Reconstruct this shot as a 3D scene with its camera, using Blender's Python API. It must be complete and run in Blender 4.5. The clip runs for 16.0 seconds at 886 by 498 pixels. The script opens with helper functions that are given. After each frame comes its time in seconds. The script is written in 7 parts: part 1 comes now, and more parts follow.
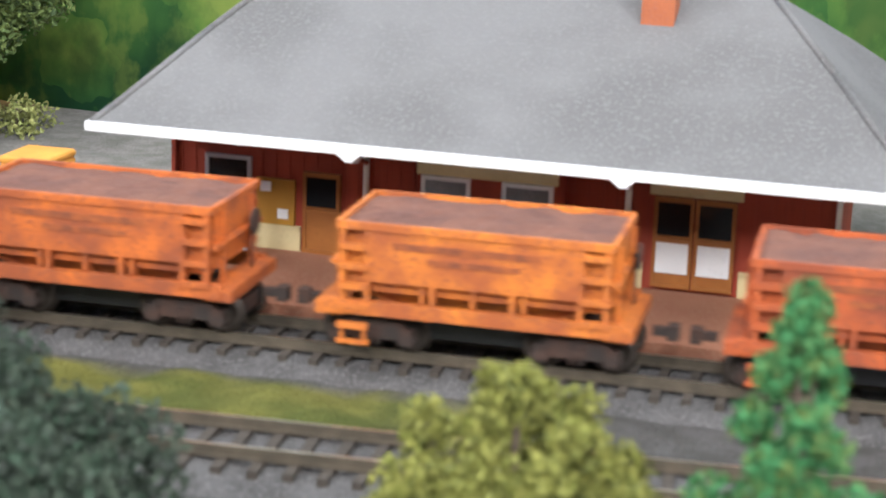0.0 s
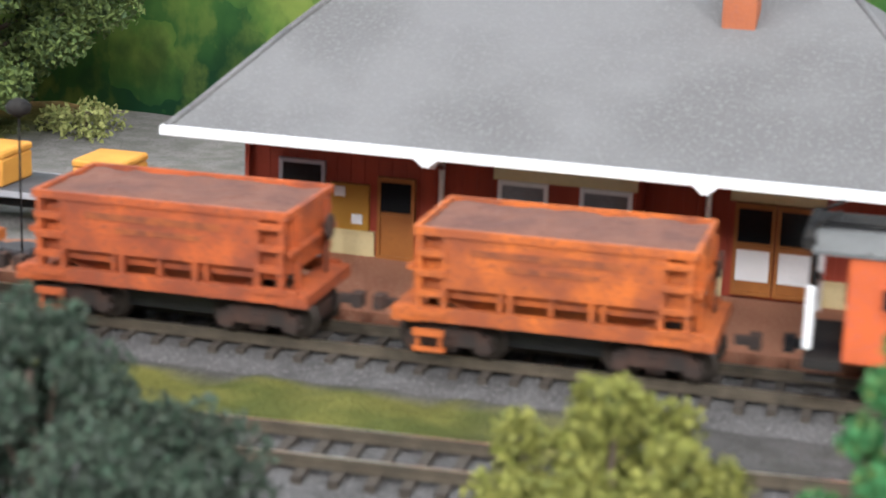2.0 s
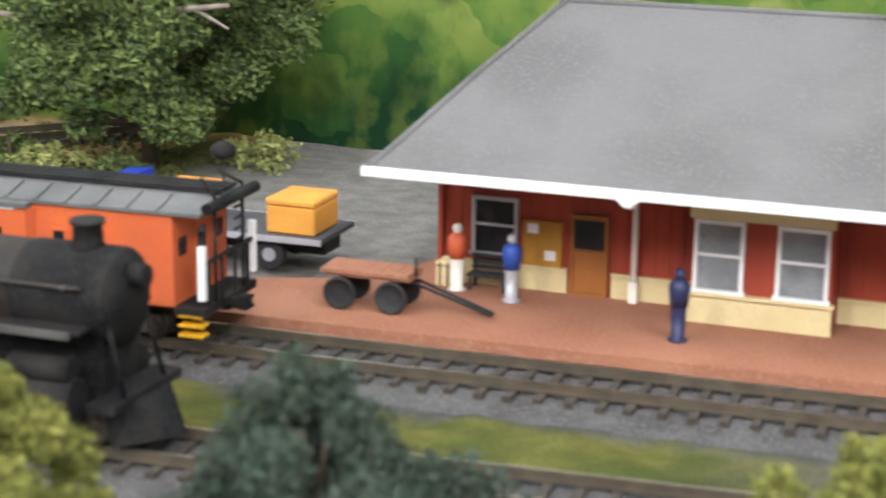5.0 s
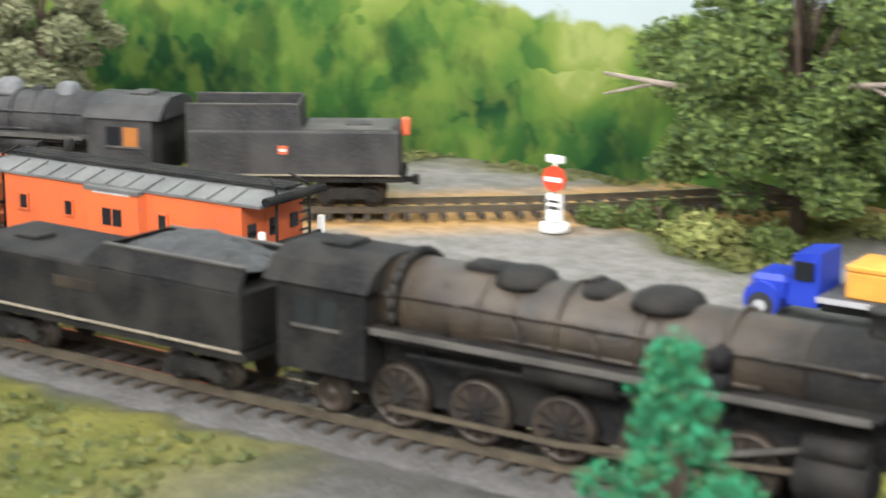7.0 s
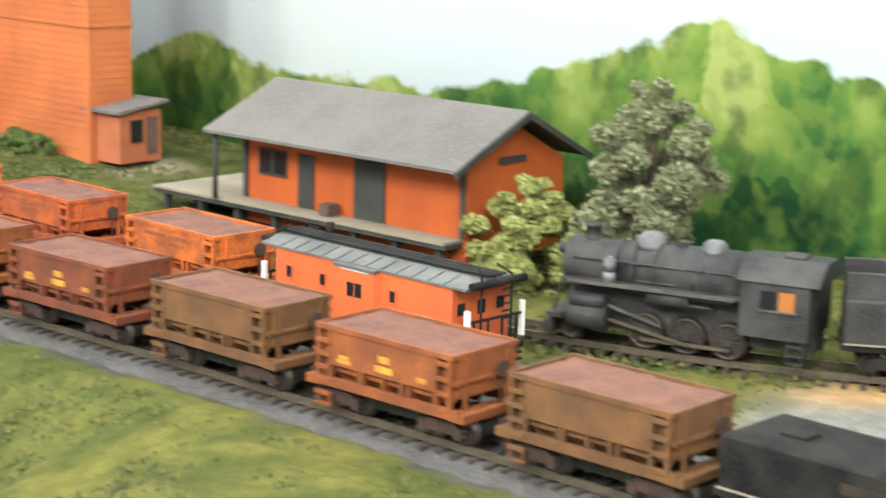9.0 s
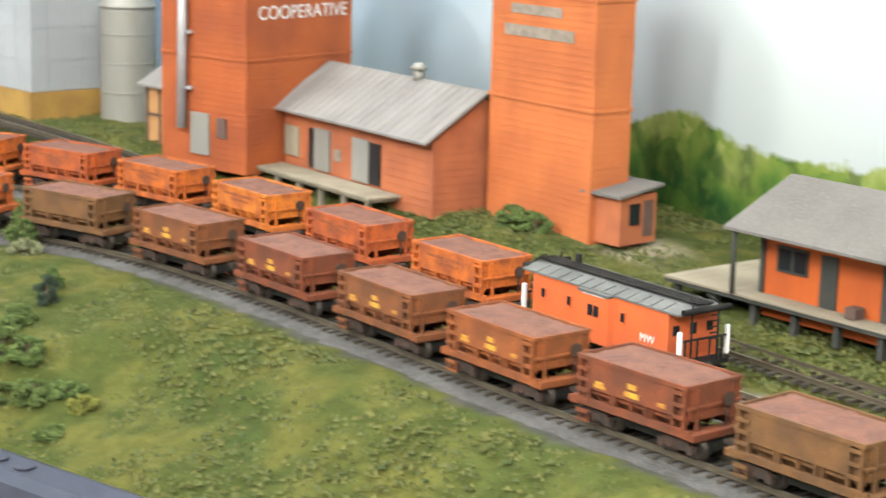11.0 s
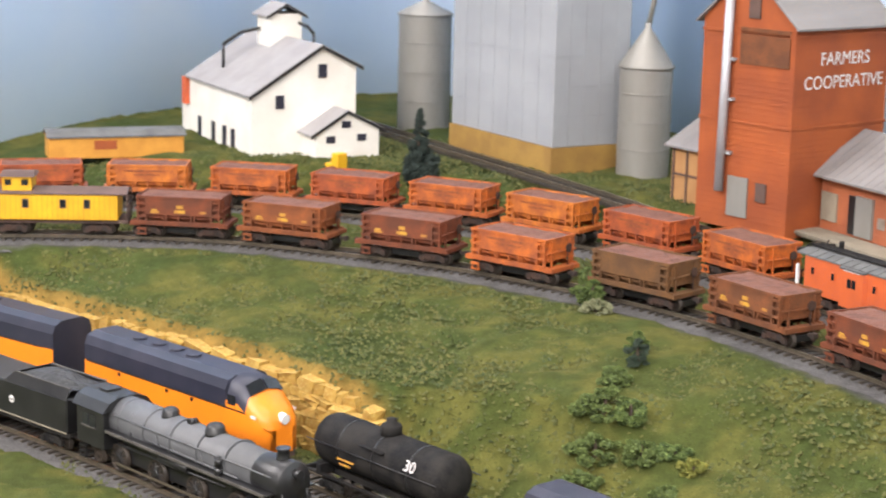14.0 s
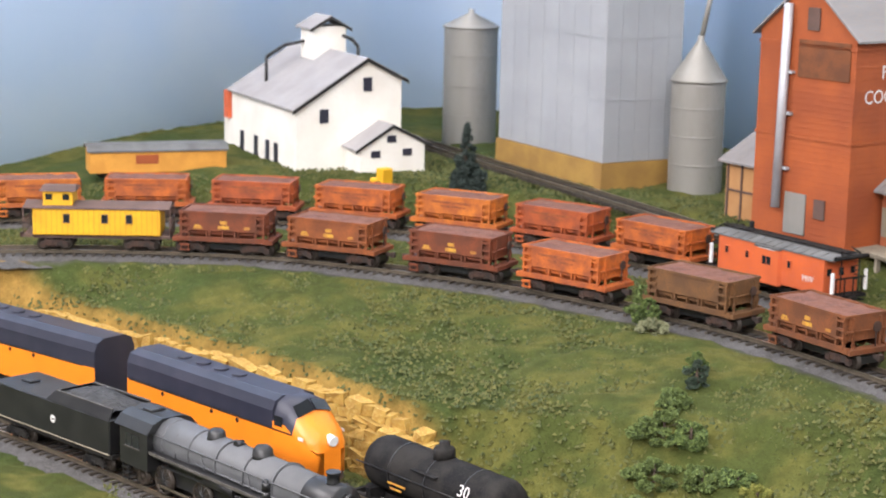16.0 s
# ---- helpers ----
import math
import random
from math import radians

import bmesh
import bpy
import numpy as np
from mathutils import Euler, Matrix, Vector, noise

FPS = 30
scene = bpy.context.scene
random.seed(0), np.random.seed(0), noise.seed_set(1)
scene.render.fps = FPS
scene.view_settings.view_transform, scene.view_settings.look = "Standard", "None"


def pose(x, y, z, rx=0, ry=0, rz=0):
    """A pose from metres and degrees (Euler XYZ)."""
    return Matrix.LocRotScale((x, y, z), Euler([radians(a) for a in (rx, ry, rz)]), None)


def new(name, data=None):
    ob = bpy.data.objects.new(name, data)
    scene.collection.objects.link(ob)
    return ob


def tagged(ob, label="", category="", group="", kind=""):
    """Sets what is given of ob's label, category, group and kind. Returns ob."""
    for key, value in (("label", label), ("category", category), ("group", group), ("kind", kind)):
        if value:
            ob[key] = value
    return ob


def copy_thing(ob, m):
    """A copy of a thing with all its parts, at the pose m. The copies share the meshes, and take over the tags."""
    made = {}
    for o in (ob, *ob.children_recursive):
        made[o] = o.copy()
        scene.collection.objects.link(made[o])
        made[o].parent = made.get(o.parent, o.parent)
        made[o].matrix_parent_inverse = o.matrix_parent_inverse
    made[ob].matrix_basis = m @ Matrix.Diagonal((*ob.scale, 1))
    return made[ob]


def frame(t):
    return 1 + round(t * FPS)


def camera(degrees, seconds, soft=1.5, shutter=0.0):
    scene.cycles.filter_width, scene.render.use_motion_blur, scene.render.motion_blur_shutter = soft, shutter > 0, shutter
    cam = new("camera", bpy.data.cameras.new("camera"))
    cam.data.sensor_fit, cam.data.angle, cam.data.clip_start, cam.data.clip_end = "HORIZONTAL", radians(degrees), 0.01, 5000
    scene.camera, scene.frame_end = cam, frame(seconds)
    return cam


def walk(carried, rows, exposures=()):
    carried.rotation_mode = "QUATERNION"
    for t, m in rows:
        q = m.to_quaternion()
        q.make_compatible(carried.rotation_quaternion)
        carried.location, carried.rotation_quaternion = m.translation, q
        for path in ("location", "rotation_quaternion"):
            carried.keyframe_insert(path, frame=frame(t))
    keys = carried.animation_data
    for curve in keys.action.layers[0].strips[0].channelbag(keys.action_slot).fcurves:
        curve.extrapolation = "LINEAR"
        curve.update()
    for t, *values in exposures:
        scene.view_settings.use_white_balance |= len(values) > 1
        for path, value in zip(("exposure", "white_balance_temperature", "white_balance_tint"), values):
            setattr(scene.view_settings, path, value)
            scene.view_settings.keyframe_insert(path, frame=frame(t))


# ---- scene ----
cam = camera(26.68, 16.0, soft=1.6, shutter=0.5)
# a small lens focused on the middle of the layout
cam.data.dof.use_dof = True
cam.data.dof.focus_distance, cam.data.dof.aperture_fstop = 0.82, 38.0


def shot(x, y, z, yaw, pitch, roll):
    return pose(x, y, z, 0, 0, yaw) @ pose(0, 0, 0, 90 + pitch) @ pose(0, 0, 0, 0, 0, roll)


PATH = [
    (0, 0.2455, -0.4365, 0.1416, 18.53, -14.66, 2.09),
    (0.5, 0.2448, -0.4365, 0.1420, 18.61, -14.69, 1.91),
    (1, 0.2439, -0.4348, 0.1419, 19.23, -14.69, 1.91),
    (1.5, 0.2409, -0.4334, 0.1412, 19.77, -14.67, 1.82),
    (2, 0.2377, -0.4328, 0.1410, 20.23, -14.66, 1.89),
    (2.5, 0.2350, -0.4341, 0.1411, 20.37, -14.62, 1.97),
    (3, 0.2335, -0.4322, 0.1405, 20.54, -14.56, 1.86),
    (5.3, 0.2111, -0.4512, 0.1533, 25.06, -14.41, 0.51),
    (5.5, 0.2061, -0.4612, 0.1559, 26.40, -14.31, 0.65),
    (6, 0.1900, -0.4784, 0.1591, 29.90, -14.04, 0.50),
    (6.5, 0.1691, -0.4849, 0.1584, 33.50, -13.60, 0.71),
    (7, 0.1522, -0.4910, 0.1605, 37.49, -13.24, 0.24),
    (7.5, 0.1235, -0.5074, 0.1726, 40.15, -13.27, 0.03),
    (8, 0.0828, -0.5334, 0.1774, 41.54, -12.45, 0.92),
    (8.5, 0.0531, -0.5534, 0.1883, 43.81, -12.03, 1.50),
    (9, 0.0313, -0.5736, 0.1970, 46.40, -11.58, 1.45),
    (9.5, 0.0141, -0.5885, 0.2081, 49.38, -11.52, 1.25),
    (10, -0.0037, -0.6127, 0.2251, 51.69, -11.90, 1.14),
    (10.2, -0.0117, -0.6267, 0.2312, 52.36, -12.00, 1.31),
    (12.3, -0.0370, -0.7383, 0.2707, 61.76, -11.42, 0.87),
    (12.5, -0.0396, -0.7546, 0.2747, 62.25, -11.46, 0.88),
    (13, -0.0476, -0.7839, 0.2842, 63.81, -11.62, 1.13),
    (13.5, -0.0561, -0.8068, 0.2871, 65.18, -11.64, 1.23),
    (14, -0.0631, -0.8248, 0.2871, 66.18, -11.65, 1.30),
    (14.5, -0.0805, -0.8291, 0.2832, 66.88, -11.52, 1.34),
    (15, -0.0904, -0.8264, 0.2811, 67.10, -11.40, 1.35),
    (15.5, -0.0954, -0.8240, 0.2803, 67.18, -11.27, 1.30),
    (16, -0.0967, -0.8226, 0.2811, 67.24, -11.18, 1.26),
]
walk(cam, [(r[0], shot(*r[1:])) for r in PATH], exposures=[(0, -0.25, 6050, 13), (3, -0.4, 6100, 13), (5.6, -0.42, 6250, 12), (6.2, -0.3, 6300, 11), (7, -0.04, 6350, 10), (9, 0.08, 6450, 6), (10.2, 0.12, 6500, 4), (12.5, -0.08, 6700, 13), (16, -0.26, 6350, 18)])

# ---- light: a club room with unseen ceiling lamps added above ----
world = bpy.data.worlds.new("room_air")
scene.world = world
world.use_nodes = True
world.node_tree.nodes["Background"].inputs[0].default_value = (0.95, 0.98, 1.0, 1)
world.node_tree.nodes["Background"].inputs[1].default_value = 0.35


def ceiling_lamp(x, y, w, d, power):
    data = bpy.data.lights.new("unseen_area_light", "AREA")
    data.shape, data.size, data.size_y, data.energy, data.color = "RECTANGLE", w, d, power, (1.0, 0.985, 0.95)
    ob = new("unseen_area_light", data)
    ob.matrix_world = pose(x, y, 1.235, 0, 0, 0)


# assumed lamps, stronger towards the east to reach the left backdrop
for lx, front_power, rear_power in ((-1.45, 8.0, 34.0), (-0.45, 8.5, 52.0), (0.55, 8.0, 66.0)):
    ceiling_lamp(lx, -0.45, 0.3, 1.0, front_power)
    ceiling_lamp(lx, -1.95, 0.3, 1.2, rear_power)
# extra lamp out of view, added to brighten the left backdrop
ceiling_lamp(1.35, -1.2, 0.3, 1.2, 52.0)


# ---- materials ----
def mat(name, a, b=None, scale=60, rough=0.7, bump=0.15, metal=0.0, fine=900, c=None, spec=0.4, stretch=None):
    """Two-scale mottled paint: a base, b patches, c fine specks."""
    m = bpy.data.materials.new(name)
    m.use_nodes = True
    nt = m.node_tree
    bs = nt.nodes["Principled BSDF"]
    N, L = nt.nodes.new, nt.links.new
    b = b or tuple(v * 0.8 for v in a)
    c = c or tuple((u + v) / 2 * 0.92 for u, v in zip(a, b))
    tc = N("ShaderNodeTexCoord")
    vec = tc.outputs["Object"]
    if stretch:
        mp = N("ShaderNodeMapping")
        mp.inputs["Scale"].default_value = stretch
        L(vec, mp.inputs[0])
        vec = mp.outputs[0]
    n1, n2 = N("ShaderNodeTexNoise"), N("ShaderNodeTexNoise")
    n1.inputs["Scale"].default_value, n1.inputs["Detail"].default_value = scale, 4
    n2.inputs["Scale"].default_value, n2.inputs["Detail"].default_value = fine, 2
    L(vec, n1.inputs["Vector"]), L(vec, n2.inputs["Vector"])
    r1, r2 = N("ShaderNodeValToRGB"), N("ShaderNodeValToRGB")
    for r, lo, hi in ((r1, 0.38, 0.62), (r2, 0.5, 0.75)):
        r.color_ramp.elements[0].position, r.color_ramp.elements[1].position = lo, hi
    L(n1.outputs[0], r1.inputs[0]), L(n2.outputs[0], r2.inputs[0])
    m1, m2 = N("ShaderNodeMix"), N("ShaderNodeMix")
    m1.data_type = m2.data_type = "RGBA"
    m1.inputs[6].default_value, m1.inputs[7].default_value = (*a, 1), (*b, 1)
    m2.inputs[7].default_value = (*c, 1)
    L(r1.outputs[0], m1.inputs[0]), L(r2.outputs[0], m2.inputs[0])
    L(m1.outputs[2], m2.inputs[6]), L(m2.outputs[2], bs.inputs["Base Color"])
    bs.inputs["Roughness"].default_value, bs.inputs["Metallic"].default_value = rough, metal
    bs.inputs["Specular IOR Level"].default_value = spec
    if bump:
        bp = N("ShaderNodeBump")
        bp.inputs["Strength"].default_value, bp.inputs["Distance"].default_value = bump, 0.001
        L(n2.outputs[0], bp.inputs["Height"]), L(bp.outputs[0], bs.inputs["Normal"])
    return m


M_ORANGE = mat("ore_orange", (0.52, 0.125, 0.018), (0.25, 0.062, 0.02), 80, 0.65, 0.2, c=(0.19, 0.055, 0.026))
M_ORANGE2 = mat("ore_orange_red", (0.44, 0.092, 0.02), (0.22, 0.05, 0.02), 80, 0.65, 0.2, c=(0.17, 0.05, 0.026))
M_AMBER = mat("ore_amber", (0.58, 0.17, 0.02), (0.32, 0.082, 0.02), 80, 0.65, 0.2, c=(0.23, 0.065, 0.028))
M_BROWN = mat("ore_brown", (0.186, 0.059, 0.018), (0.112, 0.039, 0.015), 70, 0.75, 0.15, c=(0.093, 0.038, 0.017))
M_RUST = mat("ore_rust", (0.251, 0.070, 0.017), (0.158, 0.045, 0.014), 70, 0.75, 0.15, c=(0.112, 0.039, 0.014))
M_UMBER = mat("ore_umber", (0.149, 0.067, 0.022), (0.093, 0.043, 0.017), 70, 0.75, 0.15, c=(0.074, 0.038, 0.017))
M_MAROON = mat("ore_maroon", (0.177, 0.043, 0.015), (0.102, 0.030, 0.014), 70, 0.75, 0.15, c=(0.093, 0.032, 0.014))
M_ORE = mat("iron_ore", (0.17, 0.075, 0.05), (0.11, 0.05, 0.038), 90, 0.95, 0.9, fine=1500, c=(0.24, 0.11, 0.08))
M_YELLOWLET = mat("yellow_lettering", (0.55, 0.30, 0.03), (0.35, 0.14, 0.03), 200, 0.7, 0)
M_DARKLET = mat("dark_lettering", (0.16, 0.045, 0.02), (0.3, 0.08, 0.02), 300, 0.7, 0)
M_WHITELET = mat("white_lettering", (0.7, 0.7, 0.68), (0.55, 0.5, 0.48), 300, 0.7, 0)
M_BLACK = mat("weathered_black", (0.008, 0.008, 0.009), (0.024, 0.022, 0.02), 75, 0.7, 0.2, c=(0.026, 0.024, 0.021), spec=0.1)
M_SOOT = mat("sooty_brown_black", (0.012, 0.010, 0.008), (0.05, 0.036, 0.024), 55, 0.5, 0.25, c=(0.032, 0.024, 0.018), spec=0.4)
M_GLOSSBLACK = mat("gloss_black", (0.012, 0.012, 0.013), (0.02, 0.02, 0.02), 60, 0.32, 0.03)
M_NAVYBLACK = mat("dark_blue_black", (0.02, 0.022, 0.035), (0.03, 0.03, 0.045), 60, 0.4, 0.03)
M_BOILERGREY = mat("graphite_grey", (0.078, 0.08, 0.084), (0.1, 0.102, 0.107), 60, 0.5, 0.03)
M_COAL = mat("coal", (0.018, 0.018, 0.019), (0.04, 0.04, 0.04), 200, 0.5, 1.0, fine=1400)
M_WHEEL = mat("wheel_steel", (0.06, 0.045, 0.035), (0.03, 0.025, 0.02), 200, 0.5, 0.05, metal=0.4)
M_TRUCK = mat("dirty_truck_frame", (0.06, 0.03, 0.02), (0.025, 0.02, 0.017), 150, 0.85, 0.15)
M_CABRED = mat("caboose_orange_red", (0.57, 0.112, 0.026), (0.46, 0.092, 0.026), 40, 0.6, 0.08, c=(0.46, 0.1, 0.05))
M_CABROOF = mat("caboose_roof_grey", (0.13, 0.13, 0.125), (0.085, 0.085, 0.083), 60, 0.8, 0.2)
M_YELLOW = mat("caboose_yellow", (0.72, 0.40, 0.012), (0.62, 0.32, 0.012), 40, 0.5, 0.05)
M_BRNROOF = mat("brown_roof", (0.12, 0.07, 0.055), (0.08, 0.05, 0.04), 60, 0.8, 0.15)
M_DIESELOR = mat("diesel_orange", (0.80, 0.22, 0.012), (0.74, 0.2, 0.012), 30, 0.35, 0.02)
M_GLASSDARK = mat("dark_window_glass", (0.012, 0.014, 0.016), (0.02, 0.022, 0.024), 30, 0.12, 0)
M_GLASSGREY = mat("curtained_window_glass", (0.16, 0.17, 0.18), (0.24, 0.25, 0.26), 120, 0.15, 0)
M_WHITE = mat("white_paint", (0.78, 0.78, 0.77), (0.68, 0.67, 0.65), 40, 0.6, 0.05)
M_WARMWHITE = mat("cream_white_stucco", (0.80, 0.77, 0.70), (0.72, 0.68, 0.6), 30, 0.75, 0.1, c=(0.7, 0.66, 0.58))
M_CREAM = mat("cream_paint", (0.66, 0.55, 0.30), (0.58, 0.47, 0.24), 50, 0.65, 0.05)
M_SHINGLE = mat("grey_shingle", (0.142, 0.138, 0.136), (0.108, 0.104, 0.102), 25, 0.95, 0.25, c=(0.158, 0.154, 0.151))
M_DEPOTRED = mat("depot_red_boards", (0.33, 0.05, 0.022), (0.24, 0.036, 0.018), 60, 0.7, 0.1, stretch=(1, 1, 0.1))
M_DOORBROWN = mat("ochre_brown_door", (0.33, 0.12, 0.024), (0.27, 0.095, 0.02), 90, 0.55, 0.05)
M_OCHRE = mat("ochre_board", (0.42, 0.21, 0.02), (0.36, 0.17, 0.018), 90, 0.6, 0.05)
M_BRICKPAVE = mat("brick_paving", (0.33, 0.15, 0.09), (0.27, 0.115, 0.068), 28, 0.95, 0.3, c=(0.36, 0.19, 0.12), spec=0.2)
M_BRICK = mat("model_brick", (0.39, 0.118, 0.046), (0.30, 0.09, 0.038), 45, 0.85, 0.25, c=(0.3, 0.1, 0.055))
M_BOARDRED = mat("orange_red_clapboard", (0.36, 0.085, 0.02), (0.26, 0.06, 0.018), 26, 0.8, 0.12, c=(0.23, 0.064, 0.026))
M_BOARDORANGE = mat("faded_orange_clapboard", (0.47, 0.135, 0.038), (0.37, 0.1, 0.03), 26, 0.8, 0.12, c=(0.34, 0.11, 0.045))
M_FHRED = mat("freight_house_orange", (0.43, 0.088, 0.014), (0.35, 0.07, 0.013), 40, 0.7, 0.1, stretch=(1, 1, 0.15))
M_DKTRIM = mat("dark_green_black_trim", (0.03, 0.032, 0.028), (0.045, 0.045, 0.04), 80, 0.7, 0.05)
M_TARPAPER = mat("tarpaper_roof", (0.125, 0.112, 0.104), (0.098, 0.088, 0.082), 30, 0.9, 0.15, c=(0.17, 0.16, 0.15))
M_METALROOF = mat("weathered_metal_roof", (0.21, 0.198, 0.192), (0.165, 0.153, 0.148), 40, 0.9, 0.1, c=(0.225, 0.19, 0.165), stretch=(1, 0.15, 1))
M_MILLROOF = mat("pale_grey_roofing", (0.31, 0.295, 0.29), (0.26, 0.245, 0.242), 35, 0.9, 0.08, c=(0.28, 0.262, 0.252), spec=0.2)
M_DUSTBLACK = mat("dusty_graphite_black", (0.018, 0.018, 0.019), (0.046, 0.044, 0.043), 70, 0.6, 0.2, c=(0.05, 0.047, 0.045), spec=0.3)
M_DUSTEDGE = mat("dusty_metal_edge", (0.085, 0.078, 0.07), (0.045, 0.041, 0.036), 90, 0.6, 0.1)
M_PALEDOME = mat("chalky_grey_metal", (0.15, 0.15, 0.155), (0.08, 0.08, 0.082), 160, 0.6, 0.1)
M_PLANK = mat("weathered_planks", (0.27, 0.23, 0.17), (0.2, 0.17, 0.125), 60, 0.85, 0.25, c=(0.3, 0.27, 0.2))
M_GREYSIDING = mat("pale_grey_sheet", (0.33, 0.34, 0.35), (0.285, 0.295, 0.305), 20, 0.7, 0.04, c=(0.30, 0.305, 0.31))
M_SILO = mat("dull_galvanised", (0.30, 0.29, 0.265), (0.235, 0.225, 0.2), 24, 0.5, 0.05, metal=0.25, stretch=(1, 1, 0.2))
M_YELLOWBASE = mat("ochre_foundation", (0.36, 0.21, 0.05), (0.27, 0.15, 0.04), 50, 0.8, 0.2)
M_TANBARN = mat("tan_boards", (0.42, 0.22, 0.085), (0.36, 0.18, 0.07), 60, 0.8, 0.1)
M_SPOUT = mat("grey_pipe", (0.45, 0.45, 0.47), (0.38, 0.38, 0.4), 80, 0.45, 0.02, metal=0.3)
M_RAIL = mat("rail_side_rust", (0.13, 0.105, 0.075), (0.09, 0.075, 0.055), 200, 0.5, 0.05, metal=0.5)
M_RAILTOP = mat("rail_head", (0.5, 0.44, 0.34), (0.4, 0.35, 0.27), 200, 0.3, 0, metal=0.9)
M_TIE = mat("dark_tie", (0.035, 0.028, 0.022), (0.06, 0.048, 0.036), 300, 0.9, 0.2)
M_BALLAST = mat("grey_ballast", (0.078, 0.074, 0.072), (0.05, 0.047, 0.045), 90, 0.95, 1.0, fine=1100, c=(0.145, 0.138, 0.132))
M_BLUE = mat("blue_truck_paint", (0.016, 0.04, 0.36), (0.014, 0.034, 0.3), 60, 0.35, 0.02)
M_CRATE = mat("yellow_orange_crate", (0.62, 0.29, 0.045), (0.52, 0.23, 0.035), 80, 0.75, 0.05)
M_FLATDECK = mat("dark_grey_deck", (0.05, 0.05, 0.055), (0.075, 0.075, 0.08), 90, 0.7, 0.1)
M_TYRE = mat("black_rubber", (0.015, 0.015, 0.016), (0.025, 0.025, 0.026), 90, 0.8, 0.05)
M_SIGNRED = mat("sign_red", (0.68, 0.06, 0.02), (0.6, 0.05, 0.02), 90, 0.5, 0)
M_BARK = mat("bark", (0.12, 0.085, 0.06), (0.075, 0.055, 0.042), 150, 0.9, 0.5)
M_PALEWOOD = mat("pale_bleached_twig", (0.27, 0.22, 0.18), (0.18, 0.15, 0.12), 150, 0.9, 0.2)
M_ROCK = mat("ochre_rock_face", (0.40, 0.25, 0.052), (0.26, 0.145, 0.035), 70, 0.95, 0.9, fine=500, c=(0.46, 0.33, 0.10))
M_PINK = mat("orange_coral_plastic", (0.65, 0.13, 0.05), None, 90, 0.5, 0)
M_DENIM = mat("blue_plastic", (0.03, 0.075, 0.35), None, 90, 0.5, 0)
M_NAVY = mat("navy_plastic", (0.02, 0.025, 0.075), None, 90, 0.5, 0)
M_LINER = mat("room_wall_paint", (0.55, 0.56, 0.56), (0.5, 0.5, 0.5), 5, 0.8, 0)
M_LAMPGLOW = mat("tube_diffuser", (0.9, 0.9, 0.88), None, 5, 0.5, 0)
M_LAMPGLOW.node_tree.nodes["Principled BSDF"].inputs["Emission Color"].default_value = (1, 0.98, 0.95, 1)
M_LAMPGLOW.node_tree.nodes["Principled BSDF"].inputs["Emission Strength"].default_value = 4.0


def leafmat(name, a, b, c):
    """Foliage whose clumps vary from leaf to leaf."""
    m = mat(name, a, b, 60, 0.8, 0, c=c)
    nt = m.node_tree
    geo, ramp = nt.nodes.new("ShaderNodeNewGeometry"), nt.nodes.new("ShaderNodeValToRGB")
    ramp.color_ramp.elements[0].color, ramp.color_ramp.elements[1].color = (*a, 1), (*c, 1)
    e = ramp.color_ramp.elements.new(0.5)
    e.color = (*b, 1)
    nt.links.new(geo.outputs["Random Per Island"], ramp.inputs[0])
    nt.links.new(ramp.outputs[0], nt.nodes["Principled BSDF"].inputs["Base Color"])
    return m


L_DARK = leafmat("dark_grey_green_leaf", (0.025, 0.035, 0.025), (0.045, 0.062, 0.04), (0.03, 0.06, 0.035))
L_LIME = leafmat("lime_leaf", (0.13, 0.145, 0.022), (0.22, 0.215, 0.045), (0.085, 0.098, 0.018))
L_GREEN = leafmat("bright_green_leaf", (0.03, 0.12, 0.03), (0.05, 0.2, 0.07), (0.10, 0.14, 0.03))
L_TEAL = leafmat("teal_green_leaf", (0.015, 0.14, 0.06), (0.02, 0.21, 0.10), (0.05, 0.10, 0.03))
L_OLIVE = leafmat("olive_leaf", (0.07, 0.10, 0.025), (0.12, 0.16, 0.04), (0.05, 0.075, 0.025))
L_MID = leafmat("mid_green_leaf", (0.052, 0.09, 0.024), (0.15, 0.2, 0.05), (0.022, 0.045, 0.017))
L_PALE = leafmat("pale_yellow_green_leaf", (0.24, 0.26, 0.075), (0.34, 0.35, 0.12), (0.15, 0.18, 0.05))
L_SAGE = leafmat("sage_leaf", (0.16, 0.17, 0.09), (0.25, 0.25, 0.14), (0.10, 0.12, 0.06))
L_PINE = leafmat("dark_pine_needle", (0.02, 0.032, 0.028), (0.035, 0.05, 0.042), (0.025, 0.04, 0.03))
L_TURF = leafmat("turf_tuft", (0.05, 0.064, 0.015), (0.098, 0.096, 0.022), (0.034, 0.049, 0.013))


# ---- mesh helpers ----
def finish(name, bm, material, parent=None, label="", smooth=False):
    me = bpy.data.meshes.new(name)
    bm.to_mesh(me)
    bm.free()
    for m in material if isinstance(material, (list, tuple)) else [material]:
        me.materials.append(m)
    if smooth:
        for p in me.polygons:
            p.use_smooth = True
    ob = new(name, me)
    if parent:
        ob.parent = parent
    if label:
        tagged(ob, label)
    return ob


part = finish


def thing(name, label, category, m=None, group="", kind=""):
    ob = new(name)
    ob.empty_display_size = 0.01
    tagged(ob, label, category, group, kind)
    if m:
        ob.matrix_world = m
    return ob


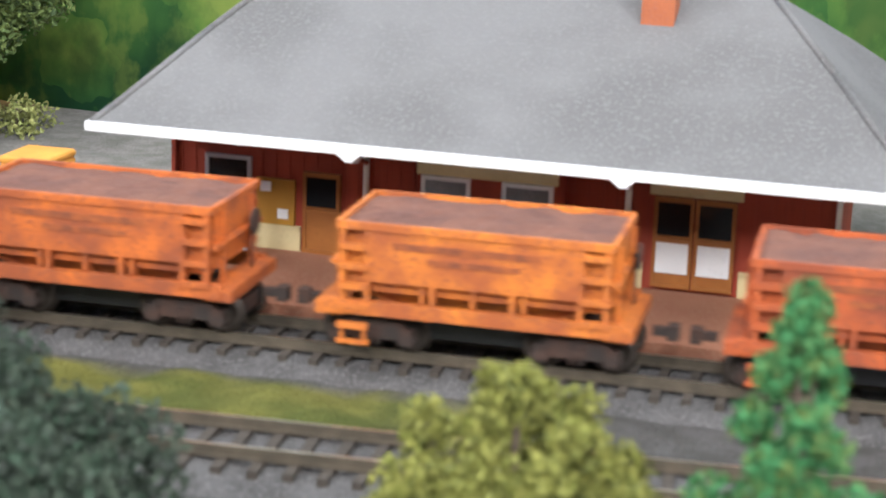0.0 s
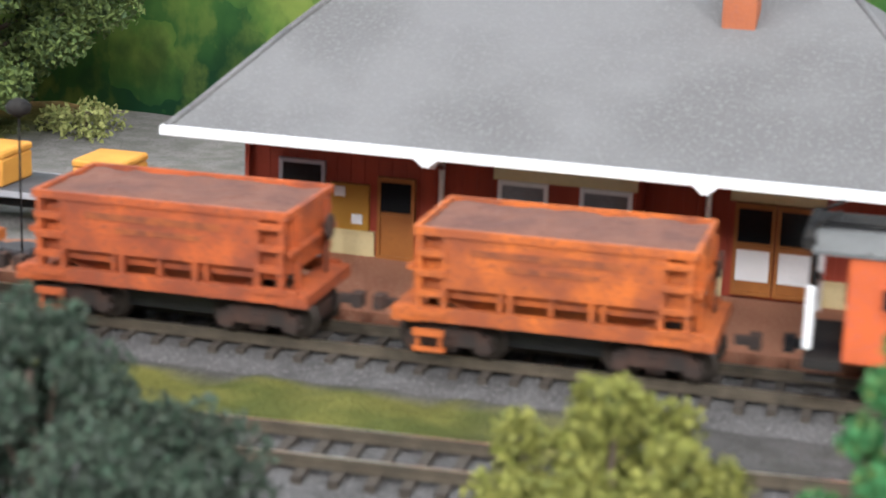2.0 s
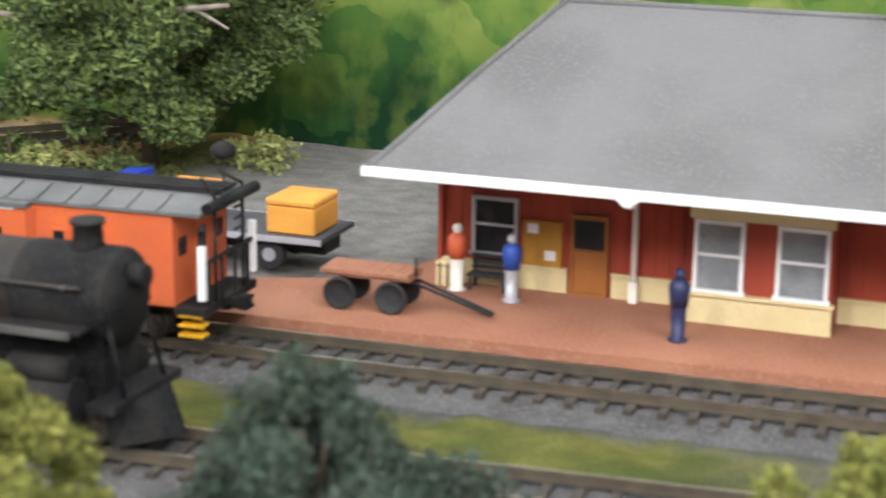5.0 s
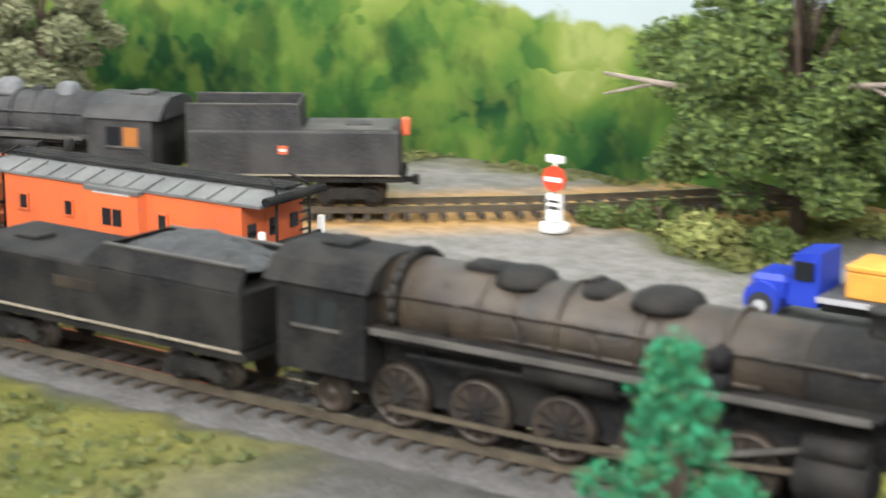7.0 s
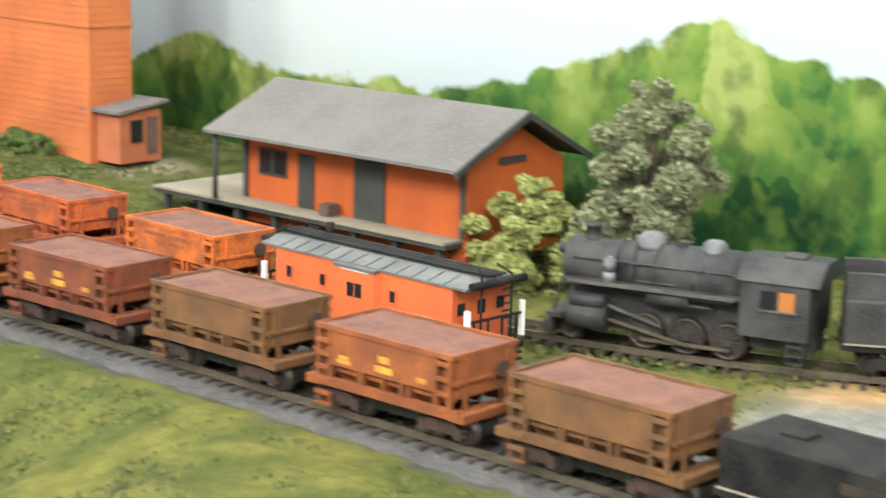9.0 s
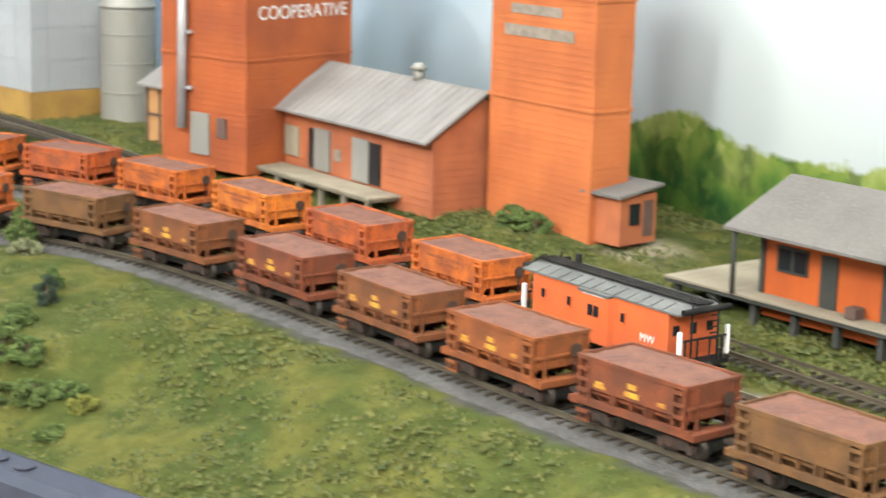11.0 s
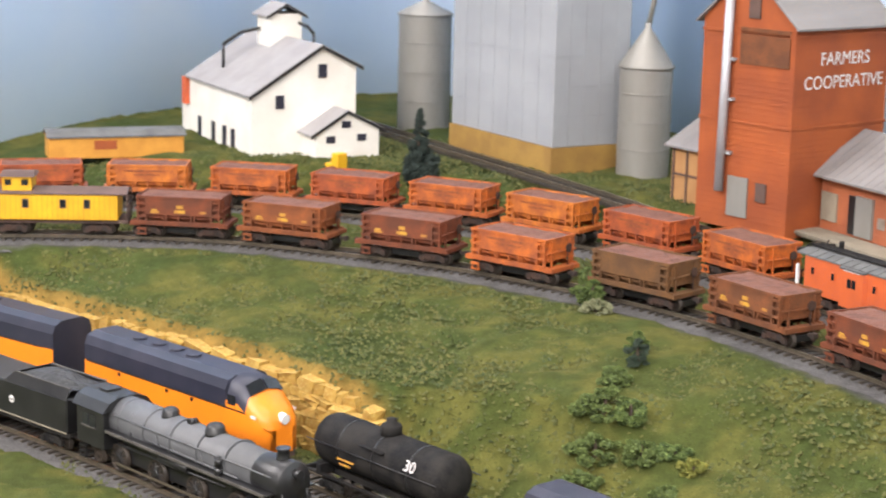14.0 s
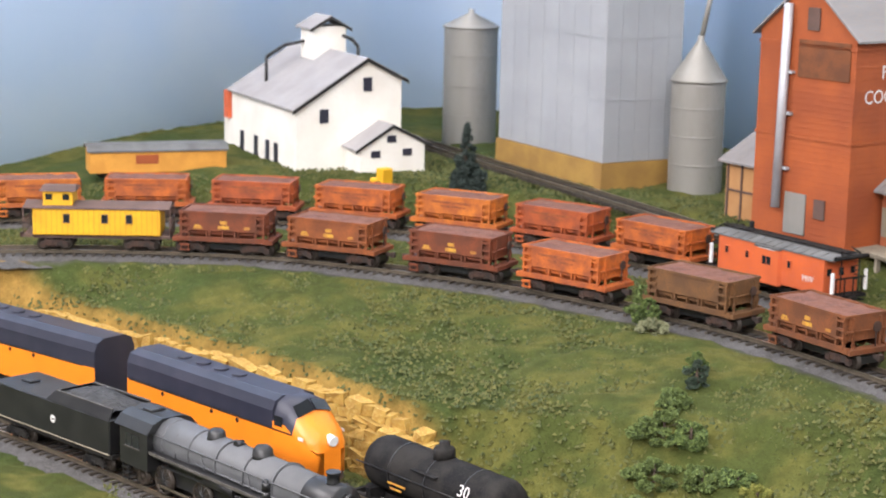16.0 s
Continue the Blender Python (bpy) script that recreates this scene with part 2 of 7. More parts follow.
def box(bm, x0, x1, y0, y1, z0, z1, mi=0, bevel=0.0):
    vs = [bm.verts.new(p) for p in ((x0, y0, z0), (x1, y0, z0), (x1, y1, z0), (x0, y1, z0), (x0, y0, z1), (x1, y0, z1), (x1, y1, z1), (x0, y1, z1))]
    fs = [bm.faces.new([vs[i] for i in q]) for q in ((3, 2, 1, 0), (4, 5, 6, 7), (0, 1, 5, 4), (1, 2, 6, 5), (2, 3, 7, 6), (3, 0, 4, 7))]
    for f in fs:
        f.material_index = mi
    if bevel:
        es = list({e for f in fs for e in f.edges})
        bmesh.ops.bevel(bm, geom=es, offset=bevel, segments=1, affect="EDGES")
    return fs


def hexa(bm, low, high, mi=0):
    """A solid between two quads (each four corners, same turning)."""
    a, b = [bm.verts.new(p) for p in low], [bm.verts.new(p) for p in high]
    n = len(a)
    fs = [bm.faces.new(a[::-1]), bm.faces.new(b)] + [bm.faces.new((a[i], a[(i + 1) % n], b[(i + 1) % n], b[i])) for i in range(n)]
    for f in fs:
        f.material_index = mi
    return fs


def tube(bm, p, q, r, r2=None, seg=10, mi=0, caps=True):
    p, q = Vector(p), Vector(q)
    r2 = r if r2 is None else r2
    d = (q - p).normalized()
    u = d.orthogonal().normalized()
    v = d.cross(u)
    a, b = [], []
    for k in range(seg):
        w = math.cos(2 * math.pi * k / seg) * u + math.sin(2 * math.pi * k / seg) * v
        a.append(bm.verts.new(p + r * w)), b.append(bm.verts.new(q + r2 * w))
    fs = [bm.faces.new((a[k], a[(k + 1) % seg], b[(k + 1) % seg], b[k])) for k in range(seg)]
    if caps:
        fs += [bm.faces.new(a[::-1]), bm.faces.new(b)]
    for f in fs:
        f.material_index = mi
        f.smooth = len(f.verts) == 4
    return fs


def lathe(bm, axis_p, axis_d, prof, seg=16, mi=0):
    """A turned body: prof is rows of (distance along, radius)."""
    p, d = Vector(axis_p), Vector(axis_d).normalized()
    u = d.orthogonal().normalized()
    v = d.cross(u)
    rings = []
    for s, r in prof:
        rings.append([bm.verts.new(p + s * d + max(r, 1e-5) * (math.cos(2 * math.pi * k / seg) * u + math.sin(2 * math.pi * k / seg) * v)) for k in range(seg)])
    fs = [bm.faces.new((A[k], A[(k + 1) % seg], B[(k + 1) % seg], B[k])) for A, B in zip(rings, rings[1:]) for k in range(seg)]
    for f in fs:
        f.smooth, f.material_index = True, mi
    bm.faces.new(rings[0][::-1]).material_index = mi
    bm.faces.new(rings[-1]).material_index = mi


def smoothstep(a, b, x):
    t = min(1, max(0, (x - a) / (b - a)))
    return t * t * (3 - 2 * t)


def curve_points(ctrl, step=0.004):
    """A smooth line through the control points, resampled evenly."""
    P = [Vector(c) for c in ctrl]
    P = [2 * P[0] - P[1]] + P + [2 * P[-1] - P[-2]]
    pts = []
    for a, b, c, d in zip(P, P[1:], P[2:], P[3:]):
        for k in range(24):
            t = k / 24
            pts.append(0.5 * ((2 * b) + (c - a) * t + (2 * a - 5 * b + 4 * c - d) * t * t + (3 * b - a - 3 * c + d) * t ** 3))
    pts.append(P[-2])
    arr = np.array([tuple(p) for p in pts])
    s = np.r_[0, np.cumsum(np.linalg.norm(np.diff(arr, axis=0), axis=1))]
    n = int(s[-1] / step)
    t = np.linspace(0, s[-1], n + 1)
    return np.stack([np.interp(t, s, arr[:, k]) for k in range(arr.shape[1])], -1), t


class Track:
    """A line on which trains stand; at(s) is the pose at a length along it, rail top at z = 0 of the pose."""

    def __init__(self, ctrl):
        self.pts, self.s = curve_points(ctrl)

    def xyz(self, s):
        return Vector([np.interp(s, self.s, self.pts[:, k]) for k in range(3)])

    def at(self, s, half=0.028, flip=False):
        a, b = self.xyz(s - half), self.xyz(s + half)
        d = b - a
        mid = (a + b) / 2
        return pose(mid.x, mid.y, mid.z, 0, 0, math.degrees(math.atan2(d.y, d.x)) + (180 if flip else 0))

    def s_of_x(self, x):
        return float(np.interp(x, self.pts[::-1, 0], self.s[::-1])) if self.pts[0, 0] > self.pts[-1, 0] else float(np.interp(x, self.pts[:, 0], self.s))


RAILTOP = 0.0045
# tracks run from right to left
T1 = Track([(0.9, 0.08, RAILTOP), (0.6, 0.035, RAILTOP), (0.3, -0.006, RAILTOP), (0.13, -0.023, RAILTOP), (0.02, -0.034, RAILTOP), (-0.05, -0.04, RAILTOP), (-0.2, -0.056, RAILTOP), (-0.36, -0.07, RAILTOP), (-0.5, -0.078, RAILTOP), (-0.62, -0.082, RAILTOP), (-0.75, -0.086, RAILTOP), (-0.9, -0.092, RAILTOP), (-1.05, -0.1, RAILTOP), (-1.15, -0.11, RAILTOP), (-1.25, -0.135, RAILTOP), (-1.355, -0.181, RAILTOP), (-1.425, -0.232, RAILTOP), (-1.494, -0.298, RAILTOP), (-1.55, -0.372, RAILTOP), (-1.588, -0.455, RAILTOP), (-1.61, -0.55, RAILTOP), (-1.62, -0.75, RAILTOP), (-1.6, -1.1, RAILTOP)])
T2 = Track([(0.9, 0.02, RAILTOP), (0.6, -0.025, RAILTOP), (0.3, -0.07, RAILTOP), (0.117, -0.097, RAILTOP), (0, -0.112, RAILTOP), (-0.09, -0.119, RAILTOP), (-0.2, -0.127, RAILTOP), (-0.306, -0.132, RAILTOP), (-0.395, -0.138, RAILTOP), (-0.485, -0.145, RAILTOP), (-0.574, -0.152, RAILTOP), (-0.69, -0.162, RAILTOP), (-0.83, -0.168, RAILTOP), (-0.97, -0.178, RAILTOP), (-1.096, -0.202, RAILTOP), (-1.178, -0.238, RAILTOP), (-1.263, -0.283, RAILTOP), (-1.334, -0.341, RAILTOP), (-1.4, -0.406, RAILTOP), (-1.449, -0.489, RAILTOP), (-1.482, -0.58, RAILTOP), (-1.5, -0.68, RAILTOP), (-1.51, -0.85, RAILTOP), (-1.49, -1.1, RAILTOP)])
T3 = Track([(-0.13, 0.30, 0.006), (-0.2, 0.21, 0.006), (-0.27, 0.125, 0.006), (-0.35, 0.055, 0.006), (-0.42, 0.016, 0.006), (-0.5, -0.01, 0.006), (-0.6, -0.022, 0.006), (-0.75, -0.026, 0.007), (-0.9, -0.028, 0.009), (-1.05, -0.038, 0.012)])
T4 = Track([(-1.2, -0.1, 0.026), (-1.31, -0.118, 0.033), (-1.47, -0.13, 0.034), (-1.62, -0.142, 0.034), (-1.8, -0.15, 0.033), (-1.98, -0.16, 0.033)])
LOW = -0.066
TA = Track([(-0.6, -0.33, LOW), (-0.85, -0.408, LOW), (-0.97, -0.443, LOW), (-1.1, -0.488, LOW), (-1.25, -0.55, LOW), (-1.45, -0.655, LOW), (-1.7, -0.81, LOW)])
TB = Track([(-0.596, -0.399, LOW), (-0.846, -0.478, LOW), (-0.966, -0.517, LOW), (-1.096, -0.564, LOW), (-1.246, -0.628, LOW), (-1.446, -0.734, LOW), (-1.696, -0.891, LOW)])


# ---- ground, backdrop and room ----
def vnoise(x, y, freq, seed):
    """Smooth value noise on arrays."""
    rng = np.random.RandomState(seed)
    tab = rng.rand(256, 256)
    u, v = x * freq + 500.3, y * freq + 500.7
    i, j = np.floor(u).astype(int), np.floor(v).astype(int)
    a, b = u - i, v - j
    a, b = a * a * (3 - 2 * a), b * b * (3 - 2 * b)
    g = lambda p, q: tab[p % 256, q % 256]
    return (g(i, j) * (1 - a) + g(i + 1, j) * a) * (1 - b) + (g(i, j + 1) * (1 - a) + g(i + 1, j + 1) * a) * b


def fbm(x, y, freq, seed, octaves=4):
    return sum(vnoise(x, y, freq * 2 ** k, seed + k) * 0.5 ** k for k in range(octaves)) / (2 - 2 ** (1 - octaves))


def ss(a, b, x):
    t = np.clip((x - a) / (b - a), 0, 1)
    return t * t * (3 - 2 * t)


def side_of(track, x, y):
    """Distance from a track's middle line; positive on the backdrop's side."""
    pts = track.pts[::6, :2]
    d = np.gradient(pts, axis=0)
    d /= np.linalg.norm(d, axis=1)[:, None]
    best, sign = np.full(x.shape, 9.0), np.ones(x.shape)
    for p, t in zip(pts, d):
        dx, dy = x - p[0], y - p[1]
        r = np.hypot(dx, dy)
        m = r < best
        best = np.where(m, r, best)
        sign = np.where(m, np.sign(dx * t[1] - dy * t[0]), sign)
    return best * np.where(sign == 0, 1, sign)


def height(x, y):
    """The scenery's surface without its fine relief."""
    x, y = np.asarray(x, float), np.asarray(y, float)
    n1, n2, na = side_of(T1, x, y), side_of(T2, x, y), side_of(TA, x, y)
    back = np.interp(-x, [0, 0.35, 0.6, 0.8, 0.95, 1.1, 1.3, 1.6, 2.2], [0, 0.003, 0.004, 0.012, 0.024, 0.025, 0.028, 0.03, 0.03])
    z = back * ss(0.02, 0.10, n1) * ss(-0.65, -0.3, y)
    low = np.interp(-x, [0.2, 0.75, 0.9], [-0.02, -0.05, LOW - 0.0045])
    top = np.interp(-x, [0.2, 0.9, 1.1, 1.4], [-0.004, -0.018, -0.024, -0.022])
    width = np.interp(-x, [0.9, 1.03, 1.1], [0.14, 0.05, 0.016])
    a = np.clip(-n2 - 0.026, 0, None)
    edge = 0.045 + width
    frac = a / (a + np.clip(na - edge, 0, None) + np.interp(-x, [0.9, 1.1], [0.08, 0.004]))
    hill = top * ss(0, 1, frac)
    fall = (1 - np.clip((na - 0.045) / width, 0, 1)) * ss(0, 0.07, a)
    south = hill + (low - hill) * fall
    slip = np.clip(-0.248 - y, 0, None)
    south = south - 0.0045 * ss(0, 0.005, slip) * ss(0.06, 0.0, slip) * ss(0.72, 0.77, -x) * ss(0.93, 0.87, -x)
    near = np.interp(-x, [0.2, 0.5], [1.0, 0.0])
    south = south * (1 - near) + near * (-0.05 * np.clip(a - 0.02, 0, None))
    return np.where(n2 < -0.026, south, z)


def paint_zones(x, y):
    n1, n2, na = side_of(T1, x, y), side_of(T2, x, y), side_of(TA, x, y)
    big, mid = fbm(x, y, 14, 3), fbm(x, y, 60, 9)
    gravel, grass, dry = np.array((0.21, 0.197, 0.185)), np.array((0.05, 0.062, 0.014)), np.array((0.092, 0.09, 0.021))
    ochre, deep, earth = np.array((0.46, 0.27, 0.11)), np.array((0.04, 0.06, 0.015)), np.array((0.30, 0.25, 0.19))
    t = ss(0.42, 0.62, mid)[..., None]
    turf = grass * (1 - t) + dry * t
    t = ss(0.5, 0.75, big)[..., None]
    turf = turf * (1 - 0.75 * t) + deep * 0.75 * t
    straw = (ss(0.85, 0.45, -x) * (0.35 + 0.65 * ss(0.35, 0.6, mid)))[..., None]
    turf = turf * (1 - 0.6 * straw) + np.array((0.15, 0.14, 0.034)) * 0.6 * straw
    g = np.zeros_like(x)
    g = np.maximum(g, ss(0.023, 0.031, -n2 + 0.016 * (mid - 0.5)) * ss(0.12, 0.2, -x + 0.1 * (big - 0.5)))
    g = np.maximum(g, ss(0.024, 0.032, n1 + 0.02 * (mid - 0.5)) * ss(0.33, 0.39, -x + 0.1 * (big - 0.5)))
    g = np.maximum(g, ss(0.36, 0.44, -x) * ss(0.018, 0.024, -n1) * ss(0.018, 0.024, n2))
    patch = ss(0.026, 0.03, -n1 + 0.01 * (mid - 0.5)) * ss(0.014, 0.019, n2 + 0.012 * (mid - 0.5)) * ss(-0.16, -0.1, -x)
    g = np.maximum(g, patch * ss(0.4, 0.5, big + 0.2))
    g = np.maximum(g, ss(0.17, 0.2, y + 0.05 * (mid - 0.5)) * ss(0.13, 0.17, -x) * ss(0.42, 0.30, -x))
    g = np.maximum(g, ss(0.09, 0.12, y + 0.06 * (big - 0.5)) * ss(0.135, 0.16, -x) * ss(0.25, 0.215, -x))
    col = gravel * (0.85 + 0.3 * mid[..., None])
    cinders = ss(0.004, 0.014, -n1)[..., None]
    col = col * (1 - cinders) + np.array((0.075, 0.071, 0.068)) * (0.75 + 0.5 * mid[..., None]) * cinders
    t3 = np.abs(side_of(T3, x, y))
    o = (ss(0.05, 0.02, t3 + 0.03 * (big - 0.5)) * ss(0.75, 0.6, -x) * ss(0.40, 0.35, -x) + ss(0.035, 0.018, t3) * ss(0.26, 0.24, -x))
    o = np.clip(o * ss(0.3, 0.5, mid + 0.15), 0, 1)[..., None]
    col = col * (1 - g[..., None]) + turf * g[..., None]
    col = col * (1 - o) + ochre * o
    road = (ss(0.0, 0.015, y - 0.02) * ss(0.085, 0.06, y) * ss(0.84, 0.88, -x + 0.05 * (mid - 0.5)) * ss(1.03, 0.98, -x))[..., None]
    col = col * (1 - road) + earth * road
    yard = (ss(0.03, 0.02, na) * ss(-0.085, -0.07, na) * ss(0.75, 0.9, -x))[..., None]
    col = col * (1 - yard) + np.array((0.17, 0.15, 0.10)) * (0.8 + 0.4 * mid[..., None]) * yard
    rockz = (ss(0.036, 0.043, na) * ss(0.068, 0.057, na) * ss(1.03, 1.1, -x))[..., None]
    col = col * (1 - rockz) + np.array((0.29, 0.17, 0.042)) * (0.6 + 0.7 * mid[..., None]) * rockz
    return col, np.clip(g, 0, 1)


def vertex_paint_material(name):
    m = mat(name, (1, 1, 1), (0.72, 0.74, 0.7), 120, 0.95, 0.9, fine=750, c=(0.6, 0.62, 0.58))
    nt = m.node_tree
    bs = nt.nodes["Principled BSDF"]
    src = bs.inputs["Base Color"].links[0].from_socket
    at, mul = nt.nodes.new("ShaderNodeAttribute"), nt.nodes.new("ShaderNodeMix")
    at.attribute_name = "paint"
    mul.data_type, mul.blend_type = "RGBA", "MULTIPLY"
    mul.inputs[0].default_value = 1
    nt.links.new(at.outputs["Color"], mul.inputs[6]), nt.links.new(src, mul.inputs[7]), nt.links.new(mul.outputs[2], bs.inputs["Base Color"])
    bs.inputs["Specular IOR Level"].default_value = 0.15
    return m


M_GROUND = vertex_paint_material("scenic_ground")


def make_ground():
    xs, ys = np.arange(-2.25, 0.96, 0.006), np.arange(-1.3, 0.34, 0.006)
    X, Y = np.meshgrid(xs, ys, indexing="ij")
    Z = height(X, Y)
    col, g = paint_zones(X, Y)
    Z = Z - 0.0006 + (fbm(X, Y, 70, 21, 3) - 0.5) * 0.006 * g + (fbm(X, Y, 12, 31, 3) - 0.5) * 0.006 * g + (fbm(X, Y, 90, 41, 2) - 0.5) * 0.0012
    for tr in (T1, T2, T3, T4, TA, TB):
        d = np.abs(side_of(tr, X, Y))
        s = np.clip(ss(0.03, 0.016, d), 0, 1)
        Z = Z * (1 - s) + np.minimum(Z, tr.pts[0, 2] - 0.0065 if tr not in (T3, T4) else Z - 0.002) * s
    nx, ny = X.shape
    idx = np.arange(nx * ny).reshape(nx, ny)
    quads = np.stack([idx[:-1, :-1], idx[1:, :-1], idx[1:, 1:], idx[:-1, 1:]], -1).reshape(-1, 4)
    me = bpy.data.meshes.new("ground")
    me.from_pydata(np.stack([X, Y, Z], -1).reshape(-1, 3).tolist(), [], quads.tolist())
    att = me.color_attributes.new("paint", "FLOAT_COLOR", "POINT")
    att.data.foreach_set("color", np.concatenate([col, np.ones((*col.shape[:2], 1))], -1).reshape(-1).astype(np.float32))
    me.polygons.foreach_set("use_smooth", np.ones(len(quads), bool))
    me.materials.append(M_GROUND)
    tagged(new("ground", me), "scenic ground of turf, grey gravel and sand on the layout", "ground", kind="structure")


def backdrop_material():
    m = bpy.data.materials.new("painted_backdrop")
    m.use_nodes = True
    nt = m.node_tree
    N, L = nt.nodes.new, nt.links.new
    bs = nt.nodes["Principled BSDF"]
    bs.inputs["Roughness"].default_value, bs.inputs["Specular IOR Level"].default_value = 0.7, 0.2
    tc, sep = N("ShaderNodeTexCoord"), N("ShaderNodeSeparateXYZ")
    L(tc.outputs["Object"], sep.inputs[0])

    def ramp(fac, stops, interp="LINEAR"):
        r = N("ShaderNodeValToRGB")
        r.color_ramp.interpolation = interp
        els = r.color_ramp.elements
        while len(els) < len(stops):
            els.new(0.5)
        for e, (p, c) in zip(els, stops):
            e.position, e.color = p, (*c, 1) if len(c) == 3 else c
        L(fac, r.inputs[0])
        return r.outputs[0]

    def math_(op, a, b):
        n = N("ShaderNodeMath")
        n.operation = op
        for k, v in enumerate((a, b)):
            if isinstance(v, (int, float)):
                n.inputs[k].default_value = v
            else:
                L(v, n.inputs[k])
        return n.outputs[0]

    def mix(f, a, b):
        n = N("ShaderNodeMix")
        n.data_type = "RGBA"
        for k, v in ((0, f), (6, a), (7, b)):
            if isinstance(v, tuple):
                n.inputs[k].default_value = (*v, 1)
            else:
                L(v, n.inputs[k])
        return n.outputs[2]

    def noise_(scale, detail=3, stretch=None):
        n = N("ShaderNodeTexNoise")
        n.inputs["Scale"].default_value, n.inputs["Detail"].default_value = scale, detail
        v = tc.outputs["Object"]
        if stretch:
            mp = N("ShaderNodeMapping")
            mp.inputs["Scale"].default_value = stretch
            L(v, mp.inputs[0])
            v = mp.outputs[0]
        L(v, n.inputs["Vector"])
        return n.outputs[0]

    # treeline height along the wall, x from -1.2 to 0.3
    u = math_("DIVIDE", math_("ADD", sep.outputs[0], 1.2), 1.5)
    heights = [(-1.2, 0.0), (-1.06, 0.03), (-1.02, 0.07), (-0.955, 0.09), (-0.88, 0.071), (-0.73, 0.074), (-0.63, 0.1), (-0.55, 0.125), (-0.5, 0.108), (-0.43, 0.092), (-0.36, 0.078), (-0.29, 0.068), (-0.2, 0.078), (-0.1, 0.092), (0.0, 0.084), (0.3, 0.075)]
    h = ramp(u, [((x + 1.2) / 1.5, (z * 5,) * 3) for x, z in heights])
    h = math_("MULTIPLY", h, 0.2)
    edge = math_("MULTIPLY", math_("SUBTRACT", noise_(45, 5), 0.5), 0.028)
    below = math_("SUBTRACT", math_("ADD", h, edge), sep.outputs[2])
    mask = ramp(math_("ADD", math_("MULTIPLY", below, 120), 0.5), [(0.35, (0, 0, 0)), (0.75, (1, 1, 1))])
    clump = N("ShaderNodeTexVoronoi")
    clump.inputs["Scale"].default_value, clump.inputs["Randomness"].default_value = 34, 1.0
    warp = N("ShaderNodeVectorMath")
    warp.operation = "MULTIPLY_ADD"
    swirl = N("ShaderNodeTexNoise")
    swirl.inputs["Scale"].default_value, swirl.inputs["Detail"].default_value = 40, 3
    L(tc.outputs["Object"], swirl.inputs["Vector"])
    L(swirl.outputs["Color"], warp.inputs[0])
    warp.inputs[1].default_value = (0.028, 0.028, 0.028)
    L(tc.outputs["Object"], warp.inputs[2])
    L(warp.outputs[0], clump.inputs["Vector"])
    tone = N("ShaderNodeSeparateColor")
    L(clump.outputs["Color"], tone.inputs[0])
    depth = math_("ADD", math_("MULTIPLY", below, 6.5), math_("MULTIPLY", math_("SUBTRACT", noise_(15, 3), 0.5), 1.5))
    depth = math_("ADD", depth, math_("MULTIPLY", math_("SUBTRACT", tone.outputs[0], 0.5), 0.34))
    depth = math_("ADD", depth, math_("MULTIPLY", math_("SUBTRACT", clump.outputs["Distance"], 0.35), 0.42))
    green = ramp(depth, [(0.0, (0.52, 0.62, 0.20)), (0.14, (0.36, 0.49, 0.11)), (0.32, (0.17, 0.33, 0.07)), (0.55, (0.075, 0.21, 0.055)), (0.8, (0.022, 0.095, 0.04))])
    dabs = ramp(noise_(95, 4, (1, 1, 0.75)), [(0.47, (0, 0, 0)), (0.6, (1, 1, 1))])
    green = mix(math_("MULTIPLY", dabs, 0.5), green, (0.30, 0.42, 0.09))
    dark = ramp(noise_(42, 5, (1, 1, 0.7)), [(0.52, (0, 0, 0)), (0.63, (1, 1, 1))])
    green = mix(math_("MULTIPLY", dark, 0.6), green, (0.025, 0.09, 0.035))
    su = math_("DIVIDE", math_("ADD", sep.outputs[0], 2.1), 1.9)
    # painted sky gradient, its left and middle lightened to make up for weak light
    sky = ramp(su, [(0.0, (0.60, 0.76, 1.0)), (0.25, (0.57, 0.75, 1.0)), (0.48, (0.72, 0.87, 1.0)), (0.66, (0.84, 0.94, 0.97)), (1.0, (0.74, 0.88, 0.93))])
    cloud = ramp(noise_(7, 4), [(0.45, (0, 0, 0)), (0.7, (1, 1, 1))])
    sky = mix(math_("MULTIPLY", cloud, 0.35), sky, (0.80, 0.87, 0.94))
    L(mix(mask, sky, green), bs.inputs["Base Color"])
    return m


def ribbon(name, ctrl, z0, z1, material, label, category, thick=0.01):
    pts, _ = curve_points([(x, y, 0) for x, y in ctrl], 0.02)
    bm = bmesh.new()
    d = np.gradient(pts, axis=0)
    d /= np.linalg.norm(d, axis=1)[:, None]
    rows = []
    for p, t in zip(pts, d):
        n = (t[1], -t[0])
        rows.append([bm.verts.new(q) for q in ((p[0], p[1], z0), (p[0], p[1], z1), (p[0] + thick * n[0], p[1] + thick * n[1], z1), (p[0] + thick * n[0], p[1] + thick * n[1], z0))])
    for a, b in zip(rows, rows[1:]):
        for k in range(4):
            bm.faces.new((a[k], a[(k + 1) % 4], b[(k + 1) % 4], b[k])).smooth = k in (0, 2)
    bmesh.ops.recalc_face_normals(bm, faces=bm.faces)
    return tagged(finish(name, bm, material), label, category, kind="structure")


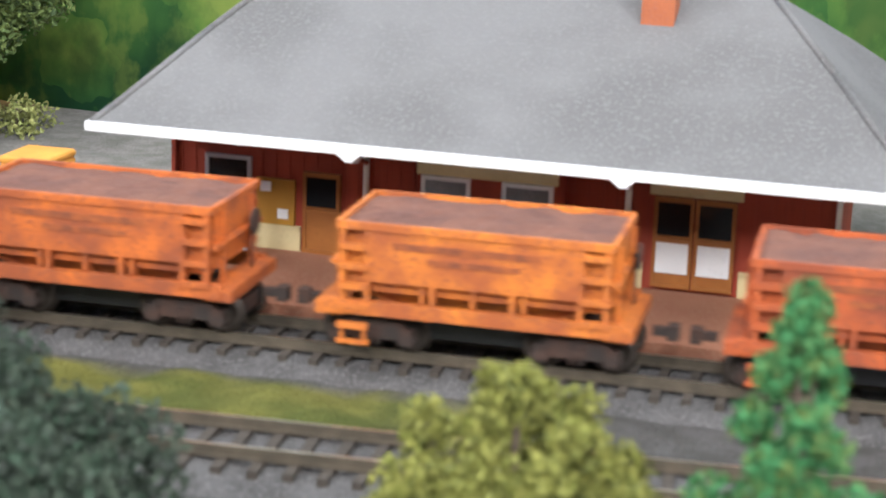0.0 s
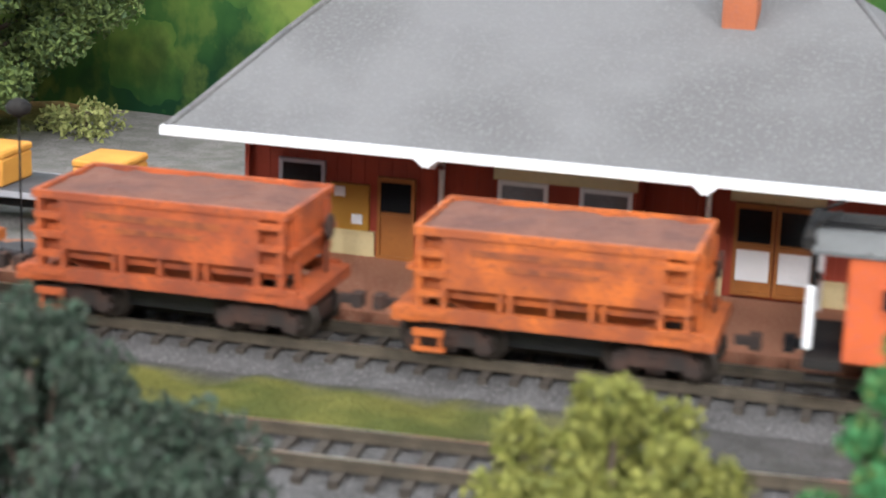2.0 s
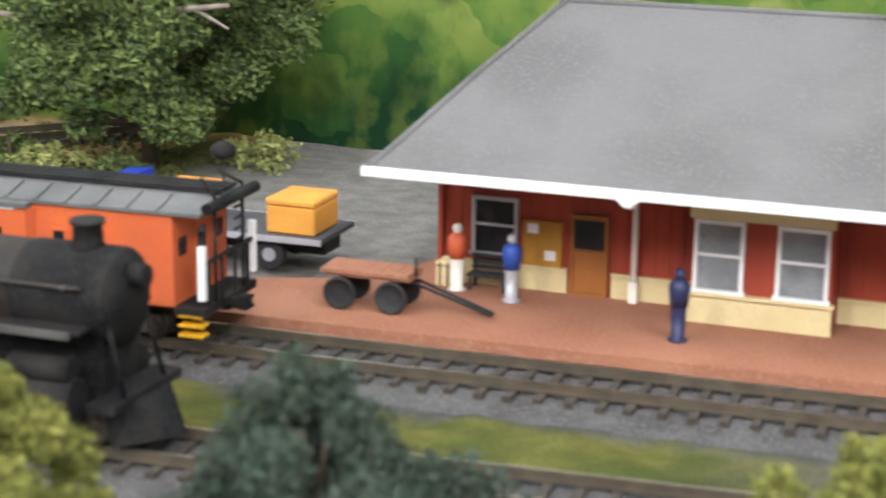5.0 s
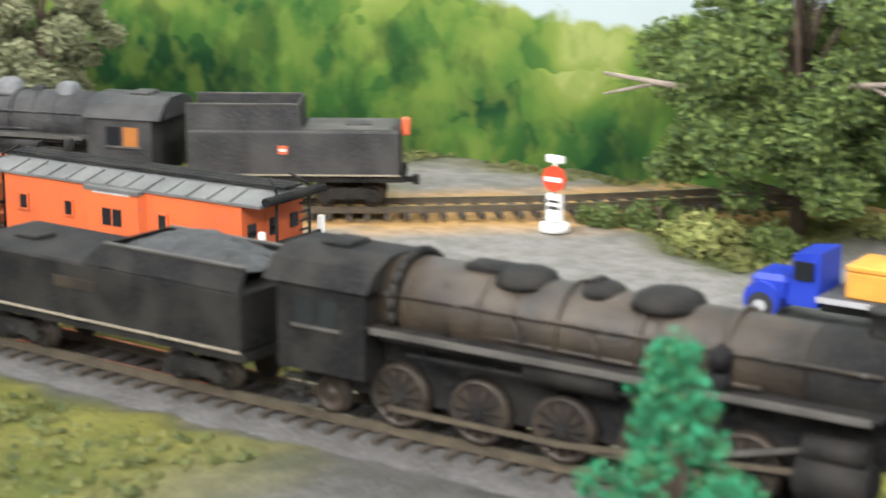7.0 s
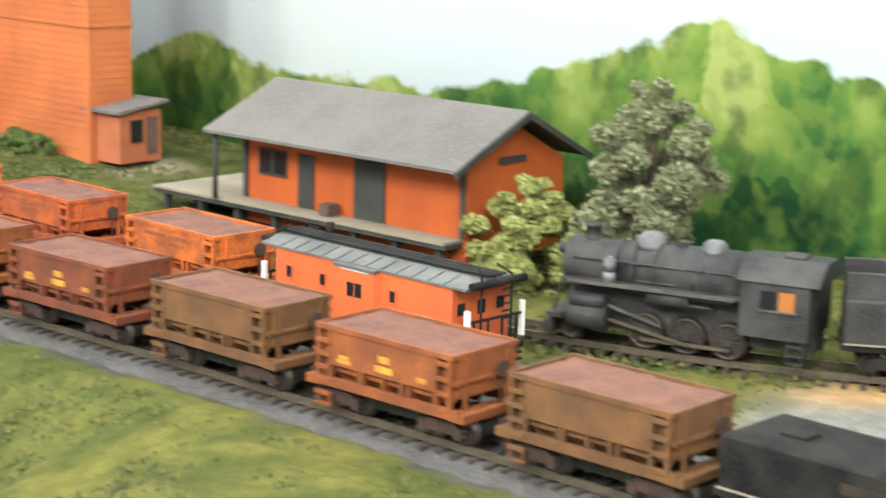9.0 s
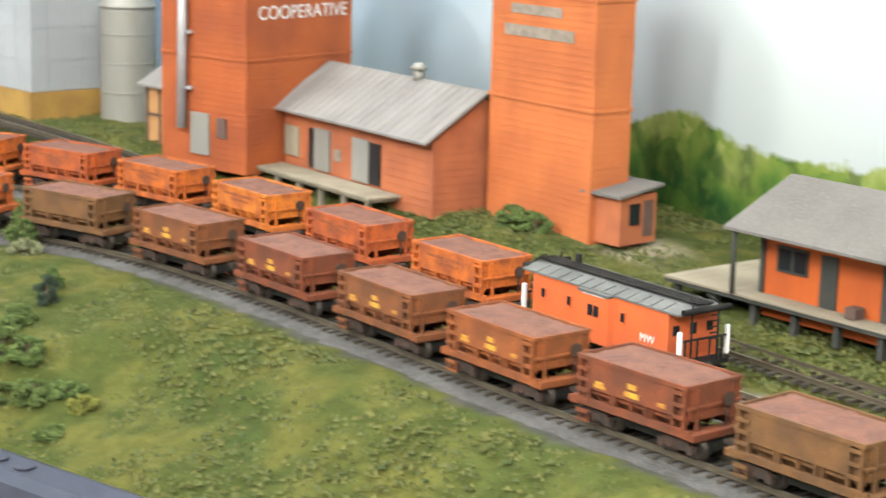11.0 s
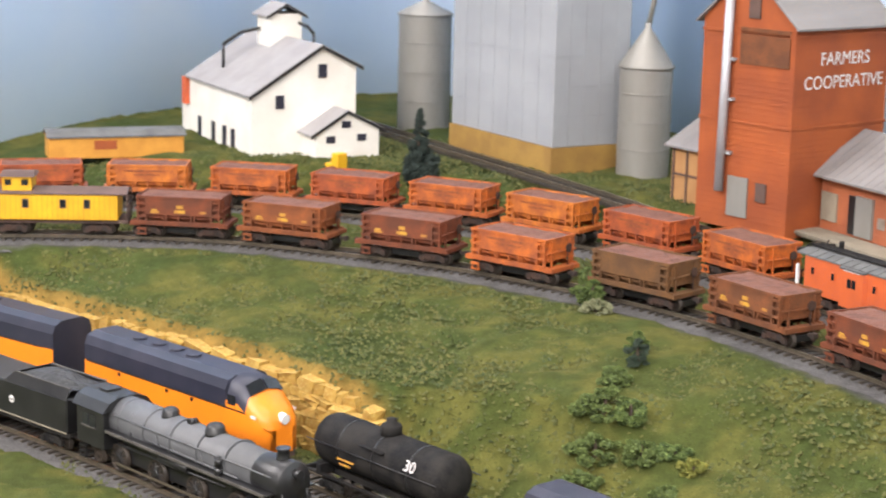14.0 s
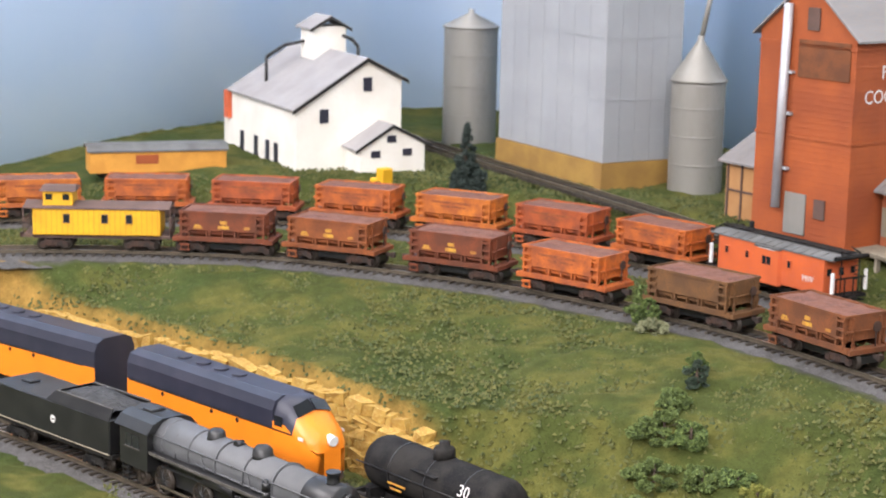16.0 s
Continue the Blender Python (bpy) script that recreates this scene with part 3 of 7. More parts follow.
def make_room():
    for name, b in (("floor", (-3.4, 2.2, -3.2, 0.9, -1.2, -1.15)), ("ceiling", (-3.4, 2.2, -3.2, 0.9, 1.28, 1.33)), ("wall_north", (-3.4, 2.2, 0.85, 0.9, -1.15, 1.28)), ("wall_south", (-3.4, 2.2, -3.2, -3.15, -1.15, 1.28)), ("wall_west", (-3.4, -3.35, -3.15, 0.85, -1.15, 1.28)), ("wall_east", (2.15, 2.2, -3.15, 0.85, -1.15, 1.28))):
        bm = bmesh.new()
        box(bm, *b)
        tagged(finish(name, bm, M_LINER), "plain pale painted room surface", name.split("_")[0], kind="structure")
    # fixtures for the added lamps, all out of view
    for lx, ly in [(x, y) for x in (-1.45, -0.45, 0.55) for y in (-0.45, -1.95)] + [(1.35, -1.2)]:
        root = thing("ceiling_light", "unseen white ceiling light with frosted diffuser, added to light the layout", "ceiling light", pose(lx, ly, 1.28), "ceiling lights")
        bm = bmesh.new()
        box(bm, -0.17, 0.17, -0.62, 0.62, -0.02, 0)
        part("housing", bm, M_WHITE, root)
        bm = bmesh.new()
        box(bm, -0.15, 0.15, -0.6, 0.6, -0.03, -0.021)
        part("diffuser", bm, M_LAMPGLOW, root)


# ---- tracks ----
def sweep(bm, pts, off, w, z0, z1, mi=0, mi_top=None):
    d = np.gradient(pts[:, :2], axis=0)
    d /= np.linalg.norm(d, axis=1)[:, None]
    rows = []
    for p, t in zip(pts, d):
        n = np.array((t[1], -t[0]))
        a, b = p[:2] + n * (off - w), p[:2] + n * (off + w)
        rows.append([bm.verts.new(q) for q in ((*a, p[2] + z0), (*b, p[2] + z0), (*b, p[2] + z1), (*a, p[2] + z1))])
    for A, B in zip(rows, rows[1:]):
        for k in range(4):
            f = bm.faces.new((A[k], A[(k + 1) % 4], B[(k + 1) % 4], B[k]))
            f.material_index = mi_top if (k == 2 and mi_top is not None) else mi
    bmesh.ops.recalc_face_normals(bm, faces=bm.faces)


def make_track(track, label, near=None, pitch=0.0075, bed=True, half=0.0145, deck=0.021, ballast=M_BALLAST):
    root = thing("railway_track", label, "track", group="tracks", kind="structure")
    pts = track.pts
    for off in (-0.0085, 0.0085):
        bm = bmesh.new()
        sweep(bm, pts, off, 0.0005, -0.0026, 0.0, 0, 1)
        sweep(bm, pts, off, 0.0011, -0.0026, -0.0020, 0)
        part("rail", bm, [M_RAIL, M_RAILTOP], root, "weathered metal rail")
    bm = bmesh.new()
    box(bm, -0.0011, 0.0011, -half, half, -0.0045, -0.0026)
    mesh_owner = None
    joined = bmesh.new()
    for k, s in enumerate(np.arange(0.01, track.s[-1] - 0.01, pitch)):
        m = track.at(s, 0.004) @ pose(0, random.uniform(-0.0006, 0.0006), 0, 0, 0, random.uniform(-1.5, 1.5))
        if near and near[0] < m.translation.x < near[1]:
            if mesh_owner is None:
                mesh_owner = part("tie", bm, M_TIE, root)
                mesh_owner.matrix_basis = m
            else:
                ob = new("tie", mesh_owner.data)
                ob.parent = root
                ob.matrix_basis = m
        else:
            vs = [joined.verts.new(m @ Vector(p)) for p in ((-0.0011, -half, -0.0045), (0.0011, -half, -0.0045), (0.0011, half, -0.0045), (-0.0011, half, -0.0045), (-0.0011, -half, -0.0026), (0.0011, -half, -0.0026), (0.0011, half, -0.0026), (-0.0011, half, -0.0026))]
            for q in ((4, 5, 6, 7), (0, 1, 5, 4), (1, 2, 6, 5), (2, 3, 7, 6), (3, 0, 4, 7)):
                joined.faces.new([vs[i] for i in q])
    tagged(part("tie_bed", joined, M_TIE, root, "dark wooden ties"), kind="stuff")
    if bed:
        bm = bmesh.new()
        d = np.gradient(pts[:, :2], axis=0)
        d /= np.linalg.norm(d, axis=1)[:, None]
        rows = []
        prof = [(-deck - 0.012, -0.0095), (-deck, -0.0052), (-0.012, -0.0036), (-0.006, -0.0037), (0, -0.0037), (0.006, -0.0037), (0.012, -0.0036), (deck, -0.0052), (deck + 0.012, -0.0095)]
        for p, t in zip(pts, d):
            n = np.array((t[1], -t[0]))
            rows.append([bm.verts.new((*(p[:2] + n * (o + random.uniform(-0.001, 0.001))), p[2] + z + random.uniform(-0.0005, 0.0005))) for o, z in prof])
        for A, B in zip(rows, rows[1:]):
            for k in range(len(prof) - 1):
                bm.faces.new((A[k], B[k], B[k + 1], A[k + 1])).smooth = True
        bmesh.ops.recalc_face_normals(bm, faces=bm.faces)
        tagged(part("ballast", bm, ballast, root, "fine grey stone ballast"), kind="stuff")
    return root


# ---- rolling stock ----
def wheelset(parent, x, r=0.0048, mat_=None, y=0.0085):
    for sy in (-1, 1):
        bm = bmesh.new()
        lathe(bm, (x, sy * (y - 0.0012), r), (0, sy, 0), [(0, r + 0.0007), (0.0006, r + 0.0007), (0.0007, r), (0.0024, r), (0.0024, r * 0.78), (0.0019, r * 0.7), (0.0022, r * 0.25), (0.0027, r * 0.2)], 14)
        part("wheel", bm, mat_ or M_WHEEL, parent)


def truck(root, x, wb=0.0115, r=0.0048, material=None, y=0.0118):
    tr = new("truck")
    tr.parent = root
    tr.location = (x, 0, 0)
    for sy in (-1, 1):
        bm = bmesh.new()
        a, b = sorted((sy * y, sy * (y + 0.0016)))
        hexa(bm, [(-wb * 0.95, a, 0.0038), (wb * 0.95, a, 0.0038), (wb * 0.95, b, 0.0038), (-wb * 0.95, b, 0.0038)], [(-wb * 0.6, a, 0.0082), (wb * 0.6, a, 0.0082), (wb * 0.6, b, 0.0082), (-wb * 0.6, b, 0.0082)])
        for sx in (-1, 1):
            box(bm, sx * wb * 0.72 - 0.0017, sx * wb * 0.72 + 0.0017, a - 0.0004, b + 0.0004, 0.0028, 0.0066)
        for k in (-1, 0, 1):
            tube(bm, (k * 0.0014, (a + b) / 2 + sy * 0.0008, 0.0025), (k * 0.0014, (a + b) / 2 + sy * 0.0008, 0.0066), 0.0006, seg=6)
        part("side_frame", bm, material or M_TRUCK, tr)
    bm = bmesh.new()
    box(bm, -0.0018, 0.0018, -y, y, 0.0045, 0.008)
    part("bolster", bm, material or M_TRUCK, tr)
    for sx in (-1, 1):
        wheelset(tr, sx * wb * 0.72, r)
    return tr


def coupler(root, x, sx, z=0.0095, material=None):
    bm = bmesh.new()
    a, b = sorted((x, x + sx * 0.0045))
    box(bm, a, b, -0.0011, 0.0011, z - 0.001, z + 0.001)
    a, b = sorted((x + sx * 0.0035, x + sx * 0.0062))
    box(bm, a, b, -0.0019, 0.0019, z - 0.0018, z + 0.0018)
    part("coupler", bm, material or M_TRUCK, root)


def ore_car(name, paint, label, letters=None, seed=0):
    """A short open ore car; x along the track, z = 0 at the rail top."""
    rnd = random.Random(seed)
    root = thing(name, label, "ore car", group="ore cars")
    HL, HY, ZT, ZB = 0.0328, 0.0168, 0.0328, 0.0158
    for sy in (-1, 1):
        bm = bmesh.new()
        box(bm, -0.0245, 0.0245, *sorted((sy * (HY - 0.0009), sy * HY)), 0.0186, ZT - 0.0018)
        part("side_sheet", bm, paint, root)
        bm = bmesh.new()
        box(bm, -HL + 0.001, HL - 0.001, *sorted((sy * (HY - 0.0032), sy * (HY - 0.0022))), ZB, ZT - 0.0018)
        part("inner_side", bm, paint, root)
        # the lower side slopes inwards to the doors
        bm = bmesh.new()
        y1, y2 = sy * (HY - 0.001), sy * (HY - 0.0085)
        hexa(bm, [(-0.0235, y2, 0.0105), (0.0235, y2, 0.0105), (0.0235, y2 - 0.0009 * sy, 0.0105), (-0.0235, y2 - 0.0009 * sy, 0.0105)], [(-0.0245, y1, 0.0186), (0.0245, y1, 0.0186), (0.0245, y1 - 0.0009 * sy, 0.0186), (-0.0245, y1 - 0.0009 * sy, 0.0186)])
        bmesh.ops.recalc_face_normals(bm, faces=bm.faces)
        part("slope_sheet", bm, paint, root)
        for x in (-0.012, 0.0, 0.012):
            bm = bmesh.new()
            hexa(bm, [(x - 0.0005, sy * (HY - 0.0075), 0.0105), (x + 0.0005, sy * (HY - 0.0075), 0.0105), (x + 0.0005, sy * (HY - 0.0005), 0.0142), (x - 0.0005, sy * (HY - 0.0005), 0.0142)], [(x - 0.0005, sy * (HY - 0.002), 0.0182), (x + 0.0005, sy * (HY - 0.002), 0.0182), (x + 0.0005, sy * (HY - 0.0006), 0.0182), (x - 0.0005, sy * (HY - 0.0006), 0.0182)])
            bmesh.ops.recalc_face_normals(bm, faces=bm.faces)
            part("gusset", bm, paint, root)
    for sx in (-1, 1):
        bm = bmesh.new()
        box(bm, *sorted((sx * (HL - 0.0009), sx * HL)), -HY + 0.0032, HY - 0.0032, 0.0172, ZT - 0.0018)
        part("end_sheet", bm, paint, root)
        bm = bmesh.new()
        hexa(bm, [(sx * 0.011, -0.012, 0.0085), (sx * 0.011, 0.012, 0.0085), (sx * 0.012, 0.012, 0.0085), (sx * 0.012, -0.012, 0.0085)], [(sx * (HL - 0.0009), -0.0135, 0.018), (sx * (HL - 0.0009), 0.0135, 0.018), (sx * HL, 0.0135, 0.018), (sx * HL, -0.0135, 0.018)])
        bmesh.ops.recalc_face_normals(bm, faces=bm.faces)
        part("end_slope", bm, paint, root)
    bm = bmesh.new()
    hexa(bm, [(-0.011, -0.007, 0.0075), (0.011, -0.007, 0.0075), (0.011, 0.007, 0.0075), (-0.011, 0.007, 0.0075)], [(-0.022, -0.0105, 0.0155), (0.022, -0.0105, 0.0155), (0.022, 0.0105, 0.0155), (-0.022, 0.0105, 0.0155)])
    bmesh.ops.recalc_face_normals(bm, faces=bm.faces)
    part("hopper_bottom", bm, M_TRUCK, root)
    bm = bmesh.new()
    for sy in (-1, 1):
        a, b = sorted((sy * (HY - 0.0008), sy * (HY + 0.0004)))
        box(bm, -HL, HL, a, b, ZT - 0.0019, ZT)
    for sx in (-1, 1):
        a, b = sorted((sx * (HL - 0.0009), sx * (HL + 0.0003)))
        box(bm, a, b, -HY + 0.0008, HY - 0.0008, ZT - 0.0018, ZT - 0.0001)
    part("top_rim", bm, paint, root)
    # the load: a bumpy heap a little below the rim
    bm = bmesh.new()
    nx, ny = 28, 13
    vs = [[bm.verts.new((-HL + 0.0008 + (2 * HL - 0.0016) * i / (nx - 1), -HY + 0.0007 + (2 * HY - 0.0014) * j / (ny - 1), ZT - 0.0011 + 0.0012 * math.sin(math.pi * i / (nx - 1)) * math.sin(math.pi * j / (ny - 1)) + rnd.uniform(-0.00035, 0.00035) + 0.0008 * noise.noise((i * 0.35 + seed * 7, j * 0.35, seed)))) for j in range(ny)] for i in range(nx)]
    for i in range(nx - 1):
        for j in range(ny - 1):
            bm.faces.new((vs[i][j], vs[i + 1][j], vs[i + 1][j + 1], vs[i][j + 1]))
    part("ore_load", bm, M_ORE, root, "reddish brown crushed iron ore")
    for sy in (-1, 1):
        bm = bmesh.new()
        a, b = sorted((sy * (HY - 0.0018), sy * (HY + 0.0002)))
        box(bm, -0.0352, 0.0352, a, b, 0.0104, 0.0138)
        part("side_sill", bm, paint, root)
        for x in (-0.0252, 0.0252, -0.0312, 0.0312):
            bm = bmesh.new()
            box(bm, x - 0.0007, x + 0.0007, a, b, 0.0138, ZT - 0.0019)
            part("post", bm, paint, root)
        for x in (-0.0095, 0.0095):
            bm = bmesh.new()
            box(bm, x - 0.0006, x + 0.0006, a, b, 0.0138, 0.0186)
            part("strut", bm, paint, root)
        for sx in (-1, 1):
            bm = bmesh.new()
            for k in range(5 if sx * sy > 0 else 4):
                z = 0.0068 + k * 0.0048 if sx * sy > 0 else 0.0128 + k * 0.0052
                p, q = sorted((sx * 0.0248, sx * 0.0322))
                box(bm, p, q, *sorted((sy * (HY - 0.0004), sy * (HY + 0.0007))), z, z + 0.0016)
            part("ladder", bm, paint, root)
            if sx * sy > 0:
                bm = bmesh.new()
                for x in (sx * 0.0258, sx * 0.0312):
                    box(bm, x - 0.0004, x + 0.0004, *sorted((sy * (HY - 0.0008), sy * HY)), 0.0035, 0.0076)
                box(bm, *sorted((sx * 0.0246, sx * 0.0324)), *sorted((sy * (HY - 0.0009), sy * (HY + 0.0003))), 0.003, 0.004)
                part("stirrup_step", bm, paint, root)
    for sx in (-1, 1):
        bm = bmesh.new()
        box(bm, *sorted((sx * (HL - 0.002), sx * 0.0378)), -0.0165, 0.0165, 0.0098, 0.0128)
        for y in (-0.0105, 0.0105):
            box(bm, *sorted((sx * HL, sx * (HL + 0.0012))), y - 0.0007, y + 0.0007, 0.0128, 0.0308)
        box(bm, *sorted((sx * HL, sx * (HL + 0.0013))), -0.0165, 0.0165, 0.0222, 0.0233)
        part("end_frame", bm, paint, root)
        coupler(root, sx * 0.0405, sx, 0.0088)
        truck(root, sx * 0.0245)
    bm = bmesh.new()
    box(bm, -0.037, 0.037, -0.008, 0.008, 0.0035, 0.0078)
    part("underframe", bm, M_GLOSSBLACK, root)
    bm = bmesh.new()
    lathe(bm, (HL + 0.0012, 0.0062, 0.0248), (1, 0, 0), [(0, 0.0007), (0.0012, 0.0007), (0.0012, 0.0032), (0.0019, 0.0032)], 14)
    part("brake_wheel", bm, M_TRUCK, root)
    bm = bmesh.new()
    tube(bm, (HL + 0.002, 0.0062, 0.010), (HL + 0.002, 0.0062, 0.0248), 0.0004, seg=6)
    part("brake_staff", bm, M_TRUCK, root)
    if letters == "dark":
        for sy in (-1, 1):
            for k, (x0, x1, z0, z1) in enumerate(((-0.019, 0.016, 0.0268, 0.0285), (-0.011, 0.011, 0.0238, 0.0252))):
                bm = bmesh.new()
                box(bm, x0, x1, *sorted((sy * HY, sy * (HY + 0.00015))), z0, z1)
                part("lettering_bar", bm, M_DARKLET, root)
    elif letters == "yellow":
        for sy in (-1, 1):
            for x0, x1, z0, z1 in ((-0.0015, 0.0035, 0.0238, 0.0262), (-0.0032, 0.005, 0.0202, 0.0226), (-0.0218, -0.0152, 0.0198, 0.0212), (-0.0208, -0.0165, 0.0214, 0.0228), (0.0165, 0.021, 0.0204, 0.0222)):
                bm = bmesh.new()
                box(bm, x0, x1, *sorted((sy * HY, sy * (HY + 0.00015))), z0, z1)
                part("lettering_bar", bm, M_YELLOWLET, root)
    return root


def strips(root, name, bars, material, sy, y):
    """Thin raised bars of unreadable writing on a side."""
    for x0, x1, z0, z1 in bars:
        bm = bmesh.new()
        box(bm, x0, x1, *sorted((sy * y, sy * (y + 0.0002))), z0, z1)
        part(name, bm, material, root)


def window_on_side(root, x0, x1, z0, z1, sy, y, frame_mat, glass=None):
    bm = bmesh.new()
    t = 0.0006
    Y = sorted((sy * y, sy * (y + 0.0006)))
    box(bm, x0 - t, x0, *Y, z0 - t, z1 + t), box(bm, x1, x1 + t, *Y, z0 - t, z1 + t)
    box(bm, x0, x1, *Y, z0 - t, z0), box(bm, x0, x1, *Y, z1, z1 + t)
    w = part("window", bm, frame_mat, root)
    bm = bmesh.new()
    box(bm, x0, x1, *sorted((sy * (y + 0.0001), sy * (y + 0.0003))), z0, z1)
    part("pane", bm, glass or M_GLASSDARK, w)


def bay_caboose():
    """Orange-red caboose with a bay on each side and end platforms; x forward."""
    root = thing("bay_caboose", "orange-red bay-window caboose with grey roof and white end rails", "caboose")
    H, W, Z0, Z1 = 0.0515, 0.0162, 0.0108, 0.0352
    bm = bmesh.new()
    box(bm, -H, H, -W, W, Z0, Z1, bevel=0.0004)
    part("body", bm, M_CABRED, root)
    for sy in (-1, 1):
        bm = bmesh.new()
        hexa(bm, [(-0.0125, sy * W, Z0 - 0.001), (0.0125, sy * W, Z0 - 0.001), (0.0112, sy * (W + 0.0028), Z0 - 0.001), (-0.0112, sy * (W + 0.0028), Z0 - 0.001)], [(-0.0125, sy * W, Z1 - 0.001), (0.0125, sy * W, Z1 - 0.001), (0.0112, sy * (W + 0.0028), Z1 - 0.001), (-0.0112, sy * (W + 0.0028), Z1 - 0.001)])
        bmesh.ops.recalc_face_normals(bm, faces=bm.faces)
        bay = part("bay", bm, M_CABRED, root)
        for x in (-0.004, 0.0005):
            bm = bmesh.new()
            box(bm, x, x + 0.0036, *sorted((sy * (W + 0.0028), sy * (W + 0.0031))), 0.0232, 0.0288)
            part("pane", bm, M_GLASSDARK, bay)
        bm = bmesh.new()
        box(bm, -0.0118, 0.0118, *sorted((sy * W, sy * (W + 0.0034))), Z1 - 0.001, Z1 + 0.0003)
        part("bay_roof", bm, M_CABROOF, bay)
        for x in (-0.0438, -0.0232, 0.0178):
            window_on_side(root, x, x + 0.0032, 0.0238, 0.0285, sy, W, M_CABRED)
        strips(root, "lettering_bar", [(-0.008, 0.008, 0.0336, 0.0343)] if sy < 0 else [], M_WHITELET, sy, W + 0.0029)
    # a shallow ribbed roof with a walkway along its middle
    bm = bmesh.new()
    prof = [(-W - 0.0008, Z1), (-W - 0.0008, Z1 + 0.0009), (-0.008, Z1 + 0.0033), (0.008, Z1 + 0.0033), (W + 0.0008, Z1 + 0.0009), (W + 0.0008, Z1)]
    a, b = [bm.verts.new((-H - 0.008, y, z)) for y, z in prof], [bm.verts.new((H + 0.008, y, z)) for y, z in prof]
    bm.faces.new(a), bm.faces.new(b[::-1])
    for k in range(6):
        bm.faces.new((a[k], b[k], b[(k + 1) % 6], a[(k + 1) % 6]))
    bmesh.ops.recalc_face_normals(bm, faces=bm.faces)
    part("roof", bm, M_CABROOF, root)
    for k in range(12):
        x = -H + 0.004 + k * (2 * H - 0.008) / 11
        for sy in (-1, 1):
            bm = bmesh.new()
            hexa(bm, [(x - 0.0005, sy * (W + 0.0008), Z1 + 0.0008), (x + 0.0005, sy * (W + 0.0008), Z1 + 0.0008), (x + 0.0005, sy * 0.008, Z1 + 0.0032), (x - 0.0005, sy * 0.008, Z1 + 0.0032)], [(x - 0.0005, sy * (W + 0.0008), Z1 + 0.0015), (x + 0.0005, sy * (W + 0.0008), Z1 + 0.0015), (x + 0.0005, sy * 0.008, Z1 + 0.0039), (x - 0.0005, sy * 0.008, Z1 + 0.0039)])
            part("roof_rib", bm, M_CABROOF, root)
    bm = bmesh.new()
    for y in (-0.0035, 0, 0.0035):
        box(bm, -H - 0.0085, H + 0.0085, y - 0.0014, y + 0.0014, Z1 + 0.0042, Z1 + 0.0049)
    part("roof_walk", bm, M_BLACK, root)
    for sx in (-1, 1):
        bm = bmesh.new()
        box(bm, *sorted((sx * H, sx * (H + 0.0085))), -W, W, 0.009, 0.0112)
        part("end_platform", bm, M_BLACK, root)
        bm = bmesh.new()
        for y in (-0.012, -0.004, 0.004, 0.012):
            box(bm, *sorted((sx * (H + 0.0075), sx * (H + 0.0082))), y - 0.0004, y + 0.0004, 0.0112, 0.0225)
        box(bm, *sorted((sx * (H + 0.0074), sx * (H + 0.0083))), -W, W, 0.0222, 0.0232)
        part("end_rail", bm, M_BLACK, root)
        for sy in (-1, 1):
            bm = bmesh.new()
            box(bm, *sorted((sx * (H + 0.0068), sx * (H + 0.0086))), *sorted((sy * (W - 0.0016), sy * (W + 0.0002))), 0.0135, 0.0275)
            part("grab_post", bm, M_WHITE, root, "white grab rail")
            bm = bmesh.new()
            for k in range(3):
                box(bm, *sorted((sx * (H + 0.001), sx * (H + 0.0078))), *sorted((sy * (W - 0.004), sy * W)), 0.0035 + 0.0026 * k, 0.0042 + 0.0026 * k)
            part("step", bm, M_YELLOW if sy < 0 and sx > 0 else M_BLACK, root)
        for y in (-0.0085, 0.0085):
            bm = bmesh.new()
            tube(bm, (sx * (H + 0.0082), y, 0.0112), (sx * (H + 0.0082), y, Z1 + 0.004), 0.0005, seg=6)
            tube(bm, (sx * (H + 0.0082), y, Z1 + 0.004), (sx * (H + 0.003), y * 0.6, Z1 + 0.0075), 0.0005, seg=6)
            for k in range(6):
                if y > 0:
                    tube(bm, (sx * (H + 0.0082), 0.0085, 0.022 + k * 0.0029), (sx * (H + 0.0082), 0.0035, 0.022 + k * 0.0029), 0.0004, seg=6)
            part("ladder_rail", bm, M_BLACK, root)
        bm = bmesh.new()
        tube(bm, (sx * (H + 0.009), -W + 0.001, Z1 + 0.0018), (sx * (H + 0.009), W - 0.001, Z1 + 0.0018), 0.0016, seg=8)
        part("roof_end_beam", bm, M_BLACK, root)
        bm = bmesh.new()
        box(bm, *sorted((sx * H, sx * (H + 0.0003))), -0.004, 0.004, 0.0118, 0.031)
        part("end_door", bm, M_CABRED, root)
        bm = bmesh.new()
        box(bm, *sorted((sx * (H + 0.0003), sx * (H + 0.0005))), -0.0022, 0.0022, 0.0232, 0.0288)
        part("door_pane", bm, M_GLASSDARK, root)
        for y in (-0.011, 0.011):
            bm = bmesh.new()
            box(bm, *sorted((sx * H, sx * (H + 0.0004))), y - 0.002, y + 0.002, 0.0238, 0.0285)
            part("end_window", bm, M_GLASSDARK, root)
        coupler(root, sx * (H + 0.0075), sx, material=M_BLACK)
        truck(root, sx * 0.0335)
    bm = bmesh.new()
    box(bm, -0.018, 0.018, -0.011, 0.011, 0.005, 0.0114)
    part("underframe_box", bm, M_BLACK, root)
    bm = bmesh.new()
    tube(bm, (-0.042, 0.006, Z1 + 0.003), (-0.042, 0.006, Z1 + 0.009), 0.0018, seg=10)
    part("smoke_jack", bm, M_BLACK, root)
    return root


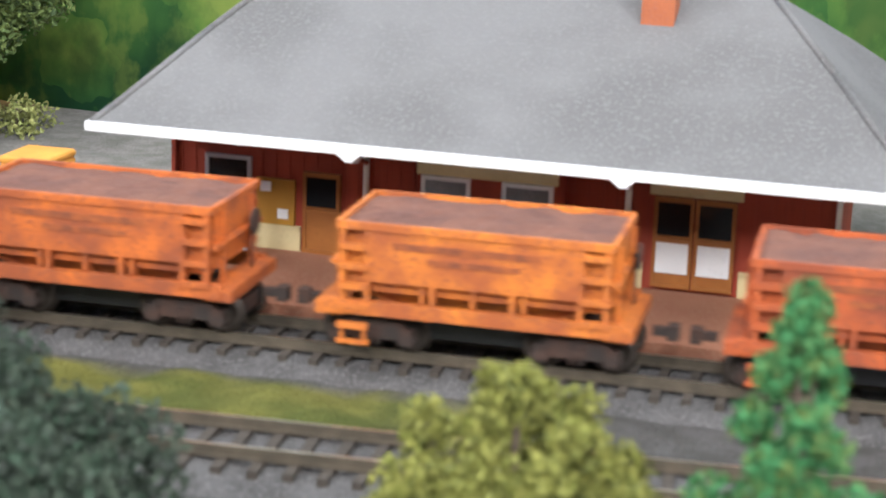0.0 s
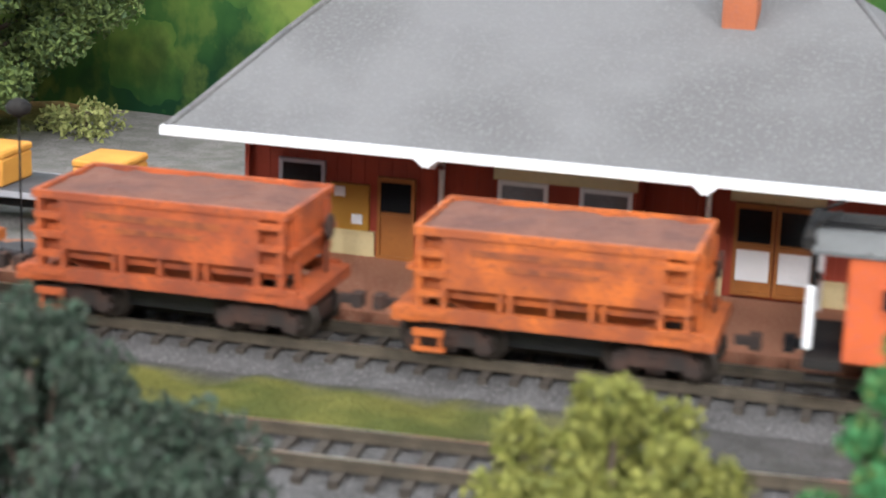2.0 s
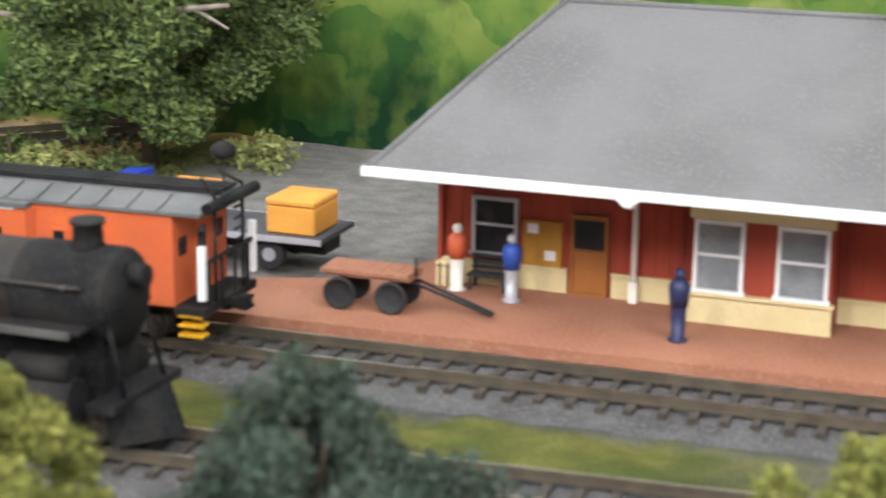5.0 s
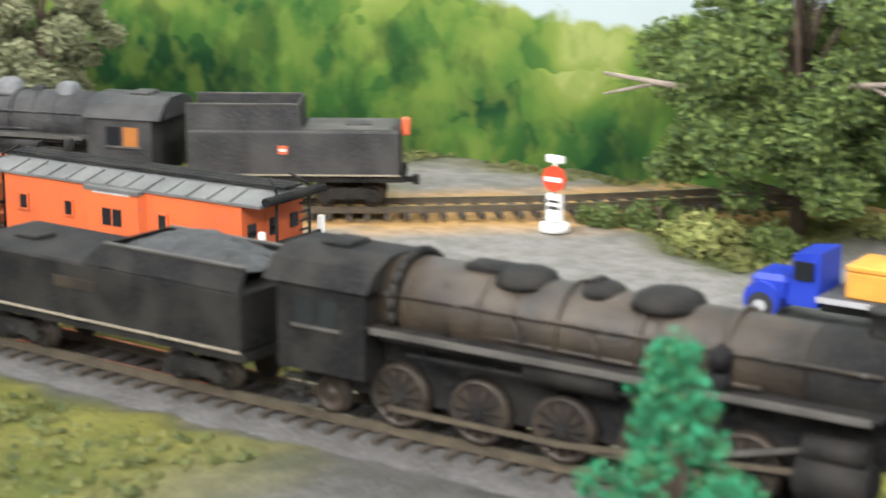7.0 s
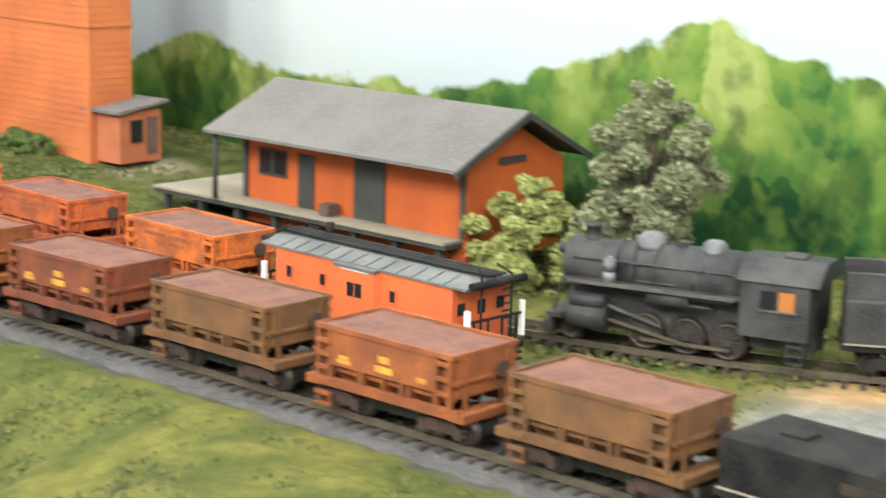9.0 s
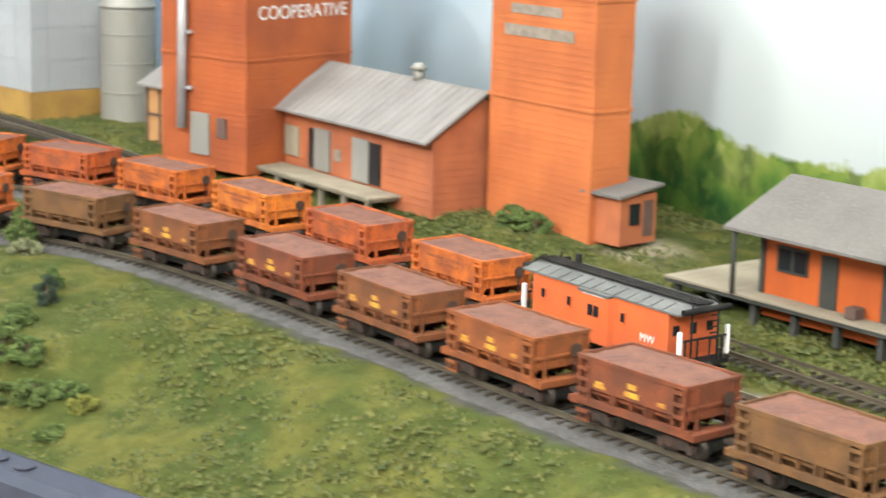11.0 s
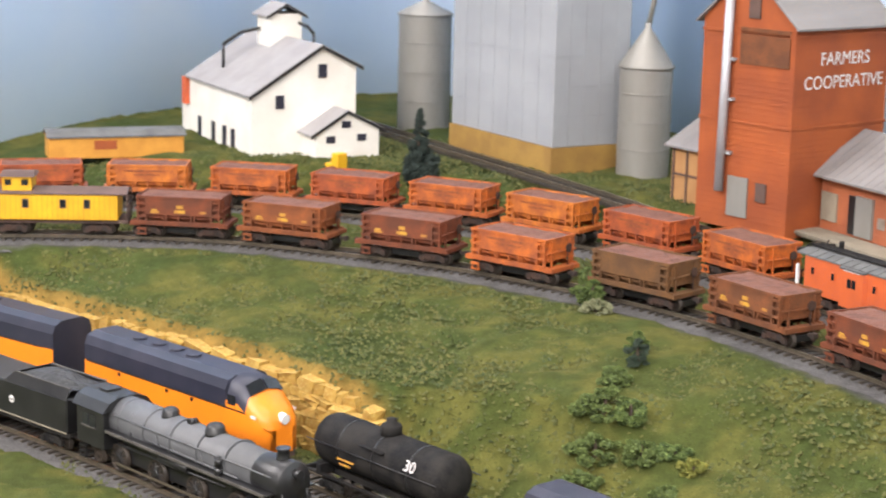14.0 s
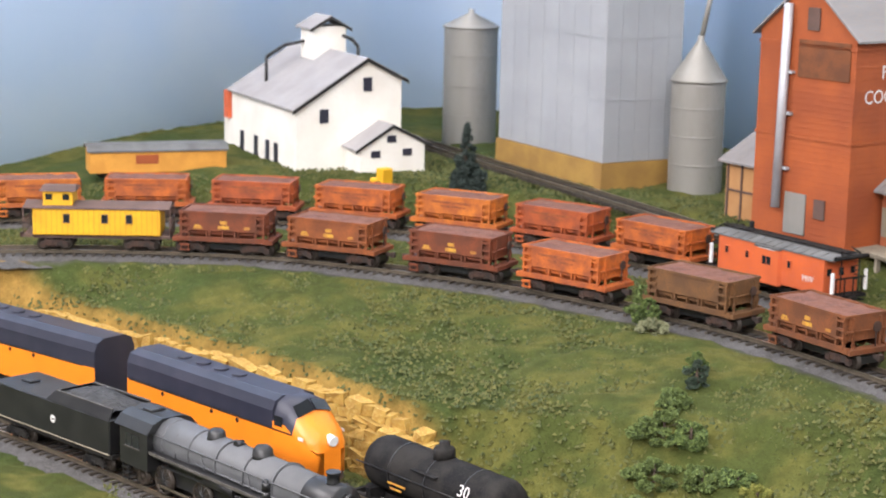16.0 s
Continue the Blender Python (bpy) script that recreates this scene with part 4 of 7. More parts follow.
def cupola_caboose():
    root = thing("cupola_caboose", "yellow wooden caboose with brown roof and cupola", "caboose")
    H, W, Z0, Z1 = 0.047, 0.016, 0.0125, 0.032
    bm = bmesh.new()
    box(bm, -H, H, -W, W, Z0, Z1, bevel=0.0004)
    part("body", bm, M_YELLOW, root)
    for sy in (-1, 1):
        for x in (-0.024, 0.004, 0.022):
            window_on_side(root, x, x + 0.0038, 0.0222, 0.0278, sy, W, M_BRNROOF)
        bm = bmesh.new()
        for k in range(24):
            x = -H + 0.002 + k * 0.0039
            box(bm, x, x + 0.0003, *sorted((sy * W, sy * (W + 0.00015))), Z0, Z1 - 0.001)
        part("board_seams", bm, M_OCHRE, root)
    bm = bmesh.new()
    prof = [(-W - 0.001, Z1), (-W - 0.001, Z1 + 0.0008), (0, Z1 + 0.0042), (W + 0.001, Z1 + 0.0008), (W + 0.001, Z1)]
    a, b = [bm.verts.new((-H - 0.007, y, z)) for y, z in prof], [bm.verts.new((H + 0.007, y, z)) for y, z in prof]
    bm.faces.new(a), bm.faces.new(b[::-1])
    for k in range(5):
        bm.faces.new((a[k], b[k], b[(k + 1) % 5], a[(k + 1) % 5]))
    bmesh.ops.recalc_face_normals(bm, faces=bm.faces)
    part("roof", bm, M_BRNROOF, root)
    bm = bmesh.new()
    box(bm, -0.04, -0.018, -0.0115, 0.0115, Z1 + 0.001, Z1 + 0.0125, bevel=0.0003)
    cup = part("cupola", bm, M_YELLOW, root)
    bm = bmesh.new()
    hexa(bm, [(-0.0425, -0.0135, Z1 + 0.0125), (-0.0155, -0.0135, Z1 + 0.0125), (-0.0155, 0.0135, Z1 + 0.0125), (-0.0425, 0.0135, Z1 + 0.0125)], [(-0.041, -0.004, Z1 + 0.0155), (-0.017, -0.004, Z1 + 0.0155), (-0.017, 0.004, Z1 + 0.0155), (-0.041, 0.004, Z1 + 0.0155)])
    part("cupola_roof", bm, M_BRNROOF, cup)
    for sy in (-1, 1):
        for x in (-0.038, -0.0255):
            bm = bmesh.new()
            box(bm, x, x + 0.005, *sorted((sy * 0.0115, sy * 0.0118)), Z1 + 0.006, Z1 + 0.0105)
            part("pane", bm, M_GLASSDARK, cup)
    for sx in (-1, 1):
        bm = bmesh.new()
        box(bm, *sorted((sx * H, sx * (H + 0.0075))), -W, W, 0.0105, 0.0125)
        part("end_platform", bm, M_BRNROOF, root)
        bm = bmesh.new()
        for y in (-0.0155, -0.005, 0.005, 0.0155):
            tube(bm, (sx * (H + 0.007), y, 0.0125), (sx * (H + 0.007), y, 0.0235 if abs(y) < 0.01 else Z1), 0.0005, seg=6)
        tube(bm, (sx * (H + 0.007), -W, 0.0235), (sx * (H + 0.007), W, 0.0235), 0.0005, seg=6)
        part("end_rail", bm, M_BRNROOF, root)
        coupler(root, sx * (H + 0.006), sx)
        truck(root, sx * 0.032)
    bm = bmesh.new()
    box(bm, -H, H, -0.013, 0.013, 0.0095, 0.0125)
    part("underframe", bm, M_BRNROOF, root)
    return root


def steam_loco(label, L, boiler, top, paint, cabpaint, drivers, drv_r, rod=M_RAIL, domepaint=None, cabglass=None, hoop=False, low_domes=False):
    """A steam engine facing +x. L: length, boiler: its radius, top: the height of its back."""
    root = thing("steam_locomotive", label, "locomotive")
    h = L / 2
    zc = top - boiler
    cab0, cab1 = -h + 0.004, -h + 0.032
    bm = bmesh.new()
    lathe(bm, (cab1 - 0.004, 0, zc), (1, 0, 0), [(0, boiler * 1.04), (0.03, boiler * 1.04), (0.045, boiler * 0.98), (L - 0.075, boiler * 0.93)], 24)
    part("boiler", bm, paint, root, smooth=False)
    bm = bmesh.new()
    x0 = cab1 - 0.004 + L - 0.075
    lathe(bm, (x0, 0, zc), (1, 0, 0), [(0, boiler * 0.96), (0.001, boiler * 0.96), (0.022, boiler * 0.96), (0.0232, boiler * 0.9), (0.0238, boiler * 0.55), (0.0245, boiler * 0.5), (0.0248, 0.001)], 24)
    sm = part("smokebox", bm, cabpaint, root)
    front = x0 + 0.0248
    for k in range(5):
        bm = bmesh.new()
        lathe(bm, (cab1 + 0.008 + k * (L - 0.085) / 5, 0, zc), (1, 0, 0), [(0, boiler * 1.055), (0.0011, boiler * 1.055)], 24)
        part("boiler_band", bm, paint, root)
    bm = bmesh.new()
    lathe(bm, (front - 0.011, 0, top - 0.002), (0, 0, 1), [(0, 0.0042), (0.002, 0.0036), (0.006, 0.0033), (0.0062, 0.004), (0.0072, 0.004)], 14)
    part("smokestack", bm, cabpaint, root)
    domes = ((0.36, 0.0078, 0.0036), (0.56, 0.0085, 0.0038), (0.47, 0.0055, 0.003)) if low_domes else ((0.36, 0.0052, 0.0056), (0.56, 0.0058, 0.0062))
    for k, (fx, r, hh) in enumerate(domes):
        bm = bmesh.new()
        lathe(bm, (-h + L * fx, 0, top - 0.002), (0, 0, 1), [(0, r * 1.15), (0.0015, r), (hh * 0.7, r * 0.95), (hh, r * 0.65), (hh * 1.12, 0.0005)], 16)
        part("dome", bm, domepaint or cabpaint, root)
        for sy in (-1, 1):
            bm = bmesh.new()
            tube(bm, (-h + L * fx + 0.001, sy * r * 0.8, top - 0.001), (-h + L * fx + 0.003, sy * boiler * 1.03, zc + boiler * 0.2), 0.0004, seg=5)
            tube(bm, (-h + L * fx + 0.003, sy * boiler * 1.03, zc + boiler * 0.2), (-h + L * fx + 0.006, sy * boiler * 1.0, zc - boiler * 0.5), 0.0004, seg=5)
            part("sand_pipe", bm, paint, root)
    bm = bmesh.new()
    tube(bm, (-h + L * 0.46, -0.0025, top), (-h + L * 0.46, 0.0025, top), 0.0022, seg=10)
    part("bell", bm, cabpaint, root)
    bm = bmesh.new()
    tube(bm, (front - 0.001, 0, zc + boiler * 0.45), (front + 0.0035, 0, zc + boiler * 0.45), 0.0026, seg=12)
    part("headlight", bm, cabpaint, root)
    # the cab with a curved roof
    bm = bmesh.new()
    W, zb = 0.0165, 0.013
    box(bm, cab0, cab1, -W, W, zb, top - 0.007)
    cab = part("cab", bm, cabpaint, root)
    bm = bmesh.new()
    prof = [(-W - 0.0012, top - 0.0072), (-W * 0.8, top - 0.0018), (-W * 0.4, top + 0.0008), (W * 0.4, top + 0.0008), (W * 0.8, top - 0.0018), (W + 0.0012, top - 0.0072)]
    a, b = [bm.verts.new((cab0 - 0.004, y, z)) for y, z in prof], [bm.verts.new((cab1 + 0.0015, y, z)) for y, z in prof]
    bm.faces.new(a), bm.faces.new(b[::-1])
    for k in range(6):
        bm.faces.new((a[k], b[k], b[(k + 1) % 6], a[(k + 1) % 6]))
    bmesh.ops.recalc_face_normals(bm, faces=bm.faces)
    part("cab_roof", bm, cabpaint, cab)
    for sy in (-1, 1):
        for x in (cab0 + 0.006, cab0 + 0.0135):
            bm = bmesh.new()
            box(bm, x, x + 0.0062, *sorted((sy * W, sy * (W + 0.0003))), top - 0.018, top - 0.0105)
            part("cab_window", bm, (cabglass or M_GLASSDARK) if x < cab0 + 0.01 else M_GLASSDARK, cab)
        bm = bmesh.new()
        box(bm, cab0 + 0.0052, cab0 + 0.0205, *sorted((sy * W, sy * (W + 0.0009))), top - 0.0188, top - 0.018)
        part("arm_rest", bm, M_DUSTEDGE, cab)
        bm = bmesh.new()
        for k in range(3):
            box(bm, cab0 + 0.002, cab0 + 0.008, *sorted((sy * (W - 0.003), sy * W)), 0.0035 + k * 0.0034, 0.0042 + k * 0.0034)
        for x in (cab0 + 0.0018, cab0 + 0.0078):
            box(bm, x, x + 0.0005, *sorted((sy * (W - 0.001), sy * (W - 0.0004))), 0.0035, 0.013)
        part("cab_step", bm, cabpaint, cab)
        bm = bmesh.new()
        box(bm, cab1 + 0.002, x0 + 0.018, *sorted((sy * (W - 0.0003), sy * (W + 0.0005))), zc - boiler * 0.45 - 0.0006, zc - boiler * 0.45 + 0.001)
        part("running_board_edge", bm, M_DUSTEDGE, root)
        bm = bmesh.new()
        xp = -h + L * 0.66
        for dz in (0, 0.0052):
            tube(bm, (xp, sy * (boiler + 0.0014), zc - boiler * 0.42 + dz), (xp, sy * (boiler + 0.0014), zc - boiler * 0.42 + dz + 0.0044), 0.0026, seg=12)
        tube(bm, (xp, sy * (boiler + 0.0014), zc - boiler * 0.42), (xp, sy * (boiler + 0.0014), zc - boiler * 0.42 + 0.0108), 0.0012, seg=8)
        part("air_pump", bm, domepaint or cabpaint, root)
        bm = bmesh.new()
        tube(bm, (cab1 + 0.004, sy * (W - 0.002), zc - boiler * 0.6), (x0 - 0.006, sy * (W - 0.003), zc - boiler * 0.6), 0.0009, seg=6)
        tube(bm, (cab1 + 0.012, sy * (W - 0.002), zc - boiler * 0.9), (x0 - 0.02, sy * (W - 0.003), zc - boiler * 0.85), 0.0007, seg=6)
        for k in range(5):
            xk = cab1 + 0.014 + k * (x0 - cab1 - 0.03) / 4
            tube(bm, (xk, sy * boiler * 0.95, zc - boiler * 0.42), (xk + 0.002, sy * (W - 0.0035), zc - boiler * 0.95), 0.0006, seg=5)
        part("underboard_piping", bm, cabpaint, root)
        for k in range(7):
            bm = bmesh.new()
            xk = cab1 + 0.004 + k * (x0 + 0.01 - cab1) / 6
            tube(bm, (xk, sy * boiler * 0.92, zc + boiler * 0.33), (xk, sy * (boiler * 1.06), zc + boiler * 0.36), 0.0006, seg=5)
            part("handrail_knob", bm, M_DUSTEDGE, root)
        bm = bmesh.new()
        hexa(bm, [(x0 - 0.022, sy * 0.0128, 0.0105), (x0 + 0.001, sy * 0.0128, 0.0165), (x0 + 0.001, sy * 0.0138, 0.0165), (x0 - 0.022, sy * 0.0138, 0.0105)], [(x0 - 0.022, sy * 0.0128, 0.0118), (x0 + 0.001, sy * 0.0128, 0.0178), (x0 + 0.001, sy * 0.0138, 0.0178), (x0 - 0.022, sy * 0.0138, 0.0118)])
        bmesh.ops.recalc_face_normals(bm, faces=bm.faces)
        part("valve_gear", bm, M_DUSTEDGE, root)
        bm = bmesh.new()
        box(bm, cab1, x0 + 0.02, *sorted((sy * (boiler * 0.8), sy * (W - 0.0003))), zc - boiler * 0.45, zc - boiler * 0.45 + 0.0008)
        part("running_board", bm, cabpaint, root)
        bm = bmesh.new()
        y = sy * (boiler * 1.02)
        tube(bm, (cab1, y, zc + boiler * 0.35), (x0 + 0.018, y * 0.97, zc + boiler * 0.35), 0.0005, seg=6)
        tube(bm, (cab1 + 0.01, sy * boiler * 0.9, zc - boiler * 0.25), (x0 - 0.01, sy * boiler * 0.98, zc - boiler * 0.3), 0.0007, seg=6)
        tube(bm, (cab1 + 0.02, sy * boiler * 0.75, zc + boiler * 0.7), (cab1 + 0.022, sy * boiler * 1.08, zc - boiler * 0.35), 0.0008, seg=6)
        part("piping", bm, paint, root)
        bm = bmesh.new()
        tube(bm, (-h + L * 0.4, sy * 0.0125, zc - boiler * 0.75), (-h + L * 0.53, sy * 0.0125, zc - boiler * 0.75), 0.0034, seg=12)
        part("air_tank", bm, cabpaint, root)
        bm = bmesh.new()
        tube(bm, (x0 + 0.001, sy * 0.0135, 0.0115), (x0 + 0.018, sy * 0.0135, 0.0115), 0.0052, seg=14)
        tube(bm, (x0 + 0.002, sy * 0.0135, 0.0182), (x0 + 0.017, sy * 0.0135, 0.0182), 0.0032, seg=12)
        part("cylinder", bm, cabpaint, root)
        xs = [cab1 + 0.006 + k * (x0 - 0.02 - cab1) / max(drivers - 1, 1) for k in range(drivers)]
        for x in xs:
            bm = bmesh.new()
            Y0 = sy * 0.0075
            lathe(bm, (x, Y0, drv_r), (0, sy, 0), [(0, drv_r + 0.0007), (0.0006, drv_r), (0.0026, drv_r), (0.0026, drv_r * 0.85), (0.002, drv_r * 0.82)], 20)
            dw = part("driving_wheel", bm, M_WHEEL, root)
            bm = bmesh.new()
            for k in range(6):
                c, s = math.cos(k * math.pi / 6), math.sin(k * math.pi / 6)
                tube(bm, (x - c * drv_r * 0.84, Y0 + sy * 0.0022, drv_r - s * drv_r * 0.84), (x + c * drv_r * 0.84, Y0 + sy * 0.0022, drv_r + s * drv_r * 0.84), 0.0004, seg=5)
            tube(bm, (x, Y0, drv_r), (x, Y0 + sy * 0.0032, drv_r), drv_r * 0.2, seg=10)
            part("spokes", bm, cabpaint, dw)
        bm = bmesh.new()
        box(bm, xs[0] - 0.001, xs[-1] + 0.001, *sorted((sy * 0.0112, sy * 0.0121)), drv_r - 0.0036, drv_r - 0.0022)
        part("side_rod", bm, rod, root)
        bm = bmesh.new()
        hexa(bm, [(xs[len(xs) // 2] - 0.001, sy * 0.0125, drv_r - 0.0034), (x0 + 0.002, sy * 0.0125, 0.0108), (x0 + 0.002, sy * 0.0132, 0.0108), (xs[len(xs) // 2] - 0.001, sy * 0.0132, drv_r - 0.0034)], [(xs[len(xs) // 2] - 0.001, sy * 0.0125, drv_r - 0.002), (x0 + 0.002, sy * 0.0125, 0.0122), (x0 + 0.002, sy * 0.0132, 0.0122), (xs[len(xs) // 2] - 0.001, sy * 0.0132, drv_r - 0.002)])
        part("main_rod", bm, rod, root)
    bm = bmesh.new()
    box(bm, cab0 + 0.006, cab0 + 0.015, -0.005, 0.005, top + 0.0006, top + 0.002, bevel=0.0004)
    part("roof_hatch", bm, cabpaint, cab)
    if hoop:
        bm = bmesh.new()
        for q in range(14):
            p0, p1 = math.pi * (q / 14 * 1.16 - 0.08), math.pi * ((q + 1) / 14 * 1.16 - 0.08)
            tube(bm, (cab1 + 0.006, boiler * 1.14 * math.cos(p0), zc + boiler * 1.14 * math.sin(p0)), (cab1 + 0.006, boiler * 1.14 * math.cos(p1), zc + boiler * 1.14 * math.sin(p1)), 0.0014, seg=8)
        part("steam_pipe_hoop", bm, M_BLACK, root, "thick black pipe arching over the boiler")
        bm = bmesh.new()
        box(bm, cab1 + 0.022, cab1 + 0.042, -0.004, 0.004, top - 0.0006, top + 0.0016, bevel=0.0006)
        part("turret_box", bm, cabpaint, root)
    bm = bmesh.new()
    box(bm, cab0, front - 0.004, -0.007, 0.007, 0.0065, zc - boiler * 0.6)
    part("frame", bm, cabpaint, root)
    bm = bmesh.new()
    hexa(bm, [(front + 0.001, -0.014, 0.002), (front + 0.011, -0.002, 0.002), (front + 0.011, 0.002, 0.002), (front + 0.001, 0.014, 0.002)], [(front, -0.0145, 0.0105), (front + 0.004, -0.006, 0.0105), (front + 0.004, 0.006, 0.0105), (front, 0.0145, 0.0105)])
    box(bm, front - 0.004, front + 0.003, -0.0155, 0.0155, 0.0098, 0.0118)
    bmesh.ops.recalc_face_normals(bm, faces=bm.faces)
    part("pilot", bm, cabpaint, root)
    for y in (-0.009, 0.009):
        bm = bmesh.new()
        tube(bm, (front + 0.002, y, 0.0115), (front - 0.003, y * 0.9, zc), 0.0006, seg=6)
        part("front_handrail", bm, cabpaint, root)
    wheelset(root, front - 0.006, 0.0045)
    if drivers < 4:
        return root
    wheelset(root, cab0 + 0.012, 0.0052)
    return root


def tender(label, L, top, paint, coal=True, logo=None, low_back=False):
    root = thing("tender", label, "tender")
    h = L / 2
    bm = bmesh.new()
    box(bm, -h, h, -0.0165, 0.0165, 0.0135, top - 0.006 if not low_back else top - 0.010, bevel=0.0008)
    part("tank", bm, paint, root)
    zt = top - 0.006 if not low_back else top - 0.010
    inner = 0.0135 if not low_back else 0.0148
    lean = 0.006 if not low_back else 0.0006
    edge = 0.0165 if not low_back else 0.0152
    for sy in (-1, 1):
        bm = bmesh.new()
        hexa(bm, [(-0.002, sy * edge, zt), (h, sy * edge, zt), (h, sy * (edge - 0.0008), zt), (-0.002, sy * (edge - 0.0008), zt)], [(-0.002 + lean, sy * inner, top), (h, sy * inner, top), (h, sy * (inner - 0.0007), top), (-0.002 + lean, sy * (inner - 0.0007), top)])
        bmesh.ops.recalc_face_normals(bm, faces=bm.faces)
        part("bunker_side", bm, paint, root)
        bm = bmesh.new()
        box(bm, -0.002 + lean, h, *sorted((sy * (inner - 0.0009), sy * (inner + 0.0005))), top, top + 0.0006)
        part("bunker_coping", bm, M_DUSTEDGE, root)
    bm = bmesh.new()
    hexa(bm, [(-0.003, -edge, zt), (-0.002, -edge, zt), (-0.002, edge, zt), (-0.003, edge, zt)], [(-0.003 + lean, -inner, top), (-0.002 + lean, -inner, top), (-0.002 + lean, inner, top), (-0.003 + lean, inner, top)])
    bmesh.ops.recalc_face_normals(bm, faces=bm.faces)
    part("bunker_rear", bm, paint, root)
    if low_back:
        bm = bmesh.new()
        box(bm, -h + 0.003, -0.004, -0.0145, 0.0145, zt, zt + 0.0004)
        part("rear_deck", bm, M_DUSTEDGE, root, "dusty brown rear deck")
        bm = bmesh.new()
        box(bm, -h - 0.0035, -h - 0.0002, -0.0025, 0.0025, zt - 0.004, zt + 0.003, bevel=0.0005)
        part("marker_lamp", bm, M_PINK, root, "orange marker lamp")
    rnd = random.Random(5)
    bm = bmesh.new()
    nx, ny = 24, 14
    vs = [[bm.verts.new((0.0035 + (h - 0.005) * i / (nx - 1), -0.0128 + 0.0256 * j / (ny - 1), top - (0.002 if not low_back else 0.006) + (0.0065 if not low_back else 0.003) * math.sin(math.pi * i / (nx - 1)) * math.sin(math.pi * j / (ny - 1)) + rnd.uniform(-0.0007, 0.0007))) for j in range(ny)] for i in range(nx)]
    for i in range(nx - 1):
        for j in range(ny - 1):
            bm.faces.new((vs[i][j], vs[i + 1][j], vs[i + 1][j + 1], vs[i][j + 1]))
    part("coal_load", bm, M_COAL, root, "heaped black coal")
    bm = bmesh.new()
    box(bm, -h + 0.012, -h + 0.022, -0.004, 0.004, zt, zt + 0.0012, bevel=0.0004)
    part("water_hatch", bm, paint, root)
    bm = bmesh.new()
    box(bm, -h - 0.002, h + 0.001, -0.0155, 0.0155, 0.011, 0.0135)
    part("underframe", bm, M_BLACK, root)
    for sy in (-1, 1):
        bm = bmesh.new()
        box(bm, -h, h, *sorted((sy * 0.0165, sy * 0.0169)), 0.0137, 0.0143)
        part("trim_line", bm, M_PLANK, root)
        if logo:
            bm = bmesh.new()
            lathe(bm, (0.004, sy * 0.0166, 0.024), (0, sy, 0), [(0, 0.0024), (0.0002, 0.0024)], 14 if logo is M_WHITELET else 4)
            em = part("emblem", bm, logo, root)
            bm = bmesh.new()
            box(bm, 0.0026, 0.0054, *sorted((sy * 0.0168, sy * 0.017)), 0.0234, 0.0244)
            part("emblem_bar", bm, M_GLOSSBLACK if logo is M_WHITELET else M_WHITELET, em)
        else:
            strips(root, "lettering_bar", [(-0.014, 0.002, 0.0225, 0.0258)], M_SOOT, sy, 0.0166)
    for sx in (-1, 1):
        truck(root, sx * (h - 0.02), 0.0125, 0.0046, M_BLACK)
    coupler(root, -h - 0.001, -1, material=M_BLACK)
    return root


